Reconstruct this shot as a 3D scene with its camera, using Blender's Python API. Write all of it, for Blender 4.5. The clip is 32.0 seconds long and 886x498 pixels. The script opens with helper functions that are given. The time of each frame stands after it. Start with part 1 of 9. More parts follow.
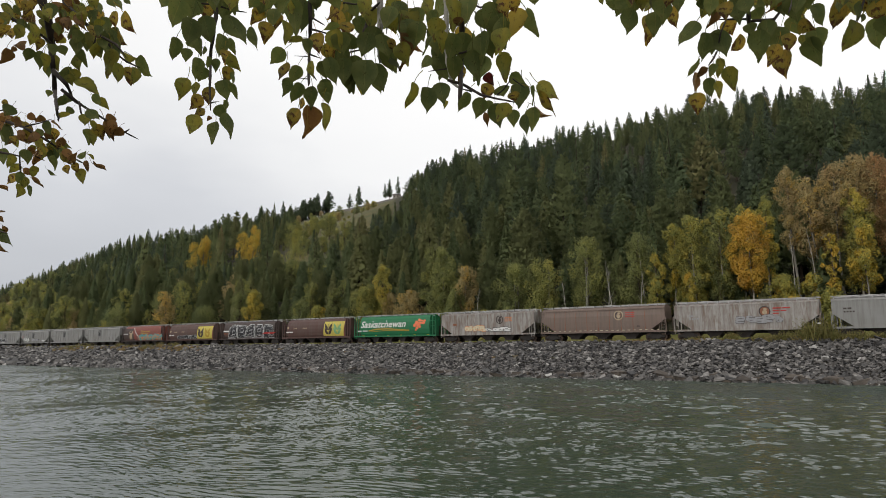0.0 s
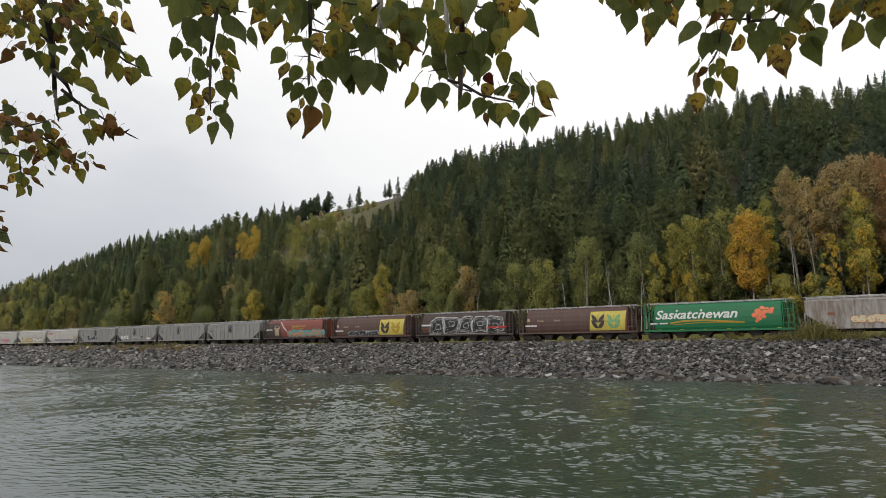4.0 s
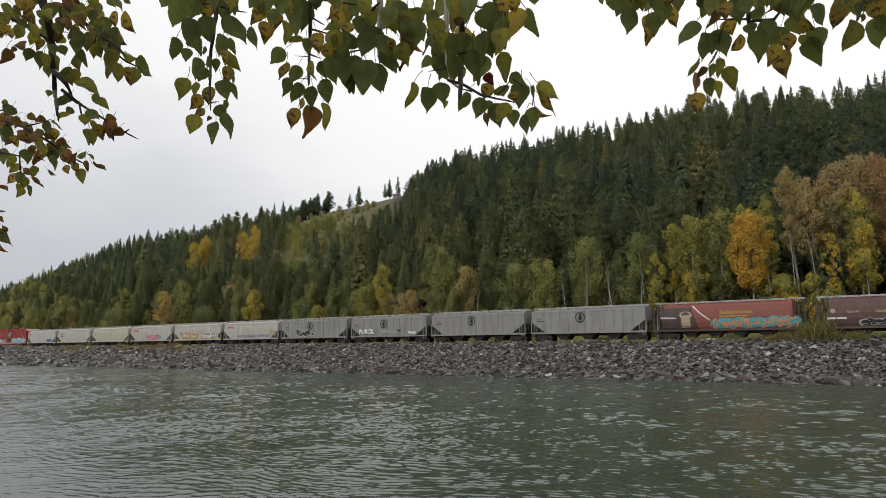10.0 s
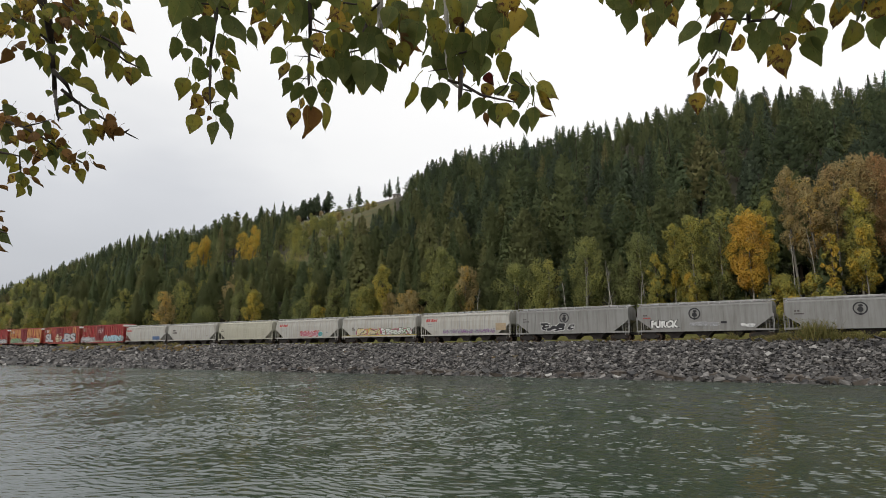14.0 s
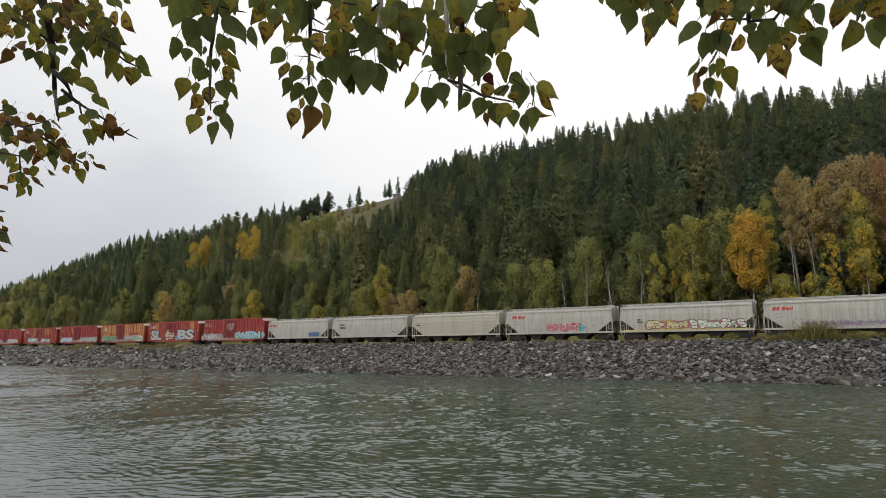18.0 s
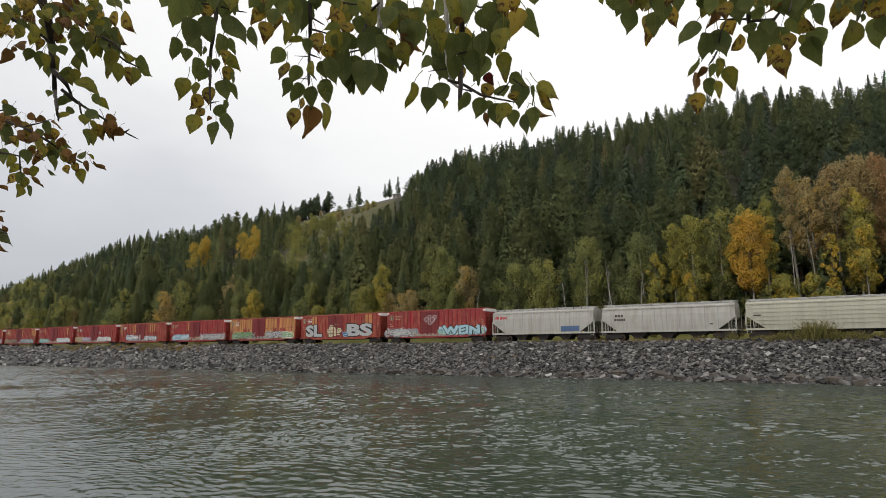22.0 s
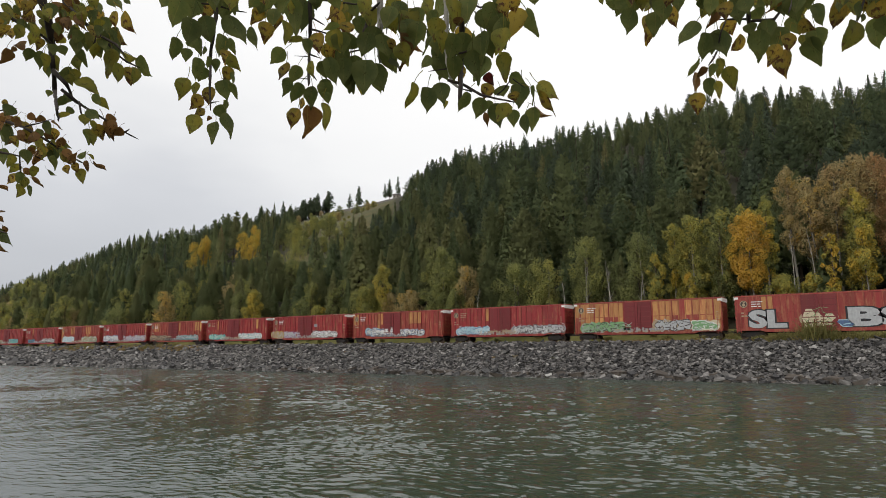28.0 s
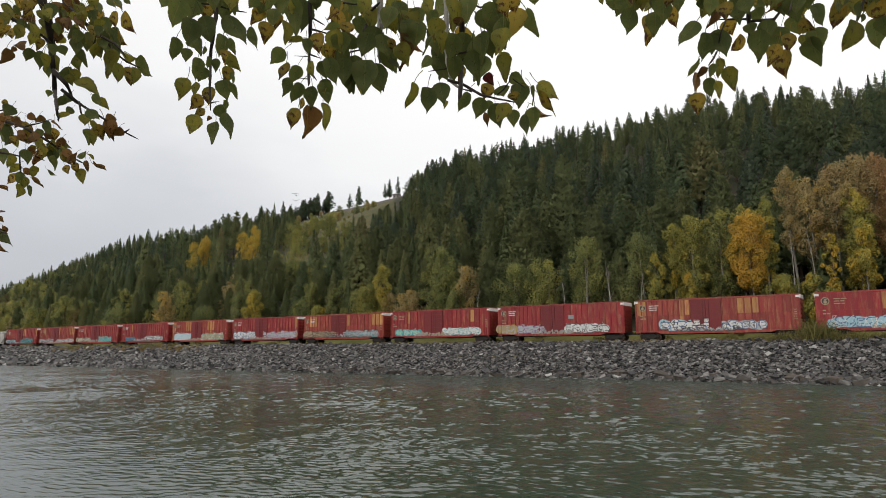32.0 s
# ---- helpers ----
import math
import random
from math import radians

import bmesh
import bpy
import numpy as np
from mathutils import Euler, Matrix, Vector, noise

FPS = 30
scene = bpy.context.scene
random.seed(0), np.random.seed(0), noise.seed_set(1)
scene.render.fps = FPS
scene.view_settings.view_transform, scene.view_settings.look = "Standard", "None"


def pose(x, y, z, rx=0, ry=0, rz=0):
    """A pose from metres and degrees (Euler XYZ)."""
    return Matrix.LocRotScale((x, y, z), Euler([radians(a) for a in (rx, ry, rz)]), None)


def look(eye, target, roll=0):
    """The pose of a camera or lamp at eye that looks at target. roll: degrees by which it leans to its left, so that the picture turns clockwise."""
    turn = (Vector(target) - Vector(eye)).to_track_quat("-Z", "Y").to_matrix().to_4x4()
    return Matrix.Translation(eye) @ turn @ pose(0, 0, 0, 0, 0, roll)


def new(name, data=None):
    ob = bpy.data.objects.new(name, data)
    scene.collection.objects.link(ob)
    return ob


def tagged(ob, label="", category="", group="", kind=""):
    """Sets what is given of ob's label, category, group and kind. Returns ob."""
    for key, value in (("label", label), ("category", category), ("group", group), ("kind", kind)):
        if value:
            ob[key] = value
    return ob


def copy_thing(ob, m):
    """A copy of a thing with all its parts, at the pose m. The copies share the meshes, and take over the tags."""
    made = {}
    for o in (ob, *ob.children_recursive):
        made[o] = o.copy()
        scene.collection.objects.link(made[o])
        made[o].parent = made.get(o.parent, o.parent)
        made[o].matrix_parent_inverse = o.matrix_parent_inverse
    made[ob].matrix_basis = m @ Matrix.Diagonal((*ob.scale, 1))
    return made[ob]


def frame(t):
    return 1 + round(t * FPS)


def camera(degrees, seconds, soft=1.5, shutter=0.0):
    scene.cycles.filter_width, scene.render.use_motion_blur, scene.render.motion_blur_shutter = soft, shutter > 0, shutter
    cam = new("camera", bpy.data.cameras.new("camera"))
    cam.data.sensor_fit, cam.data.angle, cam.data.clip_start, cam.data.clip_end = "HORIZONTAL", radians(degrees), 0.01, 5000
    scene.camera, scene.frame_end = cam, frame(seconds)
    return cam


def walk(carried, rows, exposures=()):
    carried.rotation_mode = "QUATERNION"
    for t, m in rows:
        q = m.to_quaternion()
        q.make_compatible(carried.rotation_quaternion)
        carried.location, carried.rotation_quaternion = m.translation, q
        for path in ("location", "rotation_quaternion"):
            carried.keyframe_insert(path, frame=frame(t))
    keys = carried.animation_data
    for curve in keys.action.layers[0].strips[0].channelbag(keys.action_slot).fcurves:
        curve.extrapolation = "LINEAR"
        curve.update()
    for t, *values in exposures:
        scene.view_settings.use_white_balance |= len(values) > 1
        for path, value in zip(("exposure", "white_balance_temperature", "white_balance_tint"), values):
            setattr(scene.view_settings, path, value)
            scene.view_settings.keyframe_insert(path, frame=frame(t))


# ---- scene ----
cam = camera(68.57, 32.0, soft=0.6)
EYE = (0.0, 0.0, 3.466)
YAW, PITCH = 0.606, 0.153
AIM = (EYE[0] - math.sin(YAW) * math.cos(PITCH), EYE[1] + math.cos(YAW) * math.cos(PITCH), EYE[2] + math.sin(PITCH))
walk(cam, [(0.0, look(EYE, AIM, -0.23)), (32.0, look(EYE, AIM, -0.23))], [(0.0, 0.0), (32.0, 0.0)])

# ---- world and light: a closed overcast sky ----
world = bpy.data.worlds.new("overcast_sky")
scene.world = world
world.use_nodes = True


def link(tree, a, out, b, inp):
    tree.links.new(a.outputs[out], b.inputs[inp])


def build_sky():
    nt = world.node_tree
    nt.nodes.clear()
    out = nt.nodes.new("ShaderNodeOutputWorld")
    bg = nt.nodes.new("ShaderNodeBackground")
    sky = nt.nodes.new("ShaderNodeTexSky")
    sky.sky_type, sky.sun_disc = "NISHITA", False
    sky.sun_elevation, sky.sun_rotation = radians(38), radians(200)
    sky.air_density, sky.dust_density = 1.0, 4.0
    dim = nt.nodes.new("ShaderNodeMix")
    dim.data_type, dim.blend_type = "RGBA", "MULTIPLY"
    dim.inputs["Factor"].default_value = 1.0
    link(nt, sky, 0, dim, 6)
    dim.inputs[7].default_value = (0.09, 0.09, 0.09, 1)
    # the cloud deck: bright overhead, greyer towards the valley's far end
    co = nt.nodes.new("ShaderNodeTexCoord")
    sep = nt.nodes.new("ShaderNodeSeparateXYZ")
    link(nt, co, "Generated", sep, 0)
    ns = nt.nodes.new("ShaderNodeTexNoise")
    ns.inputs["Scale"].default_value, ns.inputs["Detail"].default_value, ns.inputs["Roughness"].default_value = 2.6, 4, 0.5
    mp = nt.nodes.new("ShaderNodeMapping")
    mp.inputs["Scale"].default_value = (1, 1, 2.4)
    link(nt, co, "Generated", mp, 0)
    link(nt, mp, 0, ns, "Vector")
    side = nt.nodes.new("ShaderNodeMath")
    side.operation = "MULTIPLY_ADD"
    link(nt, sep, 0, side, 0)
    side.inputs[1].default_value, side.inputs[2].default_value = 0.62, 0.57
    lift = nt.nodes.new("ShaderNodeMath")
    lift.operation = "MULTIPLY_ADD"
    link(nt, sep, 2, lift, 0)
    lift.inputs[1].default_value = 0.95
    link(nt, side, 0, lift, 2)
    wob = nt.nodes.new("ShaderNodeMath")
    wob.operation = "MULTIPLY_ADD"
    link(nt, ns, 0, wob, 0)
    wob.inputs[1].default_value = 0.30
    link(nt, lift, 0, wob, 2)
    ramp = nt.nodes.new("ShaderNodeValToRGB")
    link(nt, wob, 0, ramp, 0)
    e = ramp.color_ramp.elements
    e[0].position, e[0].color = 0.12, (0.47, 0.49, 0.53, 1)
    e[1].position, e[1].color = 0.85, (1.10, 1.09, 1.08, 1)
    for at, c in ((0.40, (0.70, 0.715, 0.75, 1)), (0.58, (0.98, 0.98, 0.98, 1))):
        m = ramp.color_ramp.elements.new(at)
        m.color = c
    mix = nt.nodes.new("ShaderNodeMix")
    mix.data_type = "RGBA"
    mix.inputs["Factor"].default_value = 0.93
    link(nt, dim, 2, mix, 6)
    link(nt, ramp, 0, mix, 7)
    link(nt, mix, 2, bg, 0)
    bg.inputs[1].default_value = 1.0
    link(nt, bg, 0, out, 0)


build_sky()
sun = new("sun", bpy.data.lights.new("sun", "SUN"))
sun.data.energy, sun.data.angle, sun.data.color = 0.7, radians(25), (1.0, 0.96, 0.9)
sun.matrix_world = look((-20, -60, 55), (0, 60, 0))

# ---- materials ----
MATS = {}


def nodes_of(name):
    m = bpy.data.materials.new(name)
    m.use_nodes = True
    nt = m.node_tree
    nt.nodes.clear()
    out = nt.nodes.new("ShaderNodeOutputMaterial")
    b = nt.nodes.new("ShaderNodeBsdfPrincipled")
    link(nt, b, 0, out, 0)
    MATS[name] = m
    return m, nt, b


def noise_node(nt, scale, detail=4.0, stretch=(1, 1, 1), rough=0.55, space="Object"):
    co = nt.nodes.new("ShaderNodeTexCoord")
    mp = nt.nodes.new("ShaderNodeMapping")
    mp.inputs["Scale"].default_value = stretch
    link(nt, co, space, mp, 0)
    n = nt.nodes.new("ShaderNodeTexNoise")
    n.inputs["Scale"].default_value, n.inputs["Detail"].default_value, n.inputs["Roughness"].default_value = scale, detail, rough
    link(nt, mp, 0, n, "Vector")
    return n


def ramp_node(nt, src, stops):
    r = nt.nodes.new("ShaderNodeValToRGB")
    nt.links.new(src, r.inputs[0])
    els = r.color_ramp.elements
    while len(els) < len(stops):
        els.new(0.5)
    for el, (p, c) in zip(els, stops):
        el.position, el.color = p, (*c, 1)
    return r


def mix_node(nt, fac, a, b, blend="MIX"):
    m = nt.nodes.new("ShaderNodeMix")
    m.data_type, m.blend_type = "RGBA", blend
    for key, v in (("Factor", fac), (6, a), (7, b)):
        if isinstance(v, (int, float)):
            m.inputs[0].default_value = v
        elif isinstance(v, tuple):
            m.inputs[key].default_value = (*v, 1)
        else:
            nt.links.new(v, m.inputs[key])
    return m


def bump_node(nt, src, b, strength, distance):
    bp = nt.nodes.new("ShaderNodeBump")
    bp.inputs["Strength"].default_value, bp.inputs["Distance"].default_value = strength, distance
    nt.links.new(src, bp.inputs["Height"])
    link(nt, bp, 0, b, "Normal")
    return bp


def surface(name, c1, c2, scale=3.0, rough=0.8, bump=0.3, dist=0.02, metal=0.0, stretch=(1, 1, 1), fine=18.0, spec=0.3, vary=0.0):
    """A two-scale surface: broad patches of c1 and c2, a fine grain over them, and a bump."""
    m, nt, b = nodes_of(name)
    n1 = noise_node(nt, scale, 5, stretch)
    r1 = ramp_node(nt, n1.outputs[0], [(0.32, c1), (0.68, c2)])
    n2 = noise_node(nt, scale * fine, 3)
    r2 = ramp_node(nt, n2.outputs[0], [(0.3, (0.72, 0.72, 0.72)), (0.7, (1.15, 1.15, 1.15))])
    mx = mix_node(nt, 1.0, r1.outputs[0], r2.outputs[0], "MULTIPLY")
    last = mx.outputs[2]
    if vary:
        oi = nt.nodes.new("ShaderNodeObjectInfo")
        r3 = ramp_node(nt, oi.outputs["Random"], [(0.0, (1 - vary,) * 3), (1.0, (1 + vary,) * 3)])
        last = mix_node(nt, 1.0, last, r3.outputs[0], "MULTIPLY").outputs[2]
    nt.links.new(last, b.inputs["Base Color"])
    b.inputs["Roughness"].default_value, b.inputs["Metallic"].default_value = rough, metal
    b.inputs["Specular IOR Level"].default_value = spec
    if bump:
        bump_node(nt, n2.outputs[0], b, bump, dist)
    return m


def paint(name, c, dirt=(0.10, 0.085, 0.07), amount=0.5, rust=0.0, rust_c=(0.16, 0.06, 0.025), rough=0.55, vary=0.0):
    """Weathered car paint: streaks of road dirt that run down, blotches, and patches of rust."""
    m, nt, b = nodes_of(name)
    own = nt.nodes.new("ShaderNodeObjectInfo")
    far = nt.nodes.new("ShaderNodeVectorMath")
    far.operation = "SCALE"
    link(nt, own, "Color", far, 0)
    far.inputs["Scale"].default_value = 60.0

    def streaks(*a):
        """Noise that starts at another place on each car."""
        n = noise_node(nt, *a)
        mp = n.inputs["Vector"].links[0].from_node
        nt.links.new(far.outputs[0], mp.inputs["Location"])
        return n

    n1 = streaks(1.0, 5, (2.6, 2.6, 0.22), 0.6)
    s1 = ramp_node(nt, n1.outputs[0], [(0.42, (0, 0, 0)), (0.78, (amount,) * 3)])
    n2 = streaks(0.55, 4, (1, 1, 1.4))
    s2 = ramp_node(nt, n2.outputs[0], [(0.4, (0, 0, 0)), (0.75, (amount * 0.7,) * 3)])
    a = mix_node(nt, s2.outputs[0], c, tuple(0.55 * v + 0.45 * d for v, d in zip(c, dirt)))
    a = mix_node(nt, s1.outputs[0], a.outputs[2], dirt)
    if rust:
        n3 = streaks(1.5, 6, (1.7, 1, 0.35), 0.68)
        s3 = ramp_node(nt, n3.outputs[0], [(0.62 - 0.2 * rust, (0, 0, 0)), (0.74 - 0.1 * rust, (rust,) * 3)])
        a = mix_node(nt, s3.outputs[0], a.outputs[2], rust_c)
    last = a.outputs[2]
    if vary:
        oi = nt.nodes.new("ShaderNodeObjectInfo")
        r3 = ramp_node(nt, oi.outputs["Random"], [(0.0, (1 - vary,) * 3), (1.0, (1 + vary,) * 3)])
        last = mix_node(nt, 1.0, last, r3.outputs[0], "MULTIPLY").outputs[2]
    nt.links.new(last, b.inputs["Base Color"])
    b.inputs["Roughness"].default_value = rough
    b.inputs["Specular IOR Level"].default_value = 0.35
    n4 = noise_node(nt, 9.0, 3)
    bump_node(nt, n4.outputs[0], b, 0.12, 0.01)
    return m


def foliage(name, stops, through_light=0.25, rough=0.6, by="tone", jitter=0.30, soft=False):
    """Leaves and needles: a tone for each tree, small scatter from clump to clump, some light through them."""
    m, nt, b = nodes_of(name)
    at = nt.nodes.new("ShaderNodeAttribute")
    at.attribute_name = by
    geo = nt.nodes.new("ShaderNodeNewGeometry")
    jit = nt.nodes.new("ShaderNodeMath")
    jit.operation = "MULTIPLY_ADD"
    link(nt, geo, "Random Per Island", jit, 0)
    jit.inputs[1].default_value = jitter
    ad = nt.nodes.new("ShaderNodeMath")
    ad.operation = "SUBTRACT"
    link(nt, at, "Fac", ad, 0)
    ad.inputs[1].default_value = jitter / 2
    link(nt, ad, 0, jit, 2)
    r = ramp_node(nt, jit.outputs[0], stops)
    nt.links.new(r.outputs[0], b.inputs["Base Color"])
    b.inputs["Roughness"].default_value = rough
    b.inputs["Specular IOR Level"].default_value = 0.2
    if soft:
        b.inputs["Specular IOR Level"].default_value = 0.08
        # sprays take the light as the side of the crown that they belong to
        way = nt.nodes.new("ShaderNodeAttribute")
        way.attribute_name = "facing"
        tf = nt.nodes.new("ShaderNodeVectorTransform")
        tf.vector_type, tf.convert_from, tf.convert_to = "NORMAL", "OBJECT", "WORLD"
        link(nt, way, "Vector", tf, 0)
        link(nt, tf, 0, b, "Normal")
    if through_light:
        tr = nt.nodes.new("ShaderNodeBsdfTranslucent")
        nt.links.new(r.outputs[0], tr.inputs[0])
        ms = nt.nodes.new("ShaderNodeMixShader")
        ms.inputs[0].default_value = through_light
        link(nt, b, 0, ms, 1)
        link(nt, tr, 0, ms, 2)
        link(nt, ms, 0, [n for n in nt.nodes if n.type == "OUTPUT_MATERIAL"][0], 0)
    return m


def water_material():
    m, nt, b = nodes_of("river_water")
    n0 = noise_node(nt, 0.09, 2)
    col = ramp_node(nt, n0.outputs[0], [(0.35, (0.060, 0.070, 0.050)), (0.65, (0.056, 0.080, 0.063))])
    co = nt.nodes.new("ShaderNodeTexCoord")
    sx = nt.nodes.new("ShaderNodeSeparateXYZ")
    link(nt, co, "Object", sx, 0)
    # the upper reach runs choppier
    mr = nt.nodes.new("ShaderNodeMapRange")
    link(nt, sx, 0, mr, 0)
    for k, v in enumerate((-60.0, -190.0, 0.05, 0.22)):
        mr.inputs[k + 1].default_value = v
    far = nt.nodes.new("ShaderNodeMapRange")
    link(nt, sx, 1, far, 0)
    for k, v in enumerate((30.0, 60.0, 0.05, 0.12)):
        far.inputs[k + 1].default_value = v
    top = nt.nodes.new("ShaderNodeMath")
    top.operation = "MAXIMUM"
    link(nt, mr, 0, top, 0)
    link(nt, far, 0, top, 1)
    link(nt, top, 0, b, "Roughness")
    # darker olive towards the near bank, paler grey-green farther across
    far_y = nt.nodes.new("ShaderNodeMapRange")
    link(nt, sx, 1, far_y, 0)
    for k, v in enumerate((14.0, 55.0, 0.0, 1.0)):
        far_y.inputs[k + 1].default_value = v
    body = mix_node(nt, far_y.outputs[0], (0.040, 0.057, 0.040), col.outputs[0])
    nt.links.new(body.outputs[2], b.inputs["Base Color"])
    b.inputs["IOR"].default_value = 1.33
    a = noise_node(nt, 7.0, 3, (0.8, 1.25, 1), 0.55)
    bump_node(nt, a.outputs[0], b, 0.3, 0.02)
    return m


water_material()
# wet bank ground, its colour lowered to put shade into the gaps between stones
surface("shaded_wet_ground", (0.025, 0.023, 0.018), (0.05, 0.045, 0.03), 0.4, 0.95, 0.5, 0.06)
surface("meadow", (0.050, 0.060, 0.018), (0.125, 0.100, 0.038), 0.12, 0.95, 0.4, 0.1, fine=30)
surface("verge_grass", (0.13, 0.135, 0.035), (0.21, 0.19, 0.06), 0.3, 0.95, 0.4, 0.1, fine=30)
surface("forest_floor", (0.028, 0.030, 0.016), (0.055, 0.048, 0.026), 0.08, 0.95, 0.4, 0.1, fine=30)
surface("riprap", (0.028, 0.027, 0.029), (0.10, 0.095, 0.092), 1.2, 0.5, 0.5, 0.02, fine=9, vary=0.4)
surface("stained_riprap", (0.040, 0.033, 0.028), (0.105, 0.086, 0.069), 1.2, 0.65, 0.5, 0.02, fine=9, vary=0.4)
surface("ballast", (0.07, 0.062, 0.055), (0.14, 0.125, 0.11), 1.2, 0.9, 0.6, 0.03, fine=12)
surface("tie_wood", (0.035, 0.026, 0.02), (0.08, 0.06, 0.045), 2.0, 0.85, 0.4, 0.01, vary=0.2)
surface("rail_steel", (0.10, 0.055, 0.035), (0.16, 0.09, 0.06), 4.0, 0.5, 0.1, 0.002, metal=0.5)
surface("black_steel", (0.020, 0.018, 0.017), (0.045, 0.038, 0.033), 1.6, 0.7, 0.2, 0.01)
surface("wheel_steel", (0.05, 0.035, 0.028), (0.11, 0.08, 0.06), 3.0, 0.5, 0.15, 0.005, metal=0.6)
surface("pale_bark", (0.20, 0.19, 0.16), (0.42, 0.40, 0.35), 3.0, 0.85, 0.4, 0.01, stretch=(1, 1, 0.4))
surface("dark_bark", (0.035, 0.026, 0.02), (0.085, 0.062, 0.045), 6.0, 0.9, 0.6, 0.01, stretch=(1, 1, 0.5))
surface("twig_bark", (0.018, 0.014, 0.011), (0.055, 0.042, 0.033), 30.0, 0.8, 0.4, 0.002)
foliage("needles", [(0.0, (0.112, 0.144, 0.094)), (0.2, (0.116, 0.152, 0.076)), (0.5, (0.186, 0.215, 0.092)), (0.8, (0.250, 0.246, 0.106)), (1.0, (0.280, 0.230, 0.112))], 0.48, jitter=0.07, soft=True)
foliage("broadleaf", [(0.0, (0.105, 0.140, 0.050)), (0.25, (0.305, 0.330, 0.130)), (0.40, (0.47, 0.45, 0.125)), (0.54, (0.84, 0.60, 0.105)), (0.66, (0.82, 0.50, 0.095)), (0.78, (0.53, 0.45, 0.22)), (0.88, (0.55, 0.41, 0.195)), (1.0, (0.52, 0.30, 0.14))], 0.5, jitter=0.06, soft=True)
foliage("grass_blades", [(0.0, (0.085, 0.100, 0.030)), (0.5, (0.20, 0.175, 0.060)), (0.85, (0.32, 0.235, 0.11)), (1.0, (0.30, 0.15, 0.08))], 0.3)

# ---- small builders ----


def mesh_of(name, verts, faces, material, tone=None, facing=None, flat=False):
    """A mesh from arrays of points and of triangles or quads, with a tone on each face and a crown facing on each point if given."""
    me = bpy.data.meshes.new(name)
    verts, faces = np.asarray(verts, np.float32), np.asarray(faces, np.int32)
    k = faces.shape[1]
    me.vertices.add(len(verts))
    me.vertices.foreach_set("co", verts.ravel())
    me.loops.add(faces.size)
    me.loops.foreach_set("vertex_index", faces.ravel())
    me.polygons.add(len(faces))
    me.polygons.foreach_set("loop_start", np.arange(0, faces.size, k, dtype=np.int32))
    me.update(calc_edges=True)
    if tone is not None:
        at = me.attributes.new("tone", "FLOAT", "FACE")
        at.data.foreach_set("value", np.asarray(tone, np.float32))
    if flat:
        me.polygons.foreach_set("use_smooth", [False] * len(faces))
    if facing is not None:
        at = me.attributes.new("facing", "FLOAT_VECTOR", "POINT")
        at.data.foreach_set("vector", np.asarray(facing, np.float32).ravel())
    me.materials.append(MATS[material])
    return me


def part(name, bm, material, parent, label="", smooth=False):
    me = bm
    if not isinstance(bm, bpy.types.Mesh):
        me = bpy.data.meshes.new(name)
        bm.to_mesh(me)
        bm.free()
        me.materials.append(MATS[material])
        if smooth:
            me.polygons.foreach_set("use_smooth", [True] * len(me.polygons))
    ob = new(name, me)
    ob.parent = parent
    if label:
        ob["label"] = label
    return ob


def box(bm, x0, x1, y0, y1, z0, z1):
    v = [bm.verts.new(p) for p in ((x0, y0, z0), (x1, y0, z0), (x1, y1, z0), (x0, y1, z0), (x0, y0, z1), (x1, y0, z1), (x1, y1, z1), (x0, y1, z1))]
    for f in ((3, 2, 1, 0), (4, 5, 6, 7), (0, 1, 5, 4), (1, 2, 6, 5), (2, 3, 7, 6), (3, 0, 4, 7)):
        bm.faces.new([v[i] for i in f])
    return v


def one_box(*a):
    bm = bmesh.new()
    box(bm, *a)
    return bm


def loft(bm, rings, cap=True):
    """Skin a row of closed rings of equal length."""
    rows = [[bm.verts.new(p) for p in r] for r in rings]
    n = len(rows[0])
    for a, b in zip(rows, rows[1:]):
        for i in range(n):
            bm.faces.new((a[i], a[(i + 1) % n], b[(i + 1) % n], b[i]))
    if cap:
        bm.faces.new(rows[0][::-1])
        bm.faces.new(rows[-1])
    bmesh.ops.recalc_face_normals(bm, faces=bm.faces)


def tube(bm, path, radii, sides=6):
    """A tapered round bar along a path."""
    rings = []
    for i, p in enumerate(path):
        a, b = Vector(path[max(i - 1, 0)]), Vector(path[min(i + 1, len(path) - 1)])
        d = (b - a).normalized()
        u = d.orthogonal().normalized() if i == 0 else (u - d * u.dot(d)).normalized()
        w = d.cross(u)
        rings.append([Vector(p) + radii[i] * (math.cos(t) * u + math.sin(t) * w) for t in (2 * math.pi * k / sides for k in range(sides))])
    loft(bm, rings)



# ---- the lie of the land: x runs along the railway, y away from the near bank, water at z = 0 ----
RIDGE_X = (-3500, -2200, -1500, -1100, -865, -781, -695, -640, -600, -571, -500, -446, -404, -378, -353, -330, -297, -277, -258, -238, -210, -144, -88, -42, 6, 120, 400, 1500)
RIDGE_Z = (20, 28, 38, 48, 57, 68, 83, 93, 98, 101, 98, 94, 89, 91, 97, 101, 102, 103, 104, 108, 114, 115, 114, 114, 107, 99, 80, 60)
BANK_Y = (-400, -60, -6, 3, 6, 10, 20, 66, 71.0, 72.3, 74, 80.6, 81.2, 82.3, 82.9, 85.5, 86.4, 88.5, 91, 95)
BANK_Z = (4.0, 2.6, 1.95, 1.8, 0.6, -1.2, -2.2, -2.4, -0.9, 0.0, 0.85, 4.15, 4.22, 4.2, 4.27, 4.27, 4.0, 4.1, 4.9, 6.0)
CREST = 330.0


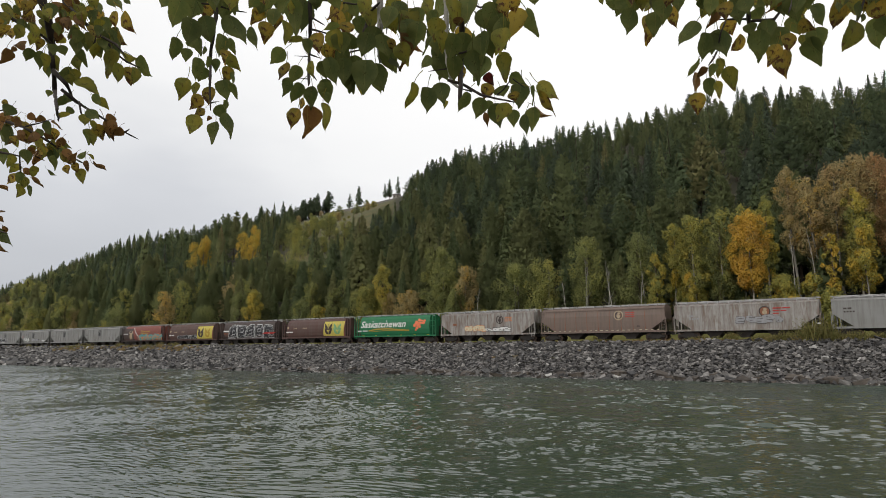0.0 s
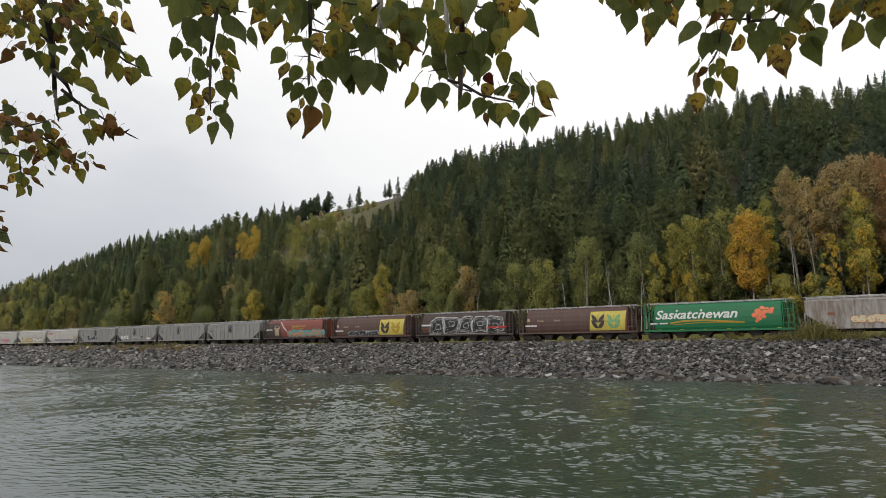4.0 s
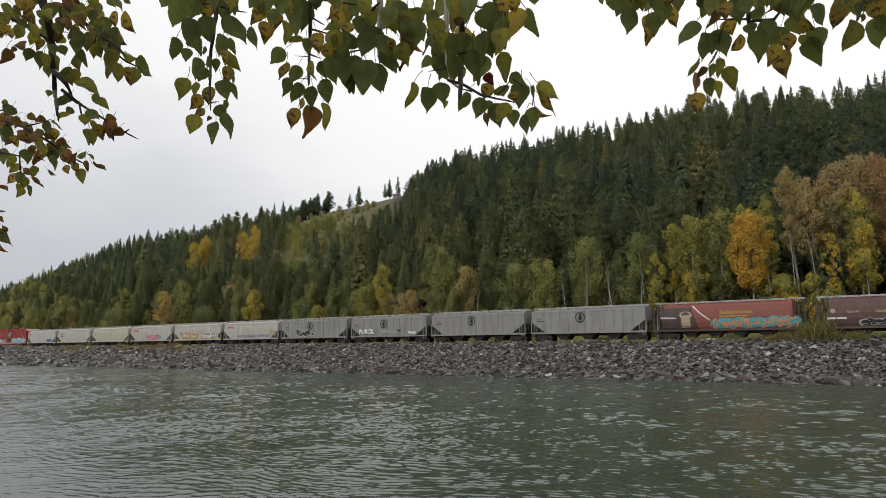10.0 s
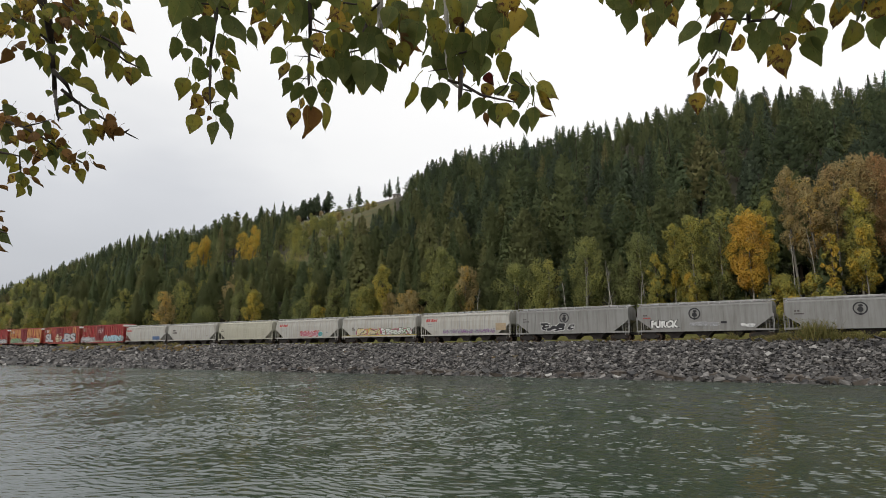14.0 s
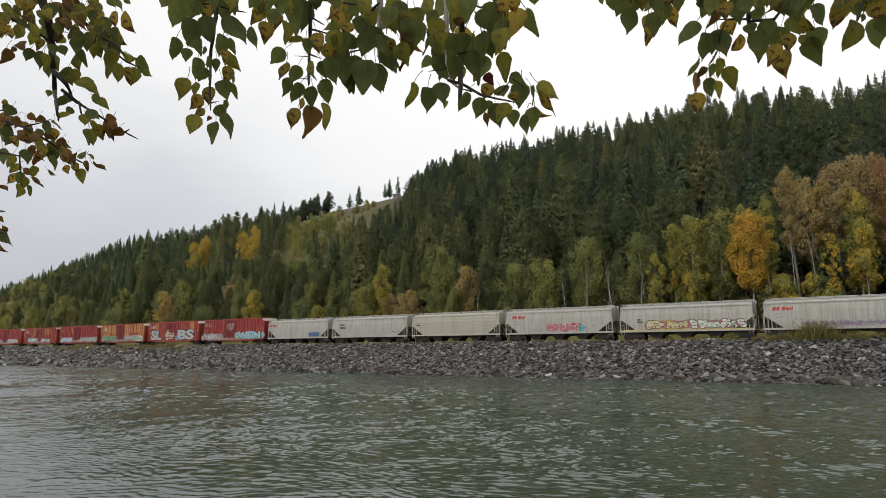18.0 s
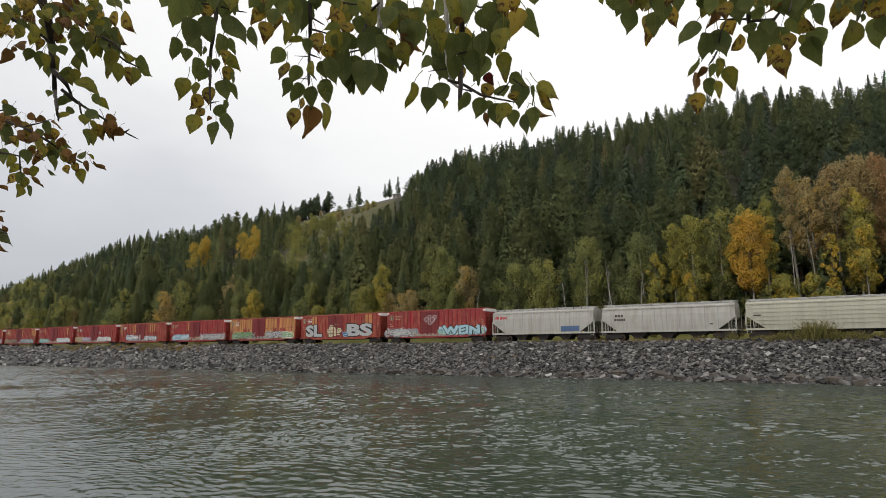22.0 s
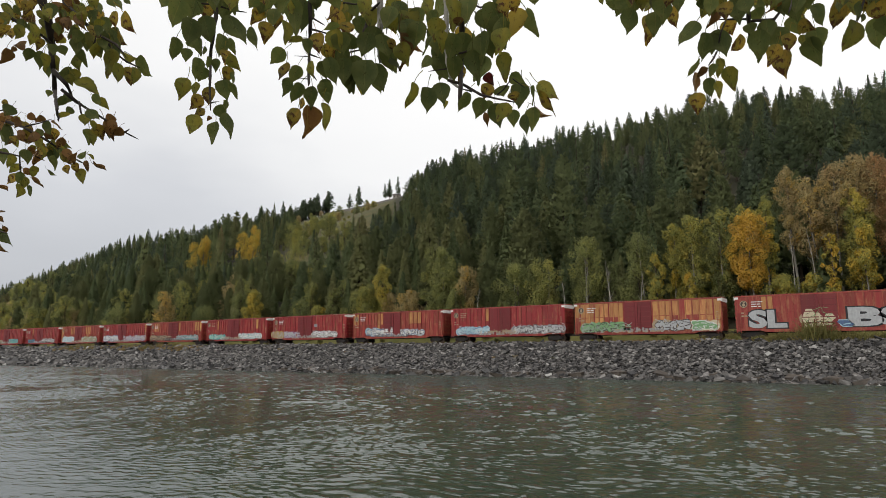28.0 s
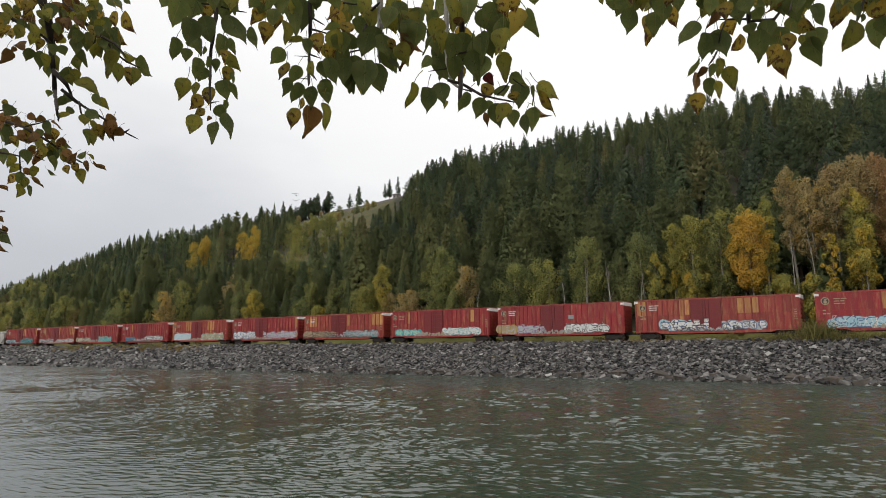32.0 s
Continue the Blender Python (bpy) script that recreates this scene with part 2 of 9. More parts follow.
def ground_z(x, y):
    x, y = np.asarray(x, float), np.asarray(y, float)
    low = np.interp(y, BANK_Y, BANK_Z)
    top = np.interp(x, RIDGE_X, RIDGE_Z)
    t = np.clip((y - 95) / (CREST - 95), 0, 1)
    roll = np.sin(x * 0.021 + 1.0) * np.cos(y * 0.027) + 0.6 * np.sin(x * 0.05 + y * 0.043)
    hollow = np.clip((-380 - x) / 300, 0, 1)
    hill = 6.0 + (top - 6.0) * t ** (1.06 + 0.75 * hollow) + 2.2 * roll * np.sin(np.pi * t)
    over = top + 3 * (1 - np.exp(-(y - CREST) / 300.0)) - np.clip(y - CREST, 0, None) * 0.02
    return np.where(y <= 95, low, np.where(y <= CREST, hill, np.maximum(over, 8)))


def clearing(x, y):
    """The grassy cut near the ridge, where no trees stand."""
    k = x / y
    return ((k > -0.835) & (k < -0.797) & (y > 318) & (y < 352)) | (k > -1.10) & (k < -0.83) & (y < 352) & (y > np.interp(k, (-1.10, -1.02, -0.95, -0.91, -0.83), (238, 250, 270, 304, 316)))


def build_ground():
    xs = np.unique(np.concatenate([np.linspace(-5000, -1000, 25), np.linspace(-1000, -300, 101), np.linspace(-300, 40, 171), np.linspace(40, 300, 27), np.linspace(300, 3000, 15)]))
    ys = np.unique(np.concatenate([np.linspace(-600, -10, 12), np.linspace(-6, 66, 25), np.array(BANK_Y[7:]), np.linspace(74, 80.6, 6), np.linspace(95, 330, 60), np.linspace(330, 400, 8), np.linspace(400, 4000, 14)]))
    gx, gy = np.meshgrid(xs, ys)
    gz = ground_z(gx, gy)
    n, m = gx.shape
    idx = np.arange(n * m).reshape(n, m)
    f = np.stack([idx[:-1, :-1], idx[:-1, 1:], idx[1:, 1:], idx[1:, :-1]], -1).reshape(-1, 4)
    me = mesh_of("ground", np.stack([gx, gy, gz], -1).reshape(-1, 3), f, "forest_floor")
    for k in ("meadow", "ballast", "shaded_wet_ground", "verge_grass"):
        me.materials.append(MATS[k])
    cx, cy = gx[:-1, :-1].ravel() + 1, gy[:-1, :-1].ravel() + 0.1
    slot = np.zeros(len(f), np.int32)
    slot[clearing(cx, cy) | ((cy > 150) & (cy < 352) & (cx / cy > -1.14) & (cx / cy < -0.82))] = 1
    slot[clearing(cx, cy) & (cy > 318) & (cx / cy > -0.97)] = 2
    slot[(cy > 85.5) & (cy < 93)] = 4
    slot[(cy > 80.5) & (cy < 86.3)] = 2
    slot[cy < 80.5] = 3
    me.polygons.foreach_set("material_index", slot)
    me.polygons.foreach_set("use_smooth", [True] * len(f))
    return tagged(new("ground", me), "river valley floor, stony bank and steep wooded hillside", "ground", kind="structure")


build_ground()


def waves(x, y, finest):
    """Short, crossing river chop with slow boils: height in metres."""
    r = np.random.default_rng(21)
    wx = x + 0.9 * np.sin(0.31 * y + 0.17 * x) + 0.5 * np.sin(0.83 * x - 0.57 * y)
    wy = y + 0.9 * np.sin(0.27 * x - 0.21 * y + 1) + 0.4 * np.sin(0.91 * y + 0.47 * x)
    z = np.zeros_like(x)
    for k in range(46):
        lam = (0.150 * 1.029 ** k if finest < 0.3 else 0.27 * 1.029 ** k) if k < 40 else 1.5 * 1.22 ** (k - 40)
        a, ph = r.normal(1.85, 0.9), r.uniform(0, 6.283)
        crest = np.sin((wx * math.cos(a) + wy * math.sin(a)) * 2 * math.pi / lam + ph)
        z += (0.0047 if finest < 0.3 else 0.0053) * (lam if k < 40 else 0.35) * (crest + 0.5 * crest * crest)
    calm = 1.0 + 0.22 * np.sin(0.11 * x + 0.6 * np.sin(0.13 * y)) * np.sin(0.17 * y + 1.3) + 0.15 * np.sin(0.4 * x + 0.33 * y + np.sin(0.2 * y))
    gust = 0.5 + 0.5 * np.sin(1.9 * wx + 0.7 * wy) * np.sin(2.3 * wy - 0.6 * wx + 1.0) * np.cos(0.9 * wx - 1.1 * wy)
    return z * np.clip(calm, 0.6, 1.3) * (0.58 + 1.05 * gust ** 2) * np.interp(x + 0.35 * y, (-25, 12), (1.08, 1.62)) * np.interp(y, (11, 24, 42, 68), (0.72, 1.0, 1.0, 1.3))


def build_water():
    """A fine sheet on the near reach, a plainer one towards the far bank."""
    V, F, base = [], [], 0
    for ys, xs, finest in (
        (np.concatenate([np.arange(4.5, 7.0, 0.5), np.arange(7.0, 30.0, 0.068), [30.0]]), np.concatenate([np.linspace(-5000, -110, 20), np.arange(-105, -70, 0.4), np.arange(-70, 10, 0.094), np.linspace(13, 700, 14)]), 0.2),
        (np.concatenate([np.arange(29.0, 50.0, 0.135), np.arange(50.0, 73.3, 0.22), [73.4]]), np.concatenate([np.linspace(-5000, -500, 12), np.arange(-480, -185, 1.5), np.arange(-185, 12, 0.22), np.linspace(16, 700, 14)]), 0.42),
    ):
        gx, gy = np.meshgrid(xs, ys)
        n, m = gx.shape
        idx = np.arange(n * m).reshape(n, m) + base
        F.append(np.stack([idx[:-1, :-1], idx[:-1, 1:], idx[1:, 1:], idx[1:, :-1]], -1).reshape(-1, 4))
        V.append(np.stack([gx, gy, waves(gx, gy, finest) * np.clip((73.4 - gy) / 3, 0, 1) - (0.06 * np.clip((34.0 - gy) / 4.0, 0, 1) if finest > 0.3 else 0)], -1).reshape(-1, 3))
        base += n * m
    V, f = np.concatenate(V), np.concatenate(F)
    me = mesh_of("water", V, f, "river_water")
    me.polygons.foreach_set("use_smooth", [True] * len(f))
    return tagged(new("water", me), "grey-green rippled river water reflecting an overcast sky", "river", kind="structure")


water = build_water()

# ---- the railway ----
TRACK_Y, RAIL_Z = 84.2, 4.473


def build_track():
    track = tagged(new("railway_track"), "single railway track on a stone ballast bed", "railway track")
    for y in (-0.76, 0.76):
        bm = bmesh.new()
        prof = [(-0.07, 0), (0.07, 0), (0.07, 0.02), (0.012, 0.04), (0.012, 0.12), (0.036, 0.13), (0.036, 0.165), (-0.036, 0.165), (-0.036, 0.13), (-0.012, 0.12), (-0.012, 0.04), (-0.07, 0.02)]
        loft(bm, [[(x, TRACK_Y + y + a, RAIL_Z - 0.165 + b) for a, b in prof] for x in (-1200, 300)])
        part("rail", bm, "rail_steel", track, "rusty brown steel rail")
    tie = bmesh.new()
    box(tie, -0.115, 0.115, -1.3, 1.3, -0.16, 0.0)
    bmesh.ops.bevel(tie, geom=tie.edges[:], offset=0.015, segments=1)
    me = bpy.data.meshes.new("tie")
    tie.to_mesh(me)
    tie.free()
    me.materials.append(MATS["tie_wood"])
    for k in range(300):
        t = part("tie", me, "", track)
        t.location = (8 - 0.53 * k, TRACK_Y, RAIL_Z - 0.165)
        t.rotation_euler.z = random.uniform(-0.015, 0.015)


build_track()

# ---- conifers, built as arrays so that a whole wood stays cheap ----
rng = np.random.default_rng(7)


def conifer_arrays(sprays, seed, width, low, droop, round_top=0.85, size=0.040, gap=0.25):
    """One conifer 1 m high: whorls of boughs set with needle sprays that hang or lift, and for each spray the way its side of the crown faces."""
    r = np.random.default_rng(seed)
    n_b = max(14, sprays // 11)
    tb = 1 - (1 - (np.arange(n_b) + r.uniform(0, 1, n_b)) / n_b * 0.995) ** 0.72
    az = 2.4 * np.arange(n_b) + r.uniform(-0.7, 0.7, n_b)
    lob = 1 + 0.16 * np.sin(2 * az + seed) + 0.10 * np.sin(3 * az + 7 * tb + seed)
    reach = (width * (1 - tb) ** round_top * np.minimum(1.0, 0.65 + 2.2 * tb) + 0.007) * lob * r.uniform(1 - gap, 1.12, n_b)
    zb = low + (1 - low) * tb
    k = r.integers(0, n_b, sprays)
    k[: n_b // 4] = np.arange(n_b - n_b // 4, n_b)
    u = r.uniform(0.05, 1.0, sprays) ** 0.55
    a = az[k] + r.normal(0, 0.26, sprays)
    q = reach[k] * u
    slope = (droop + 0.55 * tb[k]) * (1 - 0.35 * u)
    c = np.stack([q * np.cos(a), q * np.sin(a), zb[k] + q * slope + r.normal(0, 0.006, sprays)], -1)
    # each spray lies on the crown's flank: it points out and down (or up, on a pine) and spreads to both sides
    out = np.stack([0.55 * np.cos(a), 0.55 * np.sin(a), np.where(droop < 0, -0.75, 0.8) + r.uniform(-0.5, 0.5, sprays)], -1) + r.normal(0, 0.28, (sprays, 3))
    out /= np.linalg.norm(out, axis=1)[:, None]
    side = np.stack([-np.sin(a), np.cos(a), np.zeros(sprays)], -1) + r.normal(0, 0.45, (sprays, 3))
    side -= out * (side * out).sum(1)[:, None]
    side /= np.linalg.norm(side, axis=1)[:, None] + 1e-9
    s = size * (0.40 + 0.60 * np.sqrt(reach[k] / width)) * r.uniform(0.6, 1.35, sprays)
    w = s * r.uniform(0.38, 0.6, sprays)
    v = np.stack([c - side * w[:, None] - out * s[:, None] * 0.5, c + side * w[:, None] - out * s[:, None] * 0.5, c + out * s[:, None]], 1)
    face = np.stack([np.cos(a), np.sin(a), 0.50 + 0.5 * u], -1) + r.normal(0, 0.16, (sprays, 3))
    face /= np.linalg.norm(face, axis=1)[:, None]
    f = np.arange(3 * sprays).reshape(-1, 3)
    tip = np.array([(0.004, 0, 0.93), (-0.003, 0.003, 0.93), (0, 0, 1.02)])
    v = np.concatenate([v.reshape(-1, 3), tip])
    f = np.concatenate([f, [[3 * sprays, 3 * sprays + 1, 3 * sprays + 2]]])
    return v, f, np.concatenate([np.repeat(face, 3, axis=0), np.tile((0, 0, 1.0), (3, 1))])


def stem_arrays(sides=5):
    v, f = [], []
    for z, rad in ((-0.03, 0.013), (0.95, 0.003)):
        v += [(rad * math.cos(2 * math.pi * k / sides), rad * math.sin(2 * math.pi * k / sides), z) for k in range(sides)]
    for k in range(sides):
        a, b = k, (k + 1) % sides
        f += [(a, b, sides + b), (a, sides + b, sides + a)]
    return np.array(v), np.array(f), np.tile((0, 0, 1.0), (len(v), 1))


def scatter(kinds, xs, ys, zs, hs, tones, bushy=None, slim=(0.85, 1.2)):
    """Many turned and scaled copies of a few array trees, joined."""
    V, F, T, N = [], [], [], []
    base = 0
    half = len(kinds) // 2
    pick = rng.integers(0, len(kinds), len(xs))
    turn = rng.uniform(0, 6.28, len(xs))
    wide = rng.uniform(*slim, len(xs))
    if bushy is not None:
        wide = np.where(bushy, wide * rng.uniform(1.0, 1.35, len(xs)), wide)
        pick = np.where(bushy, half + pick % (len(kinds) - half), pick % half)
    lean = rng.normal(0, 0.018, (len(xs), 2))
    for i, (x, y, z, h, t) in enumerate(zip(xs, ys, zs, hs, tones)):
        v, f, n = kinds[pick[i]]
        c, s = math.cos(turn[i]), math.sin(turn[i])
        g = h * wide[i]
        p = np.empty((len(v), 3), np.float32)
        p[:, 0] = x + g * (c * v[:, 0] - s * v[:, 1]) + h * lean[i, 0] * v[:, 2]
        p[:, 1] = y + g * (s * v[:, 0] + c * v[:, 1]) + h * lean[i, 1] * v[:, 2]
        p[:, 2] = z + h * v[:, 2]
        m = np.empty((len(v), 3), np.float32)
        m[:, 0] = c * n[:, 0] - s * n[:, 1]
        m[:, 1] = s * n[:, 0] + c * n[:, 1]
        m[:, 2] = n[:, 2]
        V.append(p)
        N.append(m)
        F.append(f + base)
        T.append(np.full(len(f), t, np.float32))
        base += len(v)
    return np.concatenate(V), np.concatenate(F), np.concatenate(T), np.concatenate(N)


def forest_points(y0, y1, step, x0, x1):
    """Stems on a shaken grid, thinned to the wedge of land that lies open to the river bend."""
    gx, gy = np.meshgrid(np.arange(x0, x1, step), np.arange(y0, y1, step))
    gx, gy = gx.ravel() + rng.uniform(-0.45, 0.45, gx.size) * step, gy.ravel() + rng.uniform(-0.45, 0.45, gx.size) * step
    keep = (gx > -2.75 * gy) & (gx < 0.12 * gy + 12) & ~clearing(gx, gy) & (rng.uniform(0, 1, gx.size) > 0.08)
    return gx[keep], gy[keep]


def low_growth(x, y, h):
    """Lower trees where the slope opens below the bright aspens and below the grassy cut."""
    k = x / y
    if -1.60 < k < -1.15:
        return min(h, np.interp(k, (-1.60, -1.15), (0.212, 0.218)) * y + 3.466 - float(ground_z(x, y)))
    if -1.15 < k < -1.0:
        return min(h, 0.195 * y + 3.466 - float(ground_z(x, y)))
    return h


def build_forest():
    near = [conifer_arrays(3600, 10 + k, w, low, droop, top, 0.026) for k, (w, low, droop, top) in enumerate(((0.17, 0.06, -0.35, 0.85), (0.14, 0.04, -0.5, 0.85), (0.18, 0.16, 0.1, 0.62), (0.19, 0.22, 0.15, 0.6), (0.16, 0.08, -0.25, 0.85)))]
    spruce = [conifer_arrays(1300, 40 + k, 0.150 + 0.014 * k, 0.16, -0.45 + 0.05 * k, 1.05, 0.027) for k in range(5)]
    pine = [conifer_arrays(1500, 50 + k, 0.175 + 0.014 * k, 0.20 + 0.03 * k, -0.05 + 0.05 * k, 0.92 - 0.04 * k, 0.029) for k in range(5)]
    small = [conifer_arrays(480, 60 + k, (0.14, 0.16, 0.18, 0.20)[k % 4], 0.22, -0.35 + 0.08 * k, 0.88 - 0.03 * k, 0.052) for k in range(8)]
    # the rows next to the railway stand as single trees
    singles = []
    for k, (v, f, n) in enumerate(near):
        crown = mesh_of("crown", v, f, "needles", np.full(len(f), 0.30 + 0.1 * k), n)
        sv, sf, _ = stem_arrays()
        singles.append((crown, mesh_of("trunk", sv, sf, "dark_bark")))
    x, y = forest_points(100, 124, 5.6, -250, 16)
    order = np.argsort(y + 0.05 * np.abs(x))[:230]
    for k in order:
        h = float(rng.uniform(11, 19))
        if y[k] < 106:
            h *= 0.75
        h = low_growth(x[k], y[k], h)
        if h < 3:
            continue
        crown, trunk = singles[int(rng.integers(0, 5))]
        tree = tagged(new("conifer"), "dark green conifer on the slope behind the railway", "tree", "conifers behind the railway")
        part("trunk", trunk, "", tree)
        part("crown", crown, "", tree)
        tree.location = (x[k], y[k], float(ground_z(x[k], y[k])))
        tree.rotation_euler.z = float(rng.uniform(0, 6.28))
        w = h * float(rng.uniform(1.0, 1.45))
        tree.scale = (w, w, h)
    rest = np.ones(len(x), bool)
    rest[order] = False
    x2, y2 = forest_points(122, 345, 7.6, -960, 60)
    thin = (y2 < 305) | (rng.uniform(0, 1, len(x2)) > 0.35)
    x, y = np.concatenate([x[rest], x2[thin]]), np.concatenate([y[rest], y2[thin]])
    h = rng.uniform(0.50, 0.98, len(x)) * np.interp(y, (120, 250, 300, 330), (23.0, 20.5, 17.0, 15.5)) * np.where(y > 225, np.interp(x / y, (-2.5, -2.05, -1.9, -1.55, -1.3, -0.98, -0.80, -0.74, -0.66), (0.56, 0.78, 1.0, 1.0, 0.78, 0.74, 0.58, 0.88, 1.05)), np.interp(x / y, (-2.5, -1.9, -1.5), (0.58, 0.76, 1.0)))
    h = h * np.where(rng.uniform(0, 1, len(x)) > 0.93, 1.2, 1.0) * np.where(rng.uniform(0, 1, len(x)) > 0.75, 0.8, 1.0)
    # low young growth below the grassy cut and below the bright aspens on the slope
    k = x / y
    for row, tops, far_y in (((-1.10, -1.015, -0.948, -0.90, -0.86, -0.82, -0.795, -0.775), (0.218, 0.236, 0.252, 0.272, 0.285, 0.296, 0.301, 0.33), 400), ((-1.60, -1.36), (0.218, 0.214), 149), ((-1.36, -1.15), (0.226, 0.218), 149), ((-1.15, -1.045), (0.190, 0.190), 186)):
        below = (k > row[0]) & (k < row[-1]) & (y < far_y)
        room = np.interp(k, row, tops) * y + 3.466 - ground_z(x, y)
        keep = ~below | (room > 2)
        h = np.where(below, np.minimum(h, room * np.where((k > -0.9) & (y < 318), rng.uniform(0.7, 1.04, len(x)), rng.uniform(0.7, 1.35, len(x)))), h)
        x, y, h, k = x[keep], y[keep], h[keep], k[keep]
    patch = 0.5 + 0.5 * np.sin(x * 0.017 + 2) * np.sin(y * 0.031 + x * 0.006)
    tone = np.clip(0.13 + 0.33 * patch + rng.normal(0, 0.17, len(x)), 0.0, 1.0)
    tone = np.where(rng.uniform(0, 1, len(x)) > 0.95, rng.uniform(0.55, 0.9, len(x)), tone)
    # a few lone spruces on the bare part of the ridge
    lone = np.array([(-392 + 2.9 * (j % 22), 324 + 5.5 * (j // 22) + 2 * math.sin(5 * j)) for j in range(66)] + [(-314, 336), (-306, 337), (-277, 331), (-275, 333), (-273, 331), (-266, 331)], float)
    x, y = np.concatenate([x, lone[:, 0]]), np.concatenate([y, lone[:, 1]])
    h, tone = np.concatenate([h, rng.uniform(11, 18, len(lone))]), np.concatenate([tone, np.full(len(lone), 0.12)])
    bushy = (np.sin(x * 0.03 + 0.5) * np.sin(y * 0.04 + x * 0.011) + rng.normal(0, 0.5, len(x)) > np.where(x / y < -1.0, 0.35, -0.25)) & (y < 322)
    bushy[-len(lone):-6] = True
    away = np.hypot(x, y) > 345
    layers = []
    for kinds, pick in ((spruce + pine, ~away), (small, away)):
        layers.append(scatter(kinds, x[pick], y[pick], ground_z(x[pick], y[pick]), h[pick], tone[pick], bushy[pick]))
    v = np.concatenate([layers[0][0], layers[1][0]])
    f = np.concatenate([layers[0][1], layers[1][1] + len(layers[0][0])])
    t = np.concatenate([layers[0][2], layers[1][2]])
    n = np.concatenate([layers[0][3], layers[1][3]])
    tagged(new("conifer_forest", mesh_of("conifer_forest", v, f, "needles", t, n)), "dense dark green conifer forest covering the hillside", "forest", kind="stuff")
    v, f, t, n = scatter([stem_arrays(3)], x, y, ground_z(x, y), h, tone)
    tagged(new("forest_trunks", mesh_of("forest_trunks", v, f, "dark_bark")), "thin brown conifer trunks on the hillside", "forest", kind="stuff")


build_forest()


# ---- broadleaved trees along the foot of the hill ----
def crown_mesh(height, width, clear, count, tone, seed, leaf=0.36):
    """Leaf clumps strung along upswept limbs: a ragged outline with gaps between them. Returns the mesh and the limbs' ends."""
    r = np.random.default_rng(seed)
    balls = []
    n = int(24 + 5 * width)
    for k in range(n):
        t = (k + r.uniform(0, 1)) / n
        z = clear + (height - clear) * (0.04 + 0.90 * t)
        rad = width * 0.5 * (0.30 + 0.70 * math.sin(math.pi * (0.14 + 0.74 * t ** 0.9)))
        a = 2.4 * k + r.uniform(-0.8, 0.8)
        d = rad * r.uniform(0.15, 0.95)
        balls.append((d * math.cos(a), d * math.sin(a), z, min(width, 6) * r.uniform(0.075, 0.19)))
    balls.append((0, 0, height - width * 0.10, width * 0.11))
    B = np.array(balls)
    own = r.normal(0, 0.045, len(B))
    k = r.choice(len(B), count, p=B[:, 3] ** 1.6 / (B[:, 3] ** 1.6).sum())
    d = r.normal(0, 1, (count, 3))
    d /= np.linalg.norm(d, axis=1)[:, None]
    p = B[k, :3] + d * (B[k, 3] * r.uniform(0.3, 1.0, count) ** 0.5 * 1.02)[:, None] * np.array((1, 1, 1.25))
    stray = r.uniform(0, 1, count) < 0.22
    p[stray] += r.normal(0, 0.05 * width, (int(stray.sum()), 3))
    u = r.normal(0, 1, (count, 3))
    u /= np.linalg.norm(u, axis=1)[:, None]
    w = np.cross(u, r.normal(0, 1, (count, 3)))
    w /= np.linalg.norm(w, axis=1)[:, None]
    s = (leaf * r.uniform(0.35, 0.85, count))[:, None]
    v = np.stack([p - u * s * 0.5, p + w * s * 0.36, p + u * s * 0.55, p - w * s * 0.36], 1).reshape(-1, 3)
    f = np.arange(4 * count).reshape(-1, 4)
    tn = tone + own[k] + r.normal(0, 0.03, count)
    face = d * 0.75 + np.concatenate([p[:, :2] / (0.5 * width), np.full((count, 1), 0.45)], 1) + r.normal(0, 0.06, (count, 3))
    face /= np.linalg.norm(face, axis=1)[:, None]
    return mesh_of("crown", v, f, "broadleaf", tn, np.repeat(face, 4, axis=0)), balls


def broadleaf_tree(x, y, height, width, tone, seed, lean=0.0, bark="pale_bark", count=1500, clear=0.2, what="aspen", label="", stems=1):
    z = float(ground_z(x, y))
    tree = tagged(new(what), label, "tree", "broadleaved trees behind the railway")
    tree.location = (x, y, z)
    me, balls = crown_mesh(height, width, height * clear, int(count * 5.2), tone, seed)
    part("crown", me, "", tree)
    r = random.Random(seed)
    for s in range(stems):
        bm = bmesh.new()
        ox, oy = (r.uniform(-0.5, 0.5), r.uniform(-0.4, 0.4)) if stems > 1 else (0, 0)
        ph = r.uniform(0, 6)
        tube(bm, [(ox + lean * height * (1 - t) ** 2 + 0.12 * math.sin(ph + 4 * t), oy + 0.1 * math.sin(ph + 5 * t), height * 0.93 * t - 0.25 * (t == 0)) for t in (0, 0.2, 0.4, 0.6, 0.8, 1)], [0.0095 * height * (1 - 0.85 * t) * (0.75 if stems > 1 else 1) + 0.01 for t in (0, 0.2, 0.4, 0.6, 0.8, 1)])
        part("trunk", bm, bark, tree)
    bm = bmesh.new()
    for b in balls[:-1]:
        z0 = max(height * clear * 0.7, b[2] - 0.16 * height)
        tube(bm, [(0, 0, z0), (b[0] * 0.5, b[1] * 0.5, 0.4 * z0 + 0.6 * b[2]), (b[0], b[1], b[2] + 0.3)], [0.032, 0.018, 0.008], 4)
    part("branchwork", bm, "dark_bark", tree)["kind"] = "stuff"
    return tree


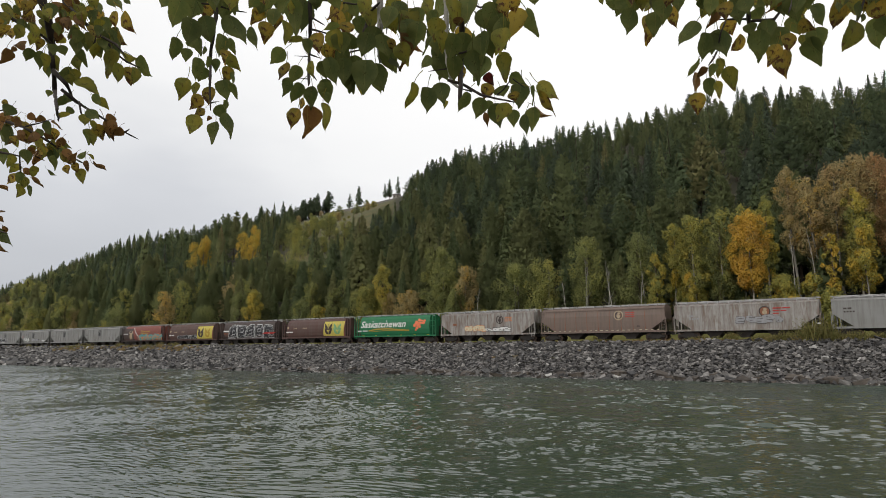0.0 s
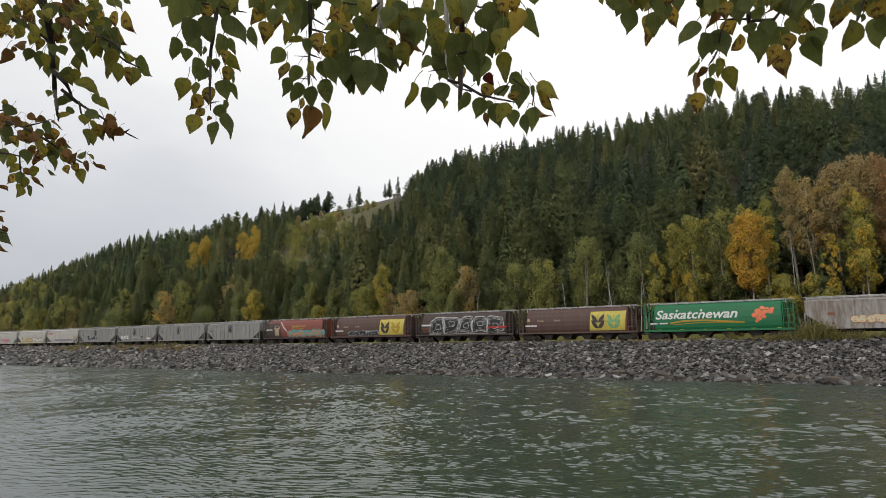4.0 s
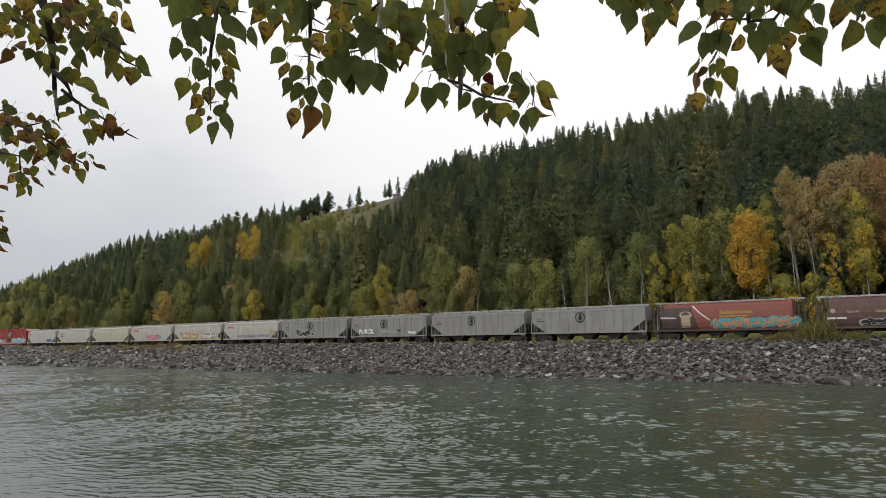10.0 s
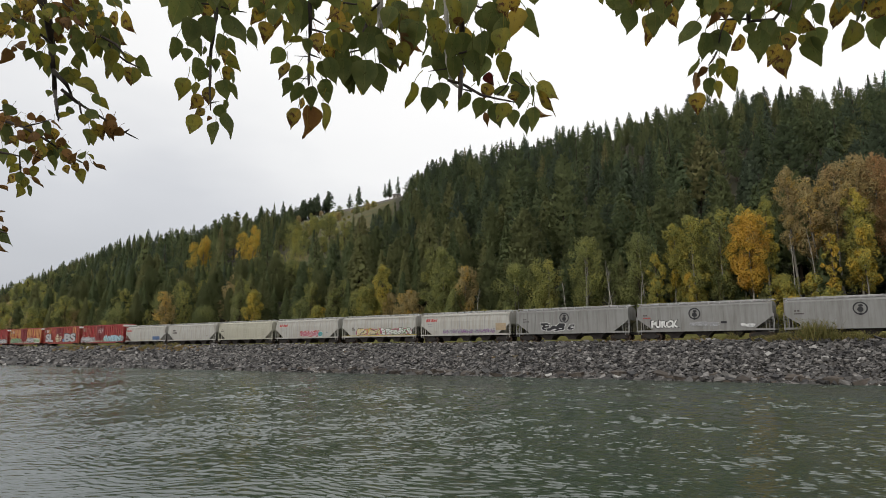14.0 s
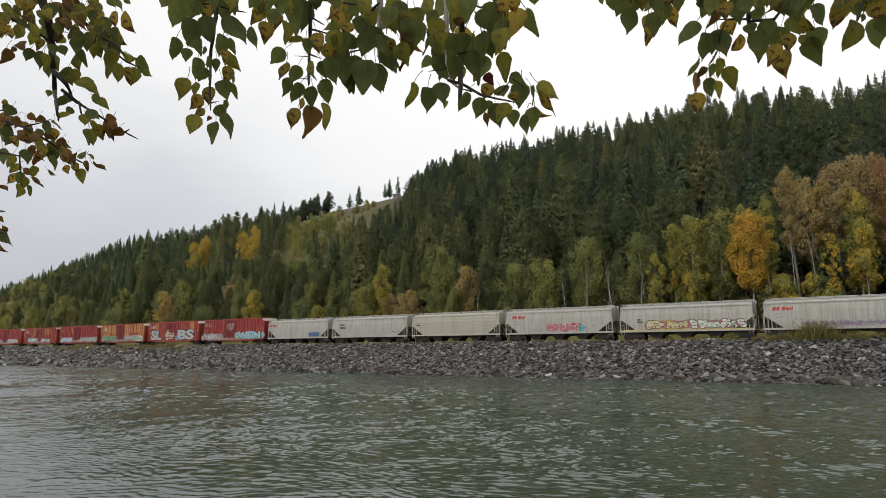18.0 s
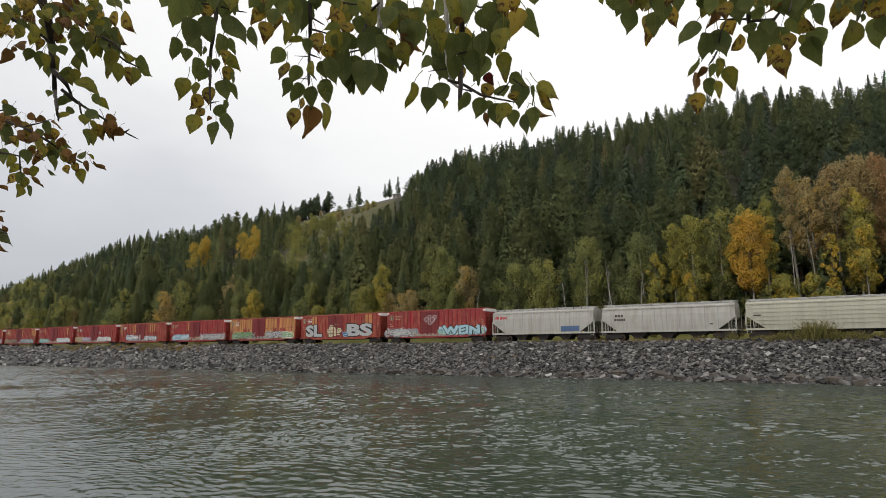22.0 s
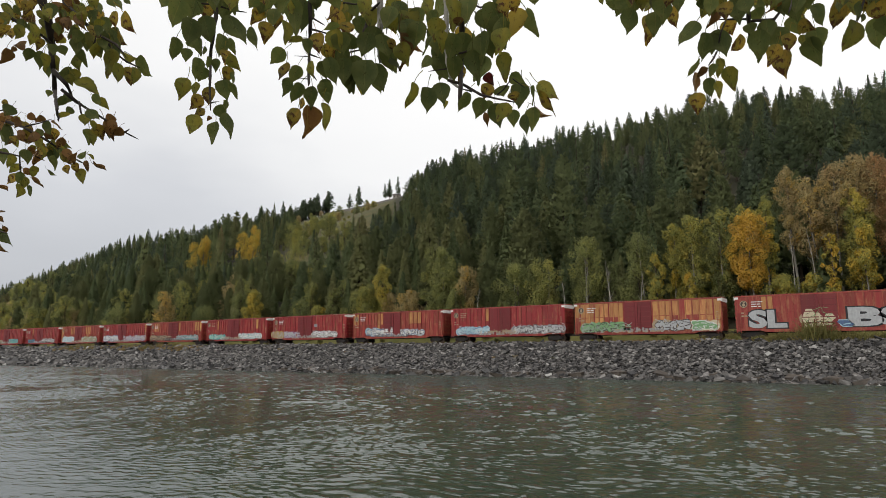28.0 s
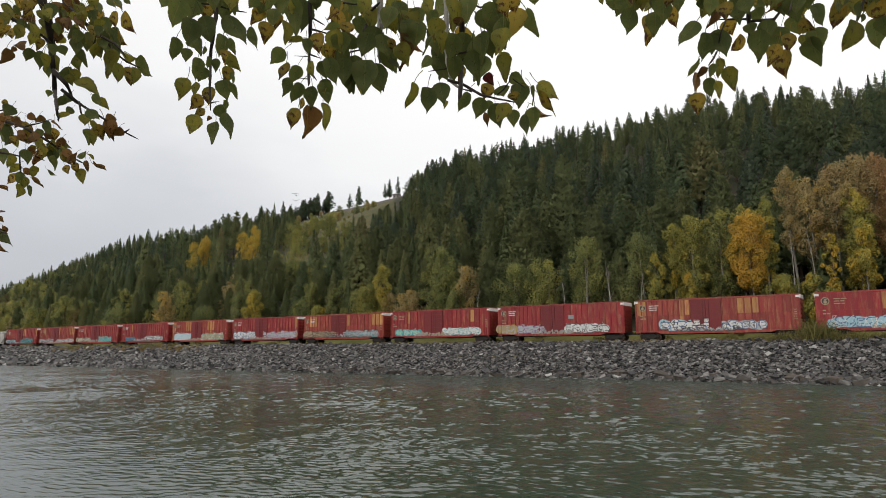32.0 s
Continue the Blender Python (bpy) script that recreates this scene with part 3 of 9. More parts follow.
GOLD, AMBER, LIME, OLIVE, GREEN, TAN, RUSSET = 0.52, 0.64, 0.36, 0.25, 0.12, 0.80, 0.96
gold = "golden yellow autumn aspen with a pale trunk"
lime = "yellow-green autumn aspen with a pale trunk"
olive = "olive green broadleaved tree behind the railway"
tan = "tall tan-brown half-bare autumn aspen"
broadleaf_tree(-15.6, 96, 15.4, 5.8, AMBER, 1, clear=0.34, label="bright orange-gold autumn aspen with a white trunk", count=2600)
broadleaf_tree(-19.6, 97, 16.8, 4.8, LIME - 0.06, 2, label=lime)
broadleaf_tree(-23.0, 96, 16.0, 5.2, 0.40, 3, label=lime)
broadleaf_tree(-25.6, 98, 14.6, 3.6, LIME, 4, label=olive)
broadleaf_tree(-13.9, 100, 17.2, 3.4, LIME, 5, label=lime)
broadleaf_tree(-17.4, 102, 16.0, 4.4, OLIVE + 0.1, 6, label=olive)
broadleaf_tree(-11.2, 104, 20.6, 4.0, TAN, 7, clear=0.40, label=tan, count=1100, lean=0.02)
broadleaf_tree(-8.6, 102, 18.8, 5.6, TAN, 8, clear=0.40, label=tan, count=1500, lean=0.08)
broadleaf_tree(-5.4, 103, 20.2, 6.0, TAN + 0.02, 9, clear=0.40, label=tan, count=1600)
broadleaf_tree(-2.8, 103, 21.0, 6.2, TAN + 0.02, 10, clear=0.40, label=tan, count=1700)
broadleaf_tree(-0.6, 105, 20.8, 6.0, RUSSET - 0.03, 11, clear=0.34, label="russet-brown autumn broadleaved tree", count=1700)
broadleaf_tree(1.4, 101, 19.2, 6.0, RUSSET, 12, clear=0.34, label="russet-brown autumn broadleaved tree", count=1700)
broadleaf_tree(-3.1, 97, 17.0, 4.4, 0.42, 13, label=lime, count=2000)
broadleaf_tree(-2.5, 95, 12.6, 3.4, GOLD - 0.06, 14, clear=0.45, label=gold, count=800)
broadleaf_tree(-6.2, 91.6, 5.6, 3.2, LIME + 0.02, 71, clear=0.05, what="shrub", label="yellow-green shrub beside the railway", count=900)
broadleaf_tree(-6.0, 95, 11.8, 2.2, GOLD - 0.02, 15, clear=0.35, label=gold, count=450)
broadleaf_tree(-11.4, 92.5, 7.4, 4.2, LIME + 0.05, 16, clear=0.1, what="shrub", label="yellow-green shrub beside the railway")
broadleaf_tree(-8.3, 92.5, 7.4, 2.8, LIME + 0.04, 17, clear=0.1, what="shrub", label="yellow-green shrub beside the railway", count=900)
broadleaf_tree(-22.8, 92.5, 8.4, 2.0, GOLD - 0.08, 18, clear=0.1, label=gold, count=800)
broadleaf_tree(-50.4, 94, 11.4, 8.4, OLIVE, 19, clear=0.08, what="willow", label="olive green spreading willow", count=2600, stems=3)
broadleaf_tree(-45.2, 94, 11.8, 6.2, OLIVE + 0.1, 20, clear=0.1, what="willow", label="olive green spreading willow", stems=2)
broadleaf_tree(-39.0, 96, 14.4, 6.8, OLIVE + 0.05, 21, label=olive, count=1500, stems=2)
broadleaf_tree(-31.0, 96, 14.2, 7.6, OLIVE, 22, label=olive, count=1900, stems=2, lean=0.03)
broadleaf_tree(-28.2, 95, 11.4, 3.5, GOLD - 0.1, 23, label=lime, count=1100)
broadleaf_tree(-25.9, 97, 15.0, 3.6, 0.42, 24, label=lime, count=1300)
broadleaf_tree(-61.0, 95, 11.8, 4.6, TAN - 0.02, 25, clear=0.15, label="brown and yellow autumn broadleaved tree", count=1300)
broadleaf_tree(-61.6, 92.5, 8.4, 4.0, OLIVE, 26, clear=0.08, what="shrub", label="olive green shrub beside the railway", count=1100)
broadleaf_tree(-117, 95, 10.8, 4.8, GOLD - 0.06, 27, clear=0.12, label=gold, count=1200)
broadleaf_tree(-84.2, 94.5, 9.6, 5.4, LIME, 28, clear=0.1, what="shrub", label="yellow-green shrub beside the railway", count=1500)
broadleaf_tree(-81.6, 97, 13.0, 4.4, 0.42, 29, clear=0.2, label=lime, count=1200)
broadleaf_tree(-73.0, 94.5, 8.2, 5.6, TAN - 0.02, 30, clear=0.08, what="shrub", label="brown and yellow shrub beside the railway", count=1400)
broadleaf_tree(-67.0, 96, 15.4, 7.6, OLIVE + 0.03, 31, clear=0.15, what="willow", label="olive green spreading willow", count=2600, stems=2)
broadleaf_tree(-65.0, 94, 12.0, 5.0, OLIVE, 32, clear=0.1, what="willow", label="olive green spreading willow", count=1400)
broadleaf_tree(-101.2, 94, 7.6, 4.8, GREEN + 0.06, 33, clear=0.06, what="shrub", label="green leafy shrub beside the railway", count=1000)
broadleaf_tree(-96.2, 94, 6.6, 3.6, GOLD - 0.12, 34, clear=0.06, what="shrub", label="yellow-green shrub beside the railway", count=800)
broadleaf_tree(-151, 95, 12.0, 5.6, TAN - 0.06, 35, clear=0.12, label="brown and yellow autumn broadleaved tree", count=1000)
broadleaf_tree(-173, 95, 8.6, 9.0, OLIVE, 36, clear=0.05, what="shrub", label="olive green shrub beside the railway", count=1200)
broadleaf_tree(-133, 94, 7.6, 8.0, GREEN + 0.08, 37, clear=0.05, what="shrub", label="green leafy shrub beside the railway", count=1400)
for dx, dy, hh, ww in ((-3.5, 0.5, 15.5, 8.0), (3.0, -0.5, 14.0, 7.5), (0.5, 2.0, 17.0, 7.0)):
    broadleaf_tree(-219 + dx, 151 + dy, hh, ww * 0.85, GOLD + 0.02, 38 + int(dx), clear=0.06, label="bright yellow autumn aspen high on the slope", count=1500)
    broadleaf_tree(-190 + dx, 151 + dy, hh + 0.8, ww * 0.85, GOLD + 0.01, 58 + int(dx), clear=0.06, label="bright yellow autumn aspen high on the slope", count=1500)
broadleaf_tree(-164.6, 150, 10, 7.6, LIME, 40, clear=0.1, label=lime, count=900)
broadleaf_tree(-214, 192, 11, 8.5, LIME - 0.06, 42, clear=0.08, label=lime, count=1100)
broadleaf_tree(-224, 197, 11, 8.0, OLIVE + 0.04, 43, clear=0.08, label=olive, count=1000)
broadleaf_tree(-202, 184, 9, 6.5, LIME, 44, clear=0.08, label=lime, count=900)
broadleaf_tree(-236, 186, 11, 7.0, OLIVE, 45, clear=0.08, label=olive, count=900)
broadleaf_tree(-252, 172, 11, 8.0, OLIVE + 0.06, 46, clear=0.08, label=olive, count=900)
broadleaf_tree(-150, 130, 12, 4.6, LIME, 41, clear=0.15, label=lime, count=700)


def bare_sapling(x, y, height, seed, lean):
    """A thin leafless aspen: a bent pale stem with short upswept twigs."""
    r = random.Random(seed)
    tree = tagged(new("sapling"), "thin leafless pale grey aspen sapling", "tree", "bare saplings behind the railway")
    tree.location = (x, y, float(ground_z(x, y)))
    stem = [Vector((lean * height * t + 0.15 * math.sin(5 * t + seed), 0.1 * math.sin(4 * t), height * t - 0.2 * (t == 0))) for t in (0, 0.2, 0.4, 0.6, 0.8, 1)]
    bm = bmesh.new()
    tube(bm, stem, [0.10, 0.085, 0.07, 0.05, 0.035, 0.015])
    part("trunk", bm, "pale_bark", tree)
    for k in range(9):
        t = r.uniform(0.35, 0.95)
        a = stem[int(t * 5)].lerp(stem[min(5, int(t * 5) + 1)], t * 5 % 1)
        way = Vector((r.choice((-1, 1)) * r.uniform(0.3, 0.8), r.uniform(-0.3, 0.3), r.uniform(0.5, 1.0))) * r.uniform(0.8, 2.0) * (1.2 - t)
        bm = bmesh.new()
        tube(bm, [a, a + way * 0.5, a + way + Vector((0, 0, 0.2))], [0.03, 0.02, 0.008], 4)
        part("branch", bm, "pale_bark", tree)


for k, (x, hh, lean) in enumerate(((-41.2, 8.5, -0.12), (-38.6, 11.5, 0.02), (-35.6, 9.5, 0.10), (-34.2, 11.0, -0.06), (-30.4, 9.0, 0.10), (-58.4, 8.0, 0.08), (-9.8, 12.5, -0.05), (-7.4, 13.0, -0.08))):
    bare_sapling(x, 93.2 + 0.4 * (k % 3), hh, 500 + k, lean)


def build_underwood():
    """Dull scrub and young broadleaved trees that fill the foot of the slope between the larger ones."""
    kinds = []
    for k in range(8):
        t = (0.12, 0.20, 0.25, 0.29, 0.33, 0.39, 0.82, 0.18)[k]
        tall = (9, 12, 10, 8, 11, 7, 9, 13)[k]
        ob = broadleaf_tree(-40 - 27.3 * k, 98 + k % 3, tall, 4.6, t, 300 + k, clear=0.12, what="young_tree", label="dull green young broadleaved tree on the wooded slope", count=800, stems=2, bark="dark_bark")
        kinds.append(ob)
    r = random.Random(11)
    x = 14.0
    while x > -300:
        y = r.uniform(94.5, 105)
        k = kinds[r.randrange(8)]
        ob = copy_thing(k, pose(x, y, float(ground_z(x, y)) - 0.1, 0, 0, r.uniform(0, 360)))
        f = r.uniform(0.4, 0.95) * (1.0 if x < -30 else 0.75)
        ob.scale = (f, f, f)
        x -= r.uniform(2.2, 5.6)
    for j in range(44):
        x = r.uniform(-1.12, -0.86)
        y = r.uniform(float(np.interp(x, (-1.10, -1.02, -0.95, -0.86), (200, 210, 225, 262))), 318)
        x *= y
        ob = copy_thing(kinds[r.choice((1, 2, 3, 4, 5, 5, 6))], pose(x, y, float(ground_z(x, y)) - 0.1, 0, 0, r.uniform(0, 360)))
        f = r.uniform(0.22, 0.65)
        ob.scale = (f * 1.7, f * 1.7, f)
    for _ in range(40):
        y = r.uniform(112, 205)
        x = y * r.uniform(-1.75, -0.92)
        ob = copy_thing(kinds[r.choice((1, 2, 3, 3, 4, 4, 5))], pose(x, y, float(ground_z(x, y)) - 0.1, 0, 0, r.uniform(0, 360)))
        f = r.uniform(0.95, 1.45)
        f = min(f, max(0.3, low_growth(x, y, 10 * f) / 10))
        ob.scale = (f * 1.25, f * 1.25, f)
    for _ in range(26):
        y = r.uniform(105, 175)
        x = y * r.uniform(-2.6, -1.75)
        ob = copy_thing(kinds[r.choice((1, 2, 3, 3, 4, 5))], pose(x, y, float(ground_z(x, y)) - 0.1, 0, 0, r.uniform(0, 360)))
        f = r.uniform(0.9, 1.35)
        ob.scale = (f * 1.4, f * 1.4, f)
    for _ in range(25):
        y = r.uniform(165, 240)
        x = y * r.uniform(-1.14, -1.0)
        ob = copy_thing(kinds[r.choice((2, 3, 4, 5, 5))], pose(x, y, float(ground_z(x, y)) - 0.1, 0, 0, r.uniform(0, 360)))
        f = r.uniform(0.45, 0.85)
        ob.scale = (f * 1.4, f * 1.4, f)
    for _ in range(30):
        y = r.uniform(118, 150)
        x = y * r.uniform(-1.62, -1.1)
        ob = copy_thing(kinds[r.choice((0, 1, 2, 2, 3, 7))], pose(x, y, float(ground_z(x, y)) - 0.1, 0, 0, r.uniform(0, 360)))
        f = min(r.uniform(0.5, 0.8), max(0.22, low_growth(x, y, 8) / 11))
        ob.scale = (f * 1.5, f * 1.5, f)
    for _ in range(58):
        x, y = r.uniform(-350, -110), r.uniform(94, 126)
        ob = copy_thing(kinds[r.choice((2, 3, 4, 4, 5, 5, 6))], pose(x, y, float(ground_z(x, y)) - 0.1, 0, 0, r.uniform(0, 360)))
        f = r.uniform(0.8, 1.25)
        ob.scale = (f * 1.2, f * 1.2, f)


build_underwood()


# ---- the riprap bank ----
def rock_arrays(seed):
    """A broken quarry block: a skewed cube with one corner struck off."""
    r = random.Random(seed)
    bm = bmesh.new()
    box(bm, -0.5, 0.5, -0.5, 0.5, -0.5, 0.5)
    for v in bm.verts:
        v.co += Vector([r.uniform(-0.2, 0.2) for _ in range(3)])
    for k in range(1):
        n = Vector([r.uniform(-1, 1) for _ in range(3)]).normalized()
        cut = bmesh.ops.bisect_plane(bm, geom=bm.verts[:] + bm.edges[:] + bm.faces[:], plane_co=n * r.uniform(0.3, 0.45), plane_no=n, clear_outer=True)
        edges = [e for e in cut["geom_cut"] if isinstance(e, bmesh.types.BMEdge)]
        if edges:
            bmesh.ops.contextual_create(bm, geom=edges)
    bmesh.ops.triangulate(bm, faces=bm.faces[:])
    bm.verts.index_update()
    v = np.array([p.co[:] for p in bm.verts])
    f = np.array([[p.index for p in q.verts] for q in bm.faces])
    bm.free()
    return v, f


def build_riprap():
    kinds = [rock_arrays(k) for k in range(9)]
    meshes = [mesh_of("rock", v, f, "riprap", flat=True) for v, f in kinds]
    stained = [mesh_of("rock", v, f, "stained_riprap", flat=True) for v, f in kinds]
    bank = tagged(new("riprap_bank"), "steep bank of loose grey angular quarry stone", "riprap bank", kind="structure")
    V, F = [], []
    base = 0
    near = 0
    r = np.random.default_rng(3)
    x = 14.0
    while x > -420:
        dist = math.hypot(x, 76)
        size = 0.25 * max(1.0, dist / 95) if x > -200 else 0.34 * dist / 100
        for y in np.arange(71.6, 81.0, size * 0.66):
            px, py = x + r.uniform(-0.5, 0.5) * size, y + r.uniform(-0.5, 0.5) * size * 0.7
            s = size * float(np.clip(r.lognormal(-0.08, 0.32), 0.5, 1.7))
            if y < 73.2 and r.uniform() < 0.4:
                s *= 1.8
            v, f = kinds[int(r.integers(0, 9))]
            e = Euler((r.uniform(-0.35, 0.9), r.uniform(-0.55, 0.55), r.uniform(-0.9, 0.9) + (math.pi if r.uniform() < 0.5 else 0)))
            sc = Vector((s * r.uniform(0.9, 1.6), s * r.uniform(0.8, 1.2), s * r.uniform(0.4, 0.75)))
            loc = Vector((px, py, float(np.interp(py, BANK_Y, BANK_Z)) + 0.24 * s + r.uniform(-0.14, 0.16)))
            m = Matrix.LocRotScale(loc, e, sc)
            if near < 220 and s > 0.40 and -60 < x:
                ob = part("rock", (stained if y < 73.0 and r.uniform() < 0.6 else meshes)[int(r.integers(0, 9))], "", bank)
                ob.matrix_basis = m
                near += 1
                continue
            a = np.array(m)
            V.append(v @ a[:3, :3].T + a[:3, 3])
            F.append(f + base)
            base += len(v)
        x -= size * 1.02
    # the large toe stones along the waterline
    x = 6.0
    while x > -95:
        s = r.uniform(0.55, 1.15)
        py = r.uniform(72.2, 73.0)
        ob = part("rock", stained[int(r.integers(0, 9))], "", bank)
        ob.matrix_basis = Matrix.LocRotScale(Vector((x, py, float(np.interp(py, BANK_Y, BANK_Z)) + 0.12 * s)), Euler((r.uniform(-0.15, 0.45), r.uniform(-0.25, 0.25), r.uniform(-0.4, 0.4))), Vector((s * r.uniform(1.1, 1.8), s * 0.9, s * r.uniform(0.5, 0.8))))
        x -= s * r.uniform(1.0, 1.9)
    me = mesh_of("loose_stones", np.concatenate(V), np.concatenate(F), "riprap_stones", flat=True)
    part("loose_stones", me, "", bank)["kind"] = "stuff"


def stone_material():
    m, nt, b = nodes_of("riprap_stones")
    geo = nt.nodes.new("ShaderNodeNewGeometry")
    r = ramp_node(nt, geo.outputs["Random Per Island"], [(0.0, (0.022, 0.021, 0.022)), (0.4, (0.064, 0.060, 0.057)), (0.85, (0.150, 0.140, 0.131)), (0.97, (0.25, 0.235, 0.22)), (1.0, (0.38, 0.37, 0.35))])
    n = noise_node(nt, 7.0, 4)
    r2 = ramp_node(nt, n.outputs[0], [(0.3, (0.7, 0.7, 0.7)), (0.7, (1.2, 1.2, 1.2))])
    mx = mix_node(nt, 1.0, r.outputs[0], r2.outputs[0], "MULTIPLY")
    nt.links.new(mx.outputs[2], b.inputs["Base Color"])
    b.inputs["Roughness"].default_value = 0.48
    b.inputs["Specular IOR Level"].default_value = 0.4
    bump_node(nt, n.outputs[0], b, 0.3, 0.015)


stone_material()
build_riprap()


# ---- on the ridge: a small pale house, and a power line ----
def build_ridge_things():
    x, y = -268.5, 333.0
    z = float(ground_z(x, y))
    house = tagged(new("house"), "small pale house with a grey gable roof on the ridge", "house")
    house.location = (x, y, z)
    house.rotation_euler.z = 0.5
    part("wall", one_box(-2.4, 2.4, -2, 2, -1.0, 2.4), "pale_bark", house)
    bm = bmesh.new()
    loft(bm, [[(x0, -2.3, 2.3), (x0, 2.3, 2.3), (x0, 0, 3.7)] for x0 in (-2.7, 2.7)])
    part("roof", bm, "ballast", house)
    for dx in (-1.2, 1.1):
        part("window", one_box(dx - 0.4, dx + 0.4, -2.05, -1.98, 0.9, 1.8), "black_steel", house)
    tops = []
    for px in (-660.0, -520.0):
        pz = float(ground_z(px, 332.0))
        pole = tagged(new("utility_pole"), "tall wooden utility pole among the ridge trees", "utility pole")
        pole.location = (px, 332.0, pz)
        bm = bmesh.new()
        tube(bm, [(0, 0, -0.5), (0, 0, 9.5)], [0.16, 0.10], 7)
        part("post", bm, "dark_bark", pole)
        part("crossarm", one_box(-0.08, 0.08, -1.2, 1.2, 8.6, 8.8), "dark_bark", pole)
        tops.append((px, 332.0, pz + 8.9))
    bm = bmesh.new()
    a, b = Vector(tops[0]), Vector(tops[1])
    tube(bm, [a.lerp(b, t / 8) - Vector((0, 0, 6 * (t / 8) * (1 - t / 8))) for t in range(9)], [0.05] * 9, 4)
    cable = part("power_cable", bm, "black_steel", None)
    tagged(cable, "thin dark power cable strung along the ridge", "cable")


build_ridge_things()

# ---- the train ----
# u: where a car's front end stands along the railway at the clip's start, in metres
def advance(t):
    return 12.25 * t - 0.003 * (t - 16) ** 2


for name, args in {
    "grey_paint": dict(c=(0.245, 0.245, 0.236), amount=0.55), "pale_paint": dict(c=(0.41, 0.405, 0.375), amount=0.6, dirt=(0.22, 0.18, 0.13), rust=0.25, rust_c=(0.24, 0.16, 0.10)),
    "cream_paint": dict(c=(0.43, 0.415, 0.335), amount=0.3), "aged_grey_paint": dict(c=(0.33, 0.32, 0.30), dirt=(0.13, 0.10, 0.085), amount=0.95, rust=0.85, rust_c=(0.15, 0.10, 0.075)),
    "brown_paint": dict(c=(0.085, 0.042, 0.035), amount=0.6), "faded_maroon_paint": dict(c=(0.17, 0.12, 0.098), dirt=(0.10, 0.085, 0.07), amount=0.75, rust=0.3, rust_c=(0.22, 0.19, 0.17)),
    "green_paint": dict(c=(0.010, 0.14, 0.055), amount=0.2), "red_brown_paint": dict(c=(0.205, 0.052, 0.038), amount=0.4),
    "black_brown_paint": dict(c=(0.05, 0.033, 0.03), amount=0.4), "box_red": dict(c=(0.265, 0.019, 0.023), amount=0.4, dirt=(0.17, 0.065, 0.05), rust=0.62, rust_c=(0.33, 0.145, 0.075), vary=0.2),
    "box_red_worn": dict(c=(0.25, 0.026, 0.025), amount=0.6, dirt=(0.27, 0.085, 0.045), rust=0.6, rust_c=(0.36, 0.17, 0.08), vary=0.2),
    "box_orange": dict(c=(0.47, 0.245, 0.080), amount=0.7, dirt=(0.33, 0.10, 0.05), rust=0.75, rust_c=(0.28, 0.060, 0.036), vary=0.22),
    "box_door": dict(c=(0.17, 0.018, 0.022), amount=0.5, vary=0.15, rust=0.3, dirt=(0.12, 0.03, 0.025)),
    "white_mark": dict(c=(0.75, 0.75, 0.72), amount=0.25), "yellow_mark": dict(c=(0.55, 0.46, 0.085), amount=0.35),
    "roof_grey": dict(c=(0.58, 0.58, 0.57), amount=0.4), "roof_dark": dict(c=(0.12, 0.10, 0.09), amount=0.5),
}.items():
    paint(name, **args)


def wheelset_mesh():
    bm = bmesh.new()
    for y in (-0.76, 0.76):
        s = 1 if y > 0 else -1
        prof = [(0.05, y - 0.06), (0.24, y - 0.05), (0.36, y - 0.03), (0.455, y - 0.065 * s - 0.0), (0.49, y - 0.07 * s), (0.457, y - 0.04 * s), (0.45, y + 0.065 * s), (0.38, y + 0.065 * s), (0.35, y + 0.03 * s), (0.15, y + 0.06 * s)]
        rings = [[(r * math.cos(2 * math.pi * k / 16), yy, r * math.sin(2 * math.pi * k / 16)) for k in range(16)] for r, yy in prof]
        loft(bm, rings)
    loft(bm, [[(0.08 * math.cos(2 * math.pi * k / 8), y, 0.08 * math.sin(2 * math.pi * k / 8)) for k in range(8)] for y in (-1.02, 1.02)])
    # a chalk mark and three core holes' rims, so that a turning wheel can be told
    for y in (-0.83, 0.83):
        for k in range(3):
            a = 2.1 * k
            box(bm, 0.26 * math.cos(a) - 0.035, 0.26 * math.cos(a) + 0.035, y - 0.012, y + 0.012, 0.26 * math.sin(a) - 0.035, 0.26 * math.sin(a) + 0.035)
    me = bpy.data.meshes.new("wheelset")
    bm.to_mesh(me)
    bm.free()
    me.materials.append(MATS["wheel_steel"])
    return me


def sideframe_mesh():
    bm = bmesh.new()
    outer = [(-1.12, 0.36), (-1.12, 0.62), (-0.82, 0.66), (-0.45, 0.86), (0.45, 0.86), (0.82, 0.66), (1.12, 0.62), (1.12, 0.36), (0.72, 0.36), (0.45, 0.20), (-0.45, 0.20), (-0.72, 0.36)]
    loft(bm, [[(x, y, z) for x, z in outer] for y in (-0.09, 0.09)])
    for x in (-0.9, 0.9):
        loft(bm, [[(x + 0.13 * math.cos(2 * math.pi * k / 8), y, 0.46 + 0.13 * math.sin(2 * math.pi * k / 8)) for k in range(8)] for y in (-0.14, 0.14)])
    for x in (-0.16, 0.0, 0.16):
        loft(bm, [[(x + 0.07 * math.cos(2 * math.pi * k / 8), 0.07 * math.sin(2 * math.pi * k / 8), z) for k in range(8)] for z in (0.28, 0.62)])
    me = bpy.data.meshes.new("sideframe")
    bm.to_mesh(me)
    bm.free()
    me.materials.append(MATS["black_steel"])
    return me


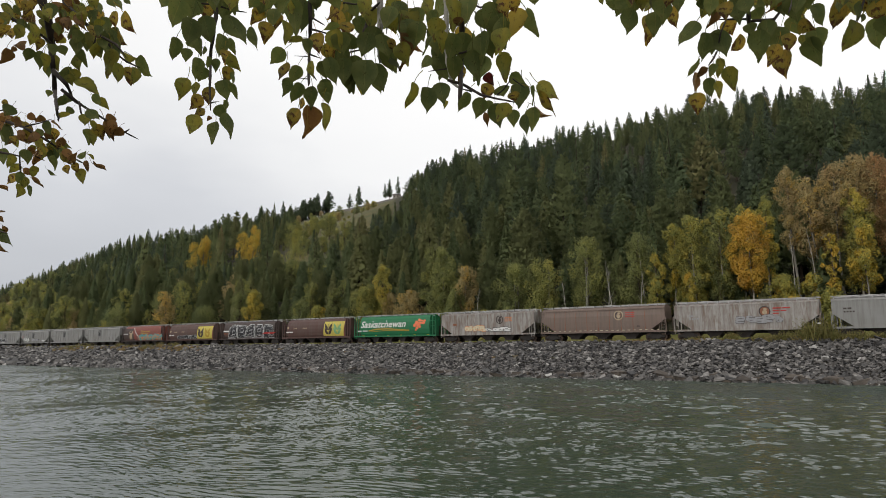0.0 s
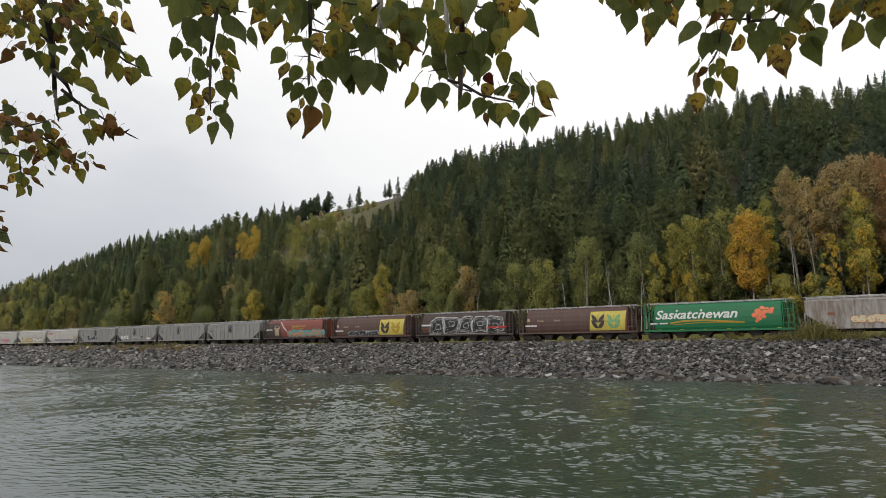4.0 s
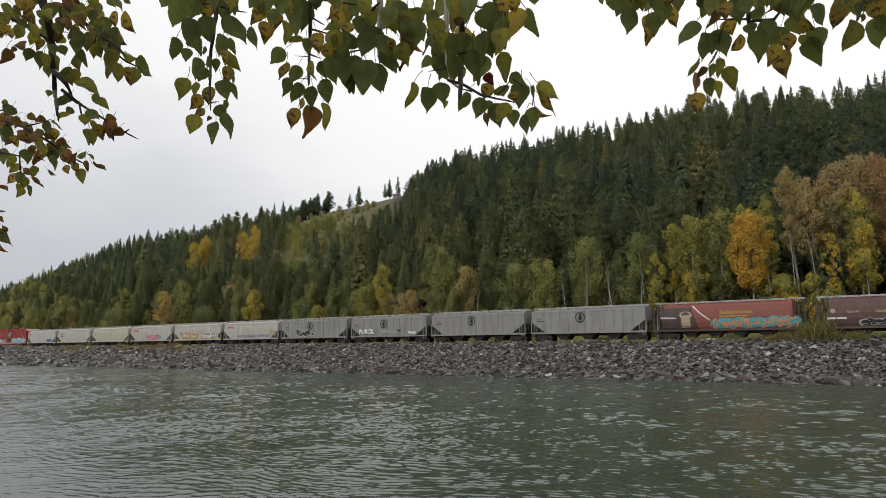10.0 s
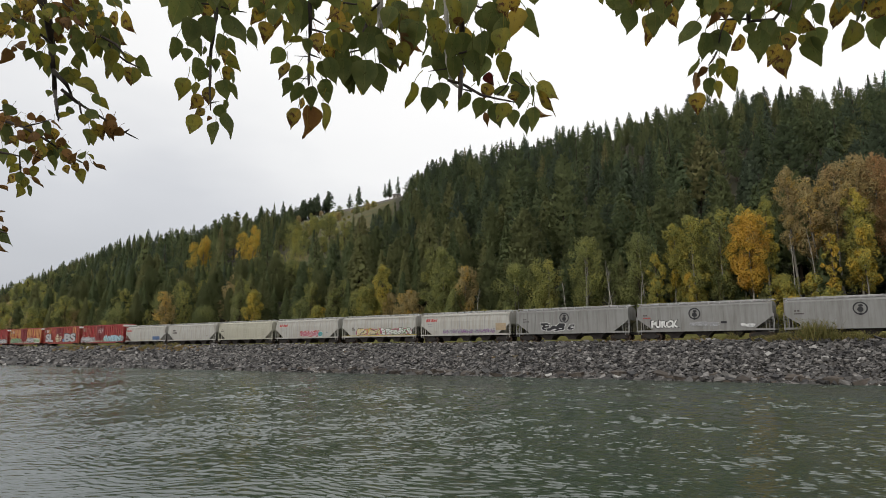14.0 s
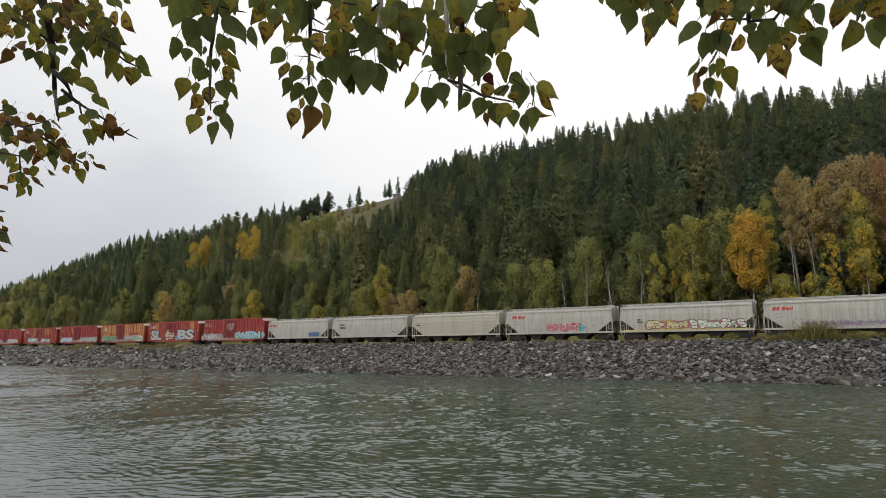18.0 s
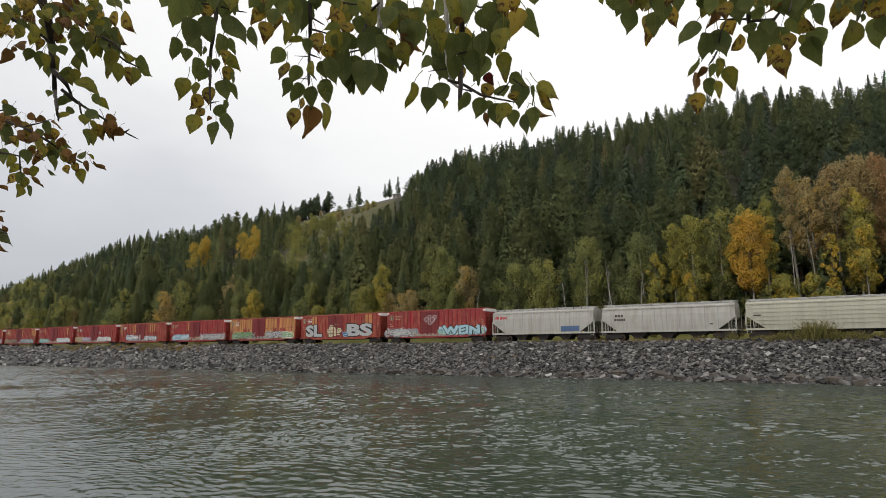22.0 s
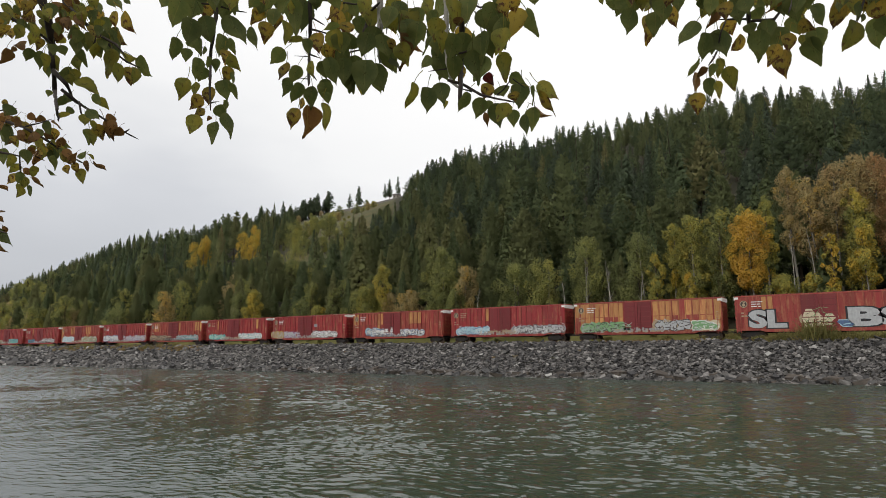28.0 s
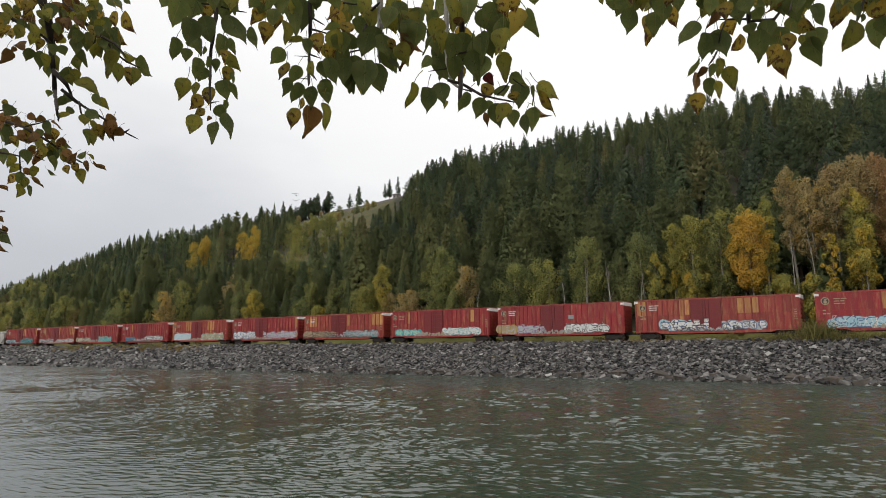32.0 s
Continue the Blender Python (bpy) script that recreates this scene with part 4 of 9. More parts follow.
def coupler_mesh():
    bm = bmesh.new()
    box(bm, -0.55, 0.25, -0.09, 0.09, 0.74, 0.94)
    box(bm, 0.22, 0.42, -0.16, 0.16, 0.70, 0.98)
    box(bm, -0.75, -0.45, -0.28, 0.28, 0.66, 1.02)
    bmesh.ops.bevel(bm, geom=bm.edges[:], offset=0.02, segments=1)
    me = bpy.data.meshes.new("coupler")
    bm.to_mesh(me)
    bm.free()
    me.materials.append(MATS["black_steel"])
    return me


def bolster_mesh():
    bm = one_box(-0.2, 0.2, -1.0, 1.0, 0.45, 0.72)
    bmesh.ops.bevel(bm, geom=bm.edges[:], offset=0.04, segments=1)
    me = bpy.data.meshes.new("bolster")
    bm.to_mesh(me)
    bm.free()
    me.materials.append(MATS["black_steel"])
    return me


WHEELSET, SIDEFRAME, COUPLER, BOLSTER = wheelset_mesh(), sideframe_mesh(), coupler_mesh(), bolster_mesh()
WHEELSETS = []


def running_gear(car, length, truck_at):
    for s in (-1, 1):
        truck = part("truck", BOLSTER, "", car)
        truck.location.x = s * truck_at
        for y in (-1.0, 1.0):
            part("sideframe", SIDEFRAME, "", truck).location.y = y
        for x in (-0.9, 0.9):
            w = part("wheelset", WHEELSET, "", truck)
            w.location = (x, 0, 0.457)
            WHEELSETS.append((w, car))
        c = part("coupler", COUPLER, "", car)
        c.location.x = s * (length / 2 - 0.42)
        c.rotation_euler.z = 0 if s > 0 else math.pi


def ladder(car, x, y, z0, z1, material, width=0.42):
    bm = bmesh.new()
    for dx in (-width / 2, width / 2):
        box(bm, x + dx - 0.022, x + dx + 0.022, y - 0.022, y + 0.022, z0, z1)
    z = z0 + 0.15
    while z < z1:
        box(bm, x - width / 2, x + width / 2, y - 0.012, y + 0.012, z - 0.012, z + 0.012)
        z += 0.36
    part("ladder", bm, material, car)


def chute(car, x, material, w=1.9, top=1.35):
    bm = bmesh.new()
    loft(bm, [[(x - w * a, -1.25 * b, z), (x + w * a, -1.25 * b, z), (x + w * a, 1.25 * b, z), (x - w * a, 1.25 * b, z)] for a, b, z in ((0.5, 1.0, top), (0.17, 0.75, 0.42), (0.17, 0.75, 0.24))])
    part("discharge_chute", bm, material, car)


def profile(kind):
    """Half a cross-section, from the foot of the side to the crown of the roof: (half width, height)."""
    if kind == "round":
        return [(1.30, 1.12), (1.50, 1.55), (1.60, 2.1), (1.62, 2.7), (1.55, 3.35), (1.36, 3.95), (1.05, 4.32), (0.55, 4.45)]
    if kind == "curved":
        return [(1.52, 1.22), (1.57, 1.8), (1.59, 2.5), (1.58, 3.2), (1.50, 3.75), (1.36, 4.12), (0.95, 4.35), (0.45, 4.44)]
    return [(1.55, 1.22), (1.56, 1.8), (1.57, 2.5), (1.57, 3.3), (1.57, 4.02), (1.50, 4.08), (0.9, 4.30), (0.4, 4.42)]


def full_ring(x, prof, lift=0.0, shrink=1.0):
    pts = [(y * shrink, max(z, lift)) for y, z in prof]
    return [(x, -y, z) for y, z in pts] + [(x, y, z) for y, z in reversed(pts)]


def hopper_car(name, u0, u1, kind, body, trim, label, ribs=0, chutes=3, rail_color="black_steel", roof="roof_grey"):
    """A covered grain hopper whose ends stand at u0 (front) and u1 (rear)."""
    length = u0 - u1
    half = length / 2
    car = tagged(new(name), label, "freight car", "freight train")
    car.location = ((u0 + u1) / 2, TRACK_Y, RAIL_Z)
    prof = profile(kind)
    bm = bmesh.new()
    if kind == "round":
        e = half - 1.75
        loft(bm, [full_ring(x, prof, 0, s) for x, s in ((-e, 0.97), (-e + 0.12, 1), (e - 0.12, 1), (e, 0.97))])
        body_end = e
    else:
        e = half - 0.62
        loft(bm, [full_ring(x, prof, lift) for x, lift in ((-e, 2.62), (-e + 0.15, 2.5), (-e + 1.95, 1.22), (e - 1.95, 1.22), (e - 0.15, 2.5), (e, 2.62))])
        body_end = e
    part("body", bm, body, car, smooth=False)
    # roof: running board on brackets, and a row of hatches
    bm = bmesh.new()
    box(bm, -body_end + 0.3, body_end - 0.3, -0.28, 0.28, 4.44, 4.52)
    part("hatch_trough", bm, roof, car)
    for y in (-0.72, 0.72):
        bm = bmesh.new()
        box(bm, -half + 0.5, half - 0.5, y - 0.22, y + 0.22, 4.58, 4.62)
        k = -half + 0.8
        while k < half - 0.5:
            box(bm, k - 0.03, k + 0.03, y - 0.2, y + 0.2, 4.2, 4.58)
            k += 1.2
        part("running_board", bm, roof, car)
    for k in range(8):
        x = (k - 3.5) * (2 * body_end - 2.2) / 8
        part("hatch", one_box(x - 0.5, x + 0.5, -0.3, 0.3, 4.52, 4.60), roof, car)
    # sills, end platforms and cages
    for y in (-1, 1):
        bm = bmesh.new()
        box(bm, -half + 0.45, half - 0.45, y * 1.53 - 0.06, y * 1.53 + 0.06, 1.02, 1.24)
        part("side_sill", bm, trim, car)
        bm = bmesh.new()
        if kind != "round":
            box(bm, -body_end + 0.02, body_end - 0.02, y * 1.575 - 0.03, y * 1.575 + 0.03, 3.98, 4.10)
            part("top_chord", bm, body, car)
        else:
            bm.free()
    bm = one_box(-half + 0.4, half - 0.4, -0.32, 0.32, 0.72, 1.05)
    part("centre_sill", bm, "black_steel", car)
    for s in (-1, 1):
        bm = bmesh.new()
        box(bm, s * (half - 0.85) - 0.42, s * (half - 0.85) + 0.42, -1.5, 1.5, 1.0, 1.07)
        part("end_platform", bm, "black_steel", car)
        for y in (-1.52, 1.52):
            tops = 4.35 if kind == "round" else 2.9
            for dx in ((0.5, 1.15, 1.62) if kind == "round" else (0.5, 1.35)):
                part("end_post", one_box(s * (half - dx) - 0.04, s * (half - dx) + 0.04, y - 0.04, y + 0.04, 1.05, tops), trim, car)
            if kind == "round":
                for z in (1.8, 2.6, 3.4, 4.3):
                    part("end_rail", one_box(min(s * (half - 0.5), s * (half - 1.62)), max(s * (half - 0.5), s * (half - 1.62)), y - 0.03, y + 0.03, z - 0.03, z + 0.03), trim, car)
        ladder(car, s * (half - 0.82), -1.57, 0.7, 4.4, trim)
        # the slope sheet's stiffeners
        for y in (-0.9, 0.0, 0.9):
            part("end_brace", one_box(s * (half - 0.95) - 0.05, s * (half - 0.95) + 0.05, y - 0.04, y + 0.04, 1.05, 2.6), "black_steel", car)
    for k in range(chutes):
        chute(car, (k - (chutes - 1) / 2) * (length - 6.6) / chutes, "black_steel", w=(length - 7.2) / chutes)
    for k in range(ribs):
        x = -body_end + 1.0 + (2 * body_end - 2.0) * (k + 0.5) / ribs
        lo = 1.24 if abs(x) < body_end - 2.0 else 1.24 + (abs(x) - body_end + 2.0) * 0.72
        part("side_rib", one_box(x - 0.045, x + 0.045, -1.62, -1.57, lo, 3.98), body, car)
    running_gear(car, length, half - 2.0)
    return car


def box_car(u0, u1, body, label):
    """A high-cube newsprint boxcar with sliding plug doors and ribbed side panels."""
    length = u0 - u1
    half = length / 2
    car = tagged(new("boxcar"), label, "freight car", "freight train")
    car.location = ((u0 + u1) / 2, TRACK_Y, RAIL_Z)
    e = half - 0.75
    coat = "box_red" if body == "box_red" else "box_red_worn"
    bm = bmesh.new()
    ring = [(-1.50, 1.05), (-1.50, 4.98), (-0.8, 5.10), (0.8, 5.10), (1.50, 4.98), (1.50, 1.05)]
    loft(bm, [[(x, y, z) for y, z in ring] for x in (-e, e)])
    part("body", bm, coat, car)
    door, mid = 1.75, -0.75
    # side panels between posts, either side of the doors
    for s in (-1, 1):
        a, b = mid + s * (door + 0.1), s * (e - 0.12)
        n = 10
        for k in range(n + 1):
            x = a + (b - a) * k / n
            part("side_post", one_box(x - 0.05, x + 0.05, -1.565, -1.50, 1.10, 4.90), "box_orange" if body == "box_orange" and k % 3 else coat, car)
            if k < n:
                w = (b - a) / n
                for z0, z1 in ((1.18, 2.98), (3.06, 4.84)):
                    # the paint has worn off panel by panel, most of it high up
                    worn = math.sin(0.75 * k + 2.3 * s + 0.37 * u0) + random.uniform(-0.35, 0.35) > {"box_red": 1.05, "box_red_worn": 0.45, "box_orange": -1.05}[body] + (0.0 if z0 > 3 else 0.7)
                    part("side_panel", one_box(min(x + 0.09 * s, x + w - 0.09 * s), max(x + 0.09 * s, x + w - 0.09 * s), -1.522, -1.495, z0, z1), "box_orange" if worn else coat, car)
    for y in (-1.53, 1.53):
        bm = bmesh.new()
        box(bm, -e, e, y - 0.05, y + 0.05, 4.88, 5.0)
        part("top_chord", bm, coat, car)
        bm = bmesh.new()
        pts = [(-e, 1.12), (-e, 0.98), (-e + 2.6, 0.98), (-e + 3.2, 0.78), (e - 3.2, 0.78), (e - 2.6, 0.98), (e, 0.98), (e, 1.12)]
        loft(bm, [[(x, yy, z) for x, z in pts] for yy in (y - 0.05, y + 0.05)])
        part("side_sill", bm, coat, car)
    for s in (-1, 1):
        d = part("door", one_box(mid + min(0, s * door) + 0.02, mid + max(0, s * door) - 0.02, -1.60, -1.50, 1.12, 4.86), "box_door", car, "maroon sliding door panel")
        bm = bmesh.new()
        for z in (1.7, 2.35, 3.0, 3.65, 4.3):
            box(bm, mid + min(0, s * door) + 0.08, mid + max(0, s * door) - 0.08, -1.63, -1.60, z - 0.05, z + 0.05)
        part("door_ribs", bm, "box_door", d)
        bm = bmesh.new()
        box(bm, mid + s * 0.35 - 0.03, mid + s * 0.35 + 0.03, -1.66, -1.60, 1.2, 4.8)
        box(bm, mid + s * 0.35 - 0.25, mid + s * 0.35 + 0.25, -1.69, -1.66, 2.0, 2.06)
        part("lock_rod", bm, "box_door", d)
        # end: corrugations, the pale band of a car of excess height, ladders
        for k in range(6):
            z = 1.35 + 0.52 * k
            bm = bmesh.new()
            box(bm, s * e - 0.0 if s > 0 else -e - 0.07, e + 0.07 if s > 0 else -e, -1.42, 1.42, z, z + 0.26)
            part("end_corrugation", bm, coat, car)
        bm = bmesh.new()
        box(bm, e if s > 0 else -e - 0.085, e + 0.085 if s > 0 else -e, -1.50, 1.50, 4.52, 4.96)
        box(bm, s * (e - 0.2) - 0.2, s * (e - 0.2) + 0.2, -1.575, -1.50, 4.62, 4.9)
        part("height_band", bm, "white_mark", car, "white band across the top of the end")
        ladder(car, s * (e - 0.32), -1.60, 0.75, 2.6, coat)
        bm = bmesh.new()
        box(bm, s * (e + 0.25) - 0.22, s * (e + 0.25) + 0.22, -0.6, 0.6, 1.0, 1.06)
        part("end_platform", bm, "black_steel", car)
    bm = one_box(-half + 0.5, half - 0.5, -0.32, 0.32, 0.70, 1.05)
    part("centre_sill", bm, "black_steel", car)
    bm = bmesh.new()
    for k in range(12):
        x = -e + 2 * e * (k + 0.5) / 12
        box(bm, x - 0.03, x + 0.03, -1.45, 1.45, 5.09, 5.14)
    part("roof_seams", bm, coat, car)["kind"] = "stuff"
    running_gear(car, length, half - 2.35)
    return car


CARS = []


def add(car):
    CARS.append(car)
    return car


A = add(hopper_car("hopper_car", 11.4, -5.5, "straight", "grey_paint", "grey_paint", "light grey ribbed covered hopper car", ribs=14))
B = add(hopper_car("hopper_car", -5.5, -22.3, "straight", "aged_grey_paint", "aged_grey_paint", "weathered pale grey covered hopper car with a round emblem", ribs=0))
C = add(hopper_car("hopper_car", -22.3, -40.4, "curved", "faded_maroon_paint", "faded_maroon_paint", "faded maroon covered hopper car with a round emblem"))
Dg = add(hopper_car("hopper_car", -40.4, -57.4, "straight", "aged_grey_paint", "aged_grey_paint", "rust-streaked grey covered hopper car with painted tags"))
E_ = add(hopper_car("hopper_car", -57.4, -75.3, "round", "green_paint", "green_paint", "bright green cylindrical grain hopper car with white lettering", chutes=4))
F_ = add(hopper_car("hopper_car", -75.3, -93.2, "round", "brown_paint", "brown_paint", "brown cylindrical grain hopper car with a yellow wheat panel", chutes=4))
G_ = add(hopper_car("hopper_car", -93.2, -111.6, "round", "black_brown_paint", "black_brown_paint", "dark brown cylindrical grain hopper car covered in silver graffiti", chutes=4))
H_ = add(hopper_car("hopper_car", -111.6, -130.1, "round", "brown_paint", "brown_paint", "brown cylindrical grain hopper car with a yellow wheat panel", chutes=4))
I_ = add(hopper_car("hopper_car", -130.1, -147.9, "round", "red_brown_paint", "black_brown_paint", "red and dark brown cylindrical grain hopper car with teal graffiti", chutes=4))
GREYS = [add(hopper_car("hopper_car", a, b, "straight", "grey_paint", "grey_paint", "light grey ribbed covered hopper car with a round black emblem", ribs=11)) for a, b in ((-147.9, -165.1), (-165.1, -182.4), (-182.4, -199.2), (-199.2, -216.6))]
WHITES = [add(hopper_car("hopper_car", a, b, "curved", m, m, lab)) for a, b, m, lab in (
    (-216.6, -233.5, "pale_paint", "pale grey curved-side hopper car with red marks and tags"),
    (-233.5, -250.4, "pale_paint", "pale grey curved-side hopper car with a row of bright graffiti"),
    (-250.4, -267.3, "pale_paint", "pale grey curved-side hopper car with pink graffiti"),
    (-267.3, -284.3, "cream_paint", "cream covered hopper car with plain ribbed sides"),
    (-284.3, -301.8, "pale_paint", "pale grey curved-side hopper car with yellowed streaks"),
    (-301.8, -318.4, "pale_paint", "pale grey curved-side hopper car with red marks and a blue patch"))]
BOX_PAINT = ("box_red", "box_red_worn", "box_orange", "box_red", "box_red_worn", "box_red", "box_red", "box_red_worn", "box_red", "box_red_worn", "box_red", "box_red", "box_red_worn", "box_red")
BOXES = []
for k, p in enumerate(BOX_PAINT):
    lab = {"box_red": "red high-cube boxcar with graffiti along its foot", "box_red_worn": "red boxcar worn to orange primer, with graffiti along its foot", "box_orange": "orange-patched red boxcar with graffiti along its foot"}[p]
    BOXES.append(add(box_car(-318.4 - 20.19 * k, -318.4 - 20.19 * (k + 1), p, lab)))
LAST = add(hopper_car("hopper_car", -601.04, -618.0, "curved", "pale_paint", "pale_paint", "pale grey curved-side hopper car at the end of the boxcars"))

for k, car in enumerate(CARS):
    for ob in car.children_recursive:
        ob.color = (0.37 * k % 1.0, 0.61 * k % 1.0, 0.83 * k % 1.0, 1.0)

# ---- the poplar that leans over the near bank ----
LEAF_MATS = ("leaf_green", "leaf_yellowing", "leaf_spotted", "leaf_withered", "leaf_yellow", "leaf_red")


def leaf_material(name, c1, c2, spot, spots, glow=0.5):
    m, nt, b = nodes_of(name)
    n1 = noise_node(nt, 2.2, 3)
    a = ramp_node(nt, n1.outputs[0], [(0.35, c1), (0.65, c2)])
    n2 = noise_node(nt, 4.2, 5, (1, 1.3, 1), 0.72)
    co = nt.nodes.new("ShaderNodeTexCoord")
    sx = nt.nodes.new("ShaderNodeSeparateXYZ")
    link(nt, co, "Object", sx, 0)
    tip = nt.nodes.new("ShaderNodeMath")
    tip.operation = "MULTIPLY_ADD"
    link(nt, sx, 0, tip, 0)
    tip.inputs[1].default_value = 0.16
    link(nt, n2, 0, tip, 2)
    s = ramp_node(nt, tip.outputs[0], [(0.74 - 0.26 * spots, (0, 0, 0)), (0.79 - 0.24 * spots, (1, 1, 1))])
    mx = mix_node(nt, s.outputs[0], a.outputs[0], spot)
    ab = nt.nodes.new("ShaderNodeMath")
    ab.operation = "ABSOLUTE"
    link(nt, sx, 1, ab, 0)
    rib = ramp_node(nt, ab.outputs[0], [(0.005, (0.22, 0.22, 0.22)), (0.014, (0, 0, 0))])
    mx = mix_node(nt, rib.outputs[0], mx.outputs[2], (0.30, 0.27, 0.08))
    n3 = noise_node(nt, 15.0, 2)
    speck = ramp_node(nt, n3.outputs[0], [(0.66, (1, 1, 1)), (0.72, (0.42, 0.36, 0.3))])
    mx = mix_node(nt, 1.0, mx.outputs[2], speck.outputs[0], "MULTIPLY")
    oi = nt.nodes.new("ShaderNodeObjectInfo")
    rv = ramp_node(nt, oi.outputs["Random"], [(0.0, (0.7, 0.72, 0.7)), (1.0, (1.25, 1.2, 1.1))])
    mv = mix_node(nt, 1.0, mx.outputs[2], rv.outputs[0], "MULTIPLY")
    nt.links.new(mv.outputs[2], b.inputs["Base Color"])
    b.inputs["Roughness"].default_value = 0.6
    b.inputs["Specular IOR Level"].default_value = 0.25
    tr = nt.nodes.new("ShaderNodeBsdfTranslucent")
    nt.links.new(mv.outputs[2], tr.inputs[0])
    ms = nt.nodes.new("ShaderNodeMixShader")
    ms.inputs[0].default_value = glow
    link(nt, b, 0, ms, 1)
    link(nt, tr, 0, ms, 2)
    link(nt, ms, 0, [n for n in nt.nodes if n.type == "OUTPUT_MATERIAL"][0], 0)
    bump_node(nt, n2.outputs[0], b, 0.2, 0.05)


leaf_material("leaf_green", (0.082, 0.110, 0.030), (0.130, 0.146, 0.040), (0.11, 0.09, 0.03), 0.1)
leaf_material("leaf_yellowing", (0.27, 0.23, 0.032), (0.17, 0.18, 0.032), (0.12, 0.07, 0.025), 0.3)
leaf_material("leaf_spotted", (0.38, 0.24, 0.034), (0.22, 0.19, 0.034), (0.085, 0.035, 0.015), 0.55)
leaf_material("leaf_withered", (0.15, 0.072, 0.024), (0.20, 0.11, 0.03), (0.06, 0.028, 0.012), 0.4, 0.35)
leaf_material("leaf_yellow", (0.50, 0.36, 0.05), (0.40, 0.28, 0.035), (0.12, 0.07, 0.02), 0.15)
leaf_material("leaf_red", (0.15, 0.025, 0.02), (0.10, 0.018, 0.015), (0.05, 0.02, 0.015), 0.3)


def leaf_shape(seed, curl, fold):
    """A poplar leaf 1 long from stalk to drawn-out tip, 0.76 wide, folded along its midrib and curled, with its stalk."""
    r = random.Random(seed)
    rim = ((0.0, 0.0), (0.015, 0.13), (0.07, 0.25), (0.17, 0.345), (0.29, 0.38), (0.42, 0.36), (0.55, 0.30), (0.68, 0.215), (0.79, 0.13), (0.88, 0.065), (1.0, 0.0))
    out = []
    for (t0, w0), (t1, w1) in zip(rim, rim[1:]):
        out += [(t0, w0), (t0 + 0.55 * (t1 - t0), (0.45 * w0 + 0.55 * w1) * 1.0 + 0.012)]
    out.append(rim[-1])
    bm = bmesh.new()
    mid, sides = [], ([], [])
    for t, w in out:
        bend = -curl * t * t + 0.03 * math.sin(7 * t + seed)
        mid.append(bm.verts.new((t, 0.02 * math.sin(4 * t + seed), bend)))
        for k, s in enumerate((-1, 1)):
            ww = w * (1 + r.uniform(-0.055, 0.045))
            sides[k].append(bm.verts.new((t + r.uniform(-0.01, 0.01), s * ww, bend + fold * ww + 0.03 * math.sin(9 * t + 2 * s + seed))) if 0 < w else mid[-1])
    for s in sides:
        for i in range(len(mid) - 1):
            vs = [mid[i], mid[i + 1], s[i + 1], s[i]]
            vs = [v for j, v in enumerate(vs) if v not in vs[:j]]
            if len(vs) > 2:
                bm.faces.new(vs)
    tube(bm, [(0.02, 0, 0.0), (-0.15, 0.0, 0.03), (-0.32, 0.04 * curl, 0.10), (-0.46, 0.08 * curl, 0.20)], [0.012, 0.011, 0.012, 0.016], 4)
    bmesh.ops.recalc_face_normals(bm, faces=bm.faces)
    me = bpy.data.meshes.new("leaf")
    bm.to_mesh(me)
    bm.free()
    me.polygons.foreach_set("use_smooth", [True] * len(me.polygons))
    return me


LEAVES = []
for mat_name in LEAF_MATS:
    row = []
    for k in range(4):
        wither = mat_name in ("leaf_withered", "leaf_red")
        me = leaf_shape(len(LEAVES) * 5 + k, (0.35 if wither else 0.10) * (1 if k % 2 else -0.6), (0.7 if wither else 0.22) * (1 if k < 2 else -0.6))
        me.materials.append(MATS[mat_name])
        row.append(me)
    LEAVES.append(row)

poplar = tagged(new("poplar_tree"), "balsam poplar with drooping boughs of green and yellowing leaves", "tree")
poplar.location = (-3.24, 0.05, 1.87)


def limb_path(*pts):
    return [Vector(p) - poplar.location for p in pts]


def build_poplar():
    bm = bmesh.new()
    tube(bm, limb_path((-3.24, 0.05, 1.65), (-3.24, 0.05, 1.95), (-3.2, 0.06, 3.2), (-3.05, 0.12, 4.4), (-2.9, 0.2, 5.6), (-2.8, 0.2, 8.0), (-2.7, 0.1, 11.0)), [0.24, 0.17, 0.15, 0.135, 0.12, 0.09, 0.02], 12)
    part("trunk", bm, "dark_bark", poplar, smooth=True)
    bm = bmesh.new()
    tube(bm, limb_path((-3.08, 0.1, 4.3), (-2.6, 0.45, 4.9), (-2.05, 0.95, 5.2), (-1.45, 1.45, 5.28), (-0.7, 2.0, 5.3), (0.05, 2.45, 5.2), (0.45, 2.6, 5.05)), [0.085, 0.07, 0.055, 0.042, 0.032, 0.022, 0.012], 8)
    part("limb", bm, "dark_bark", poplar, smooth=True)
    bm = bmesh.new()
    tube(bm, limb_path((-3.14, 0.08, 3.9), (-2.7, 0.15, 4.3), (-2.3, 0.2, 4.55), (-1.9, 0.3, 4.62)), [0.05, 0.035, 0.024, 0.012], 8)
    part("limb", bm, "dark_bark", poplar, smooth=True)


build_poplar()
LIMB = ((-2.6, 0.45, 4.9), (-2.05, 0.95, 5.2), (-1.45, 1.45, 5.28), (-0.7, 2.0, 5.3), (0.05, 2.45, 5.2))
LIMB_LOW = ((-2.7, 0.15, 4.3), (-2.3, 0.2, 4.55), (-1.9, 0.3, 4.62))


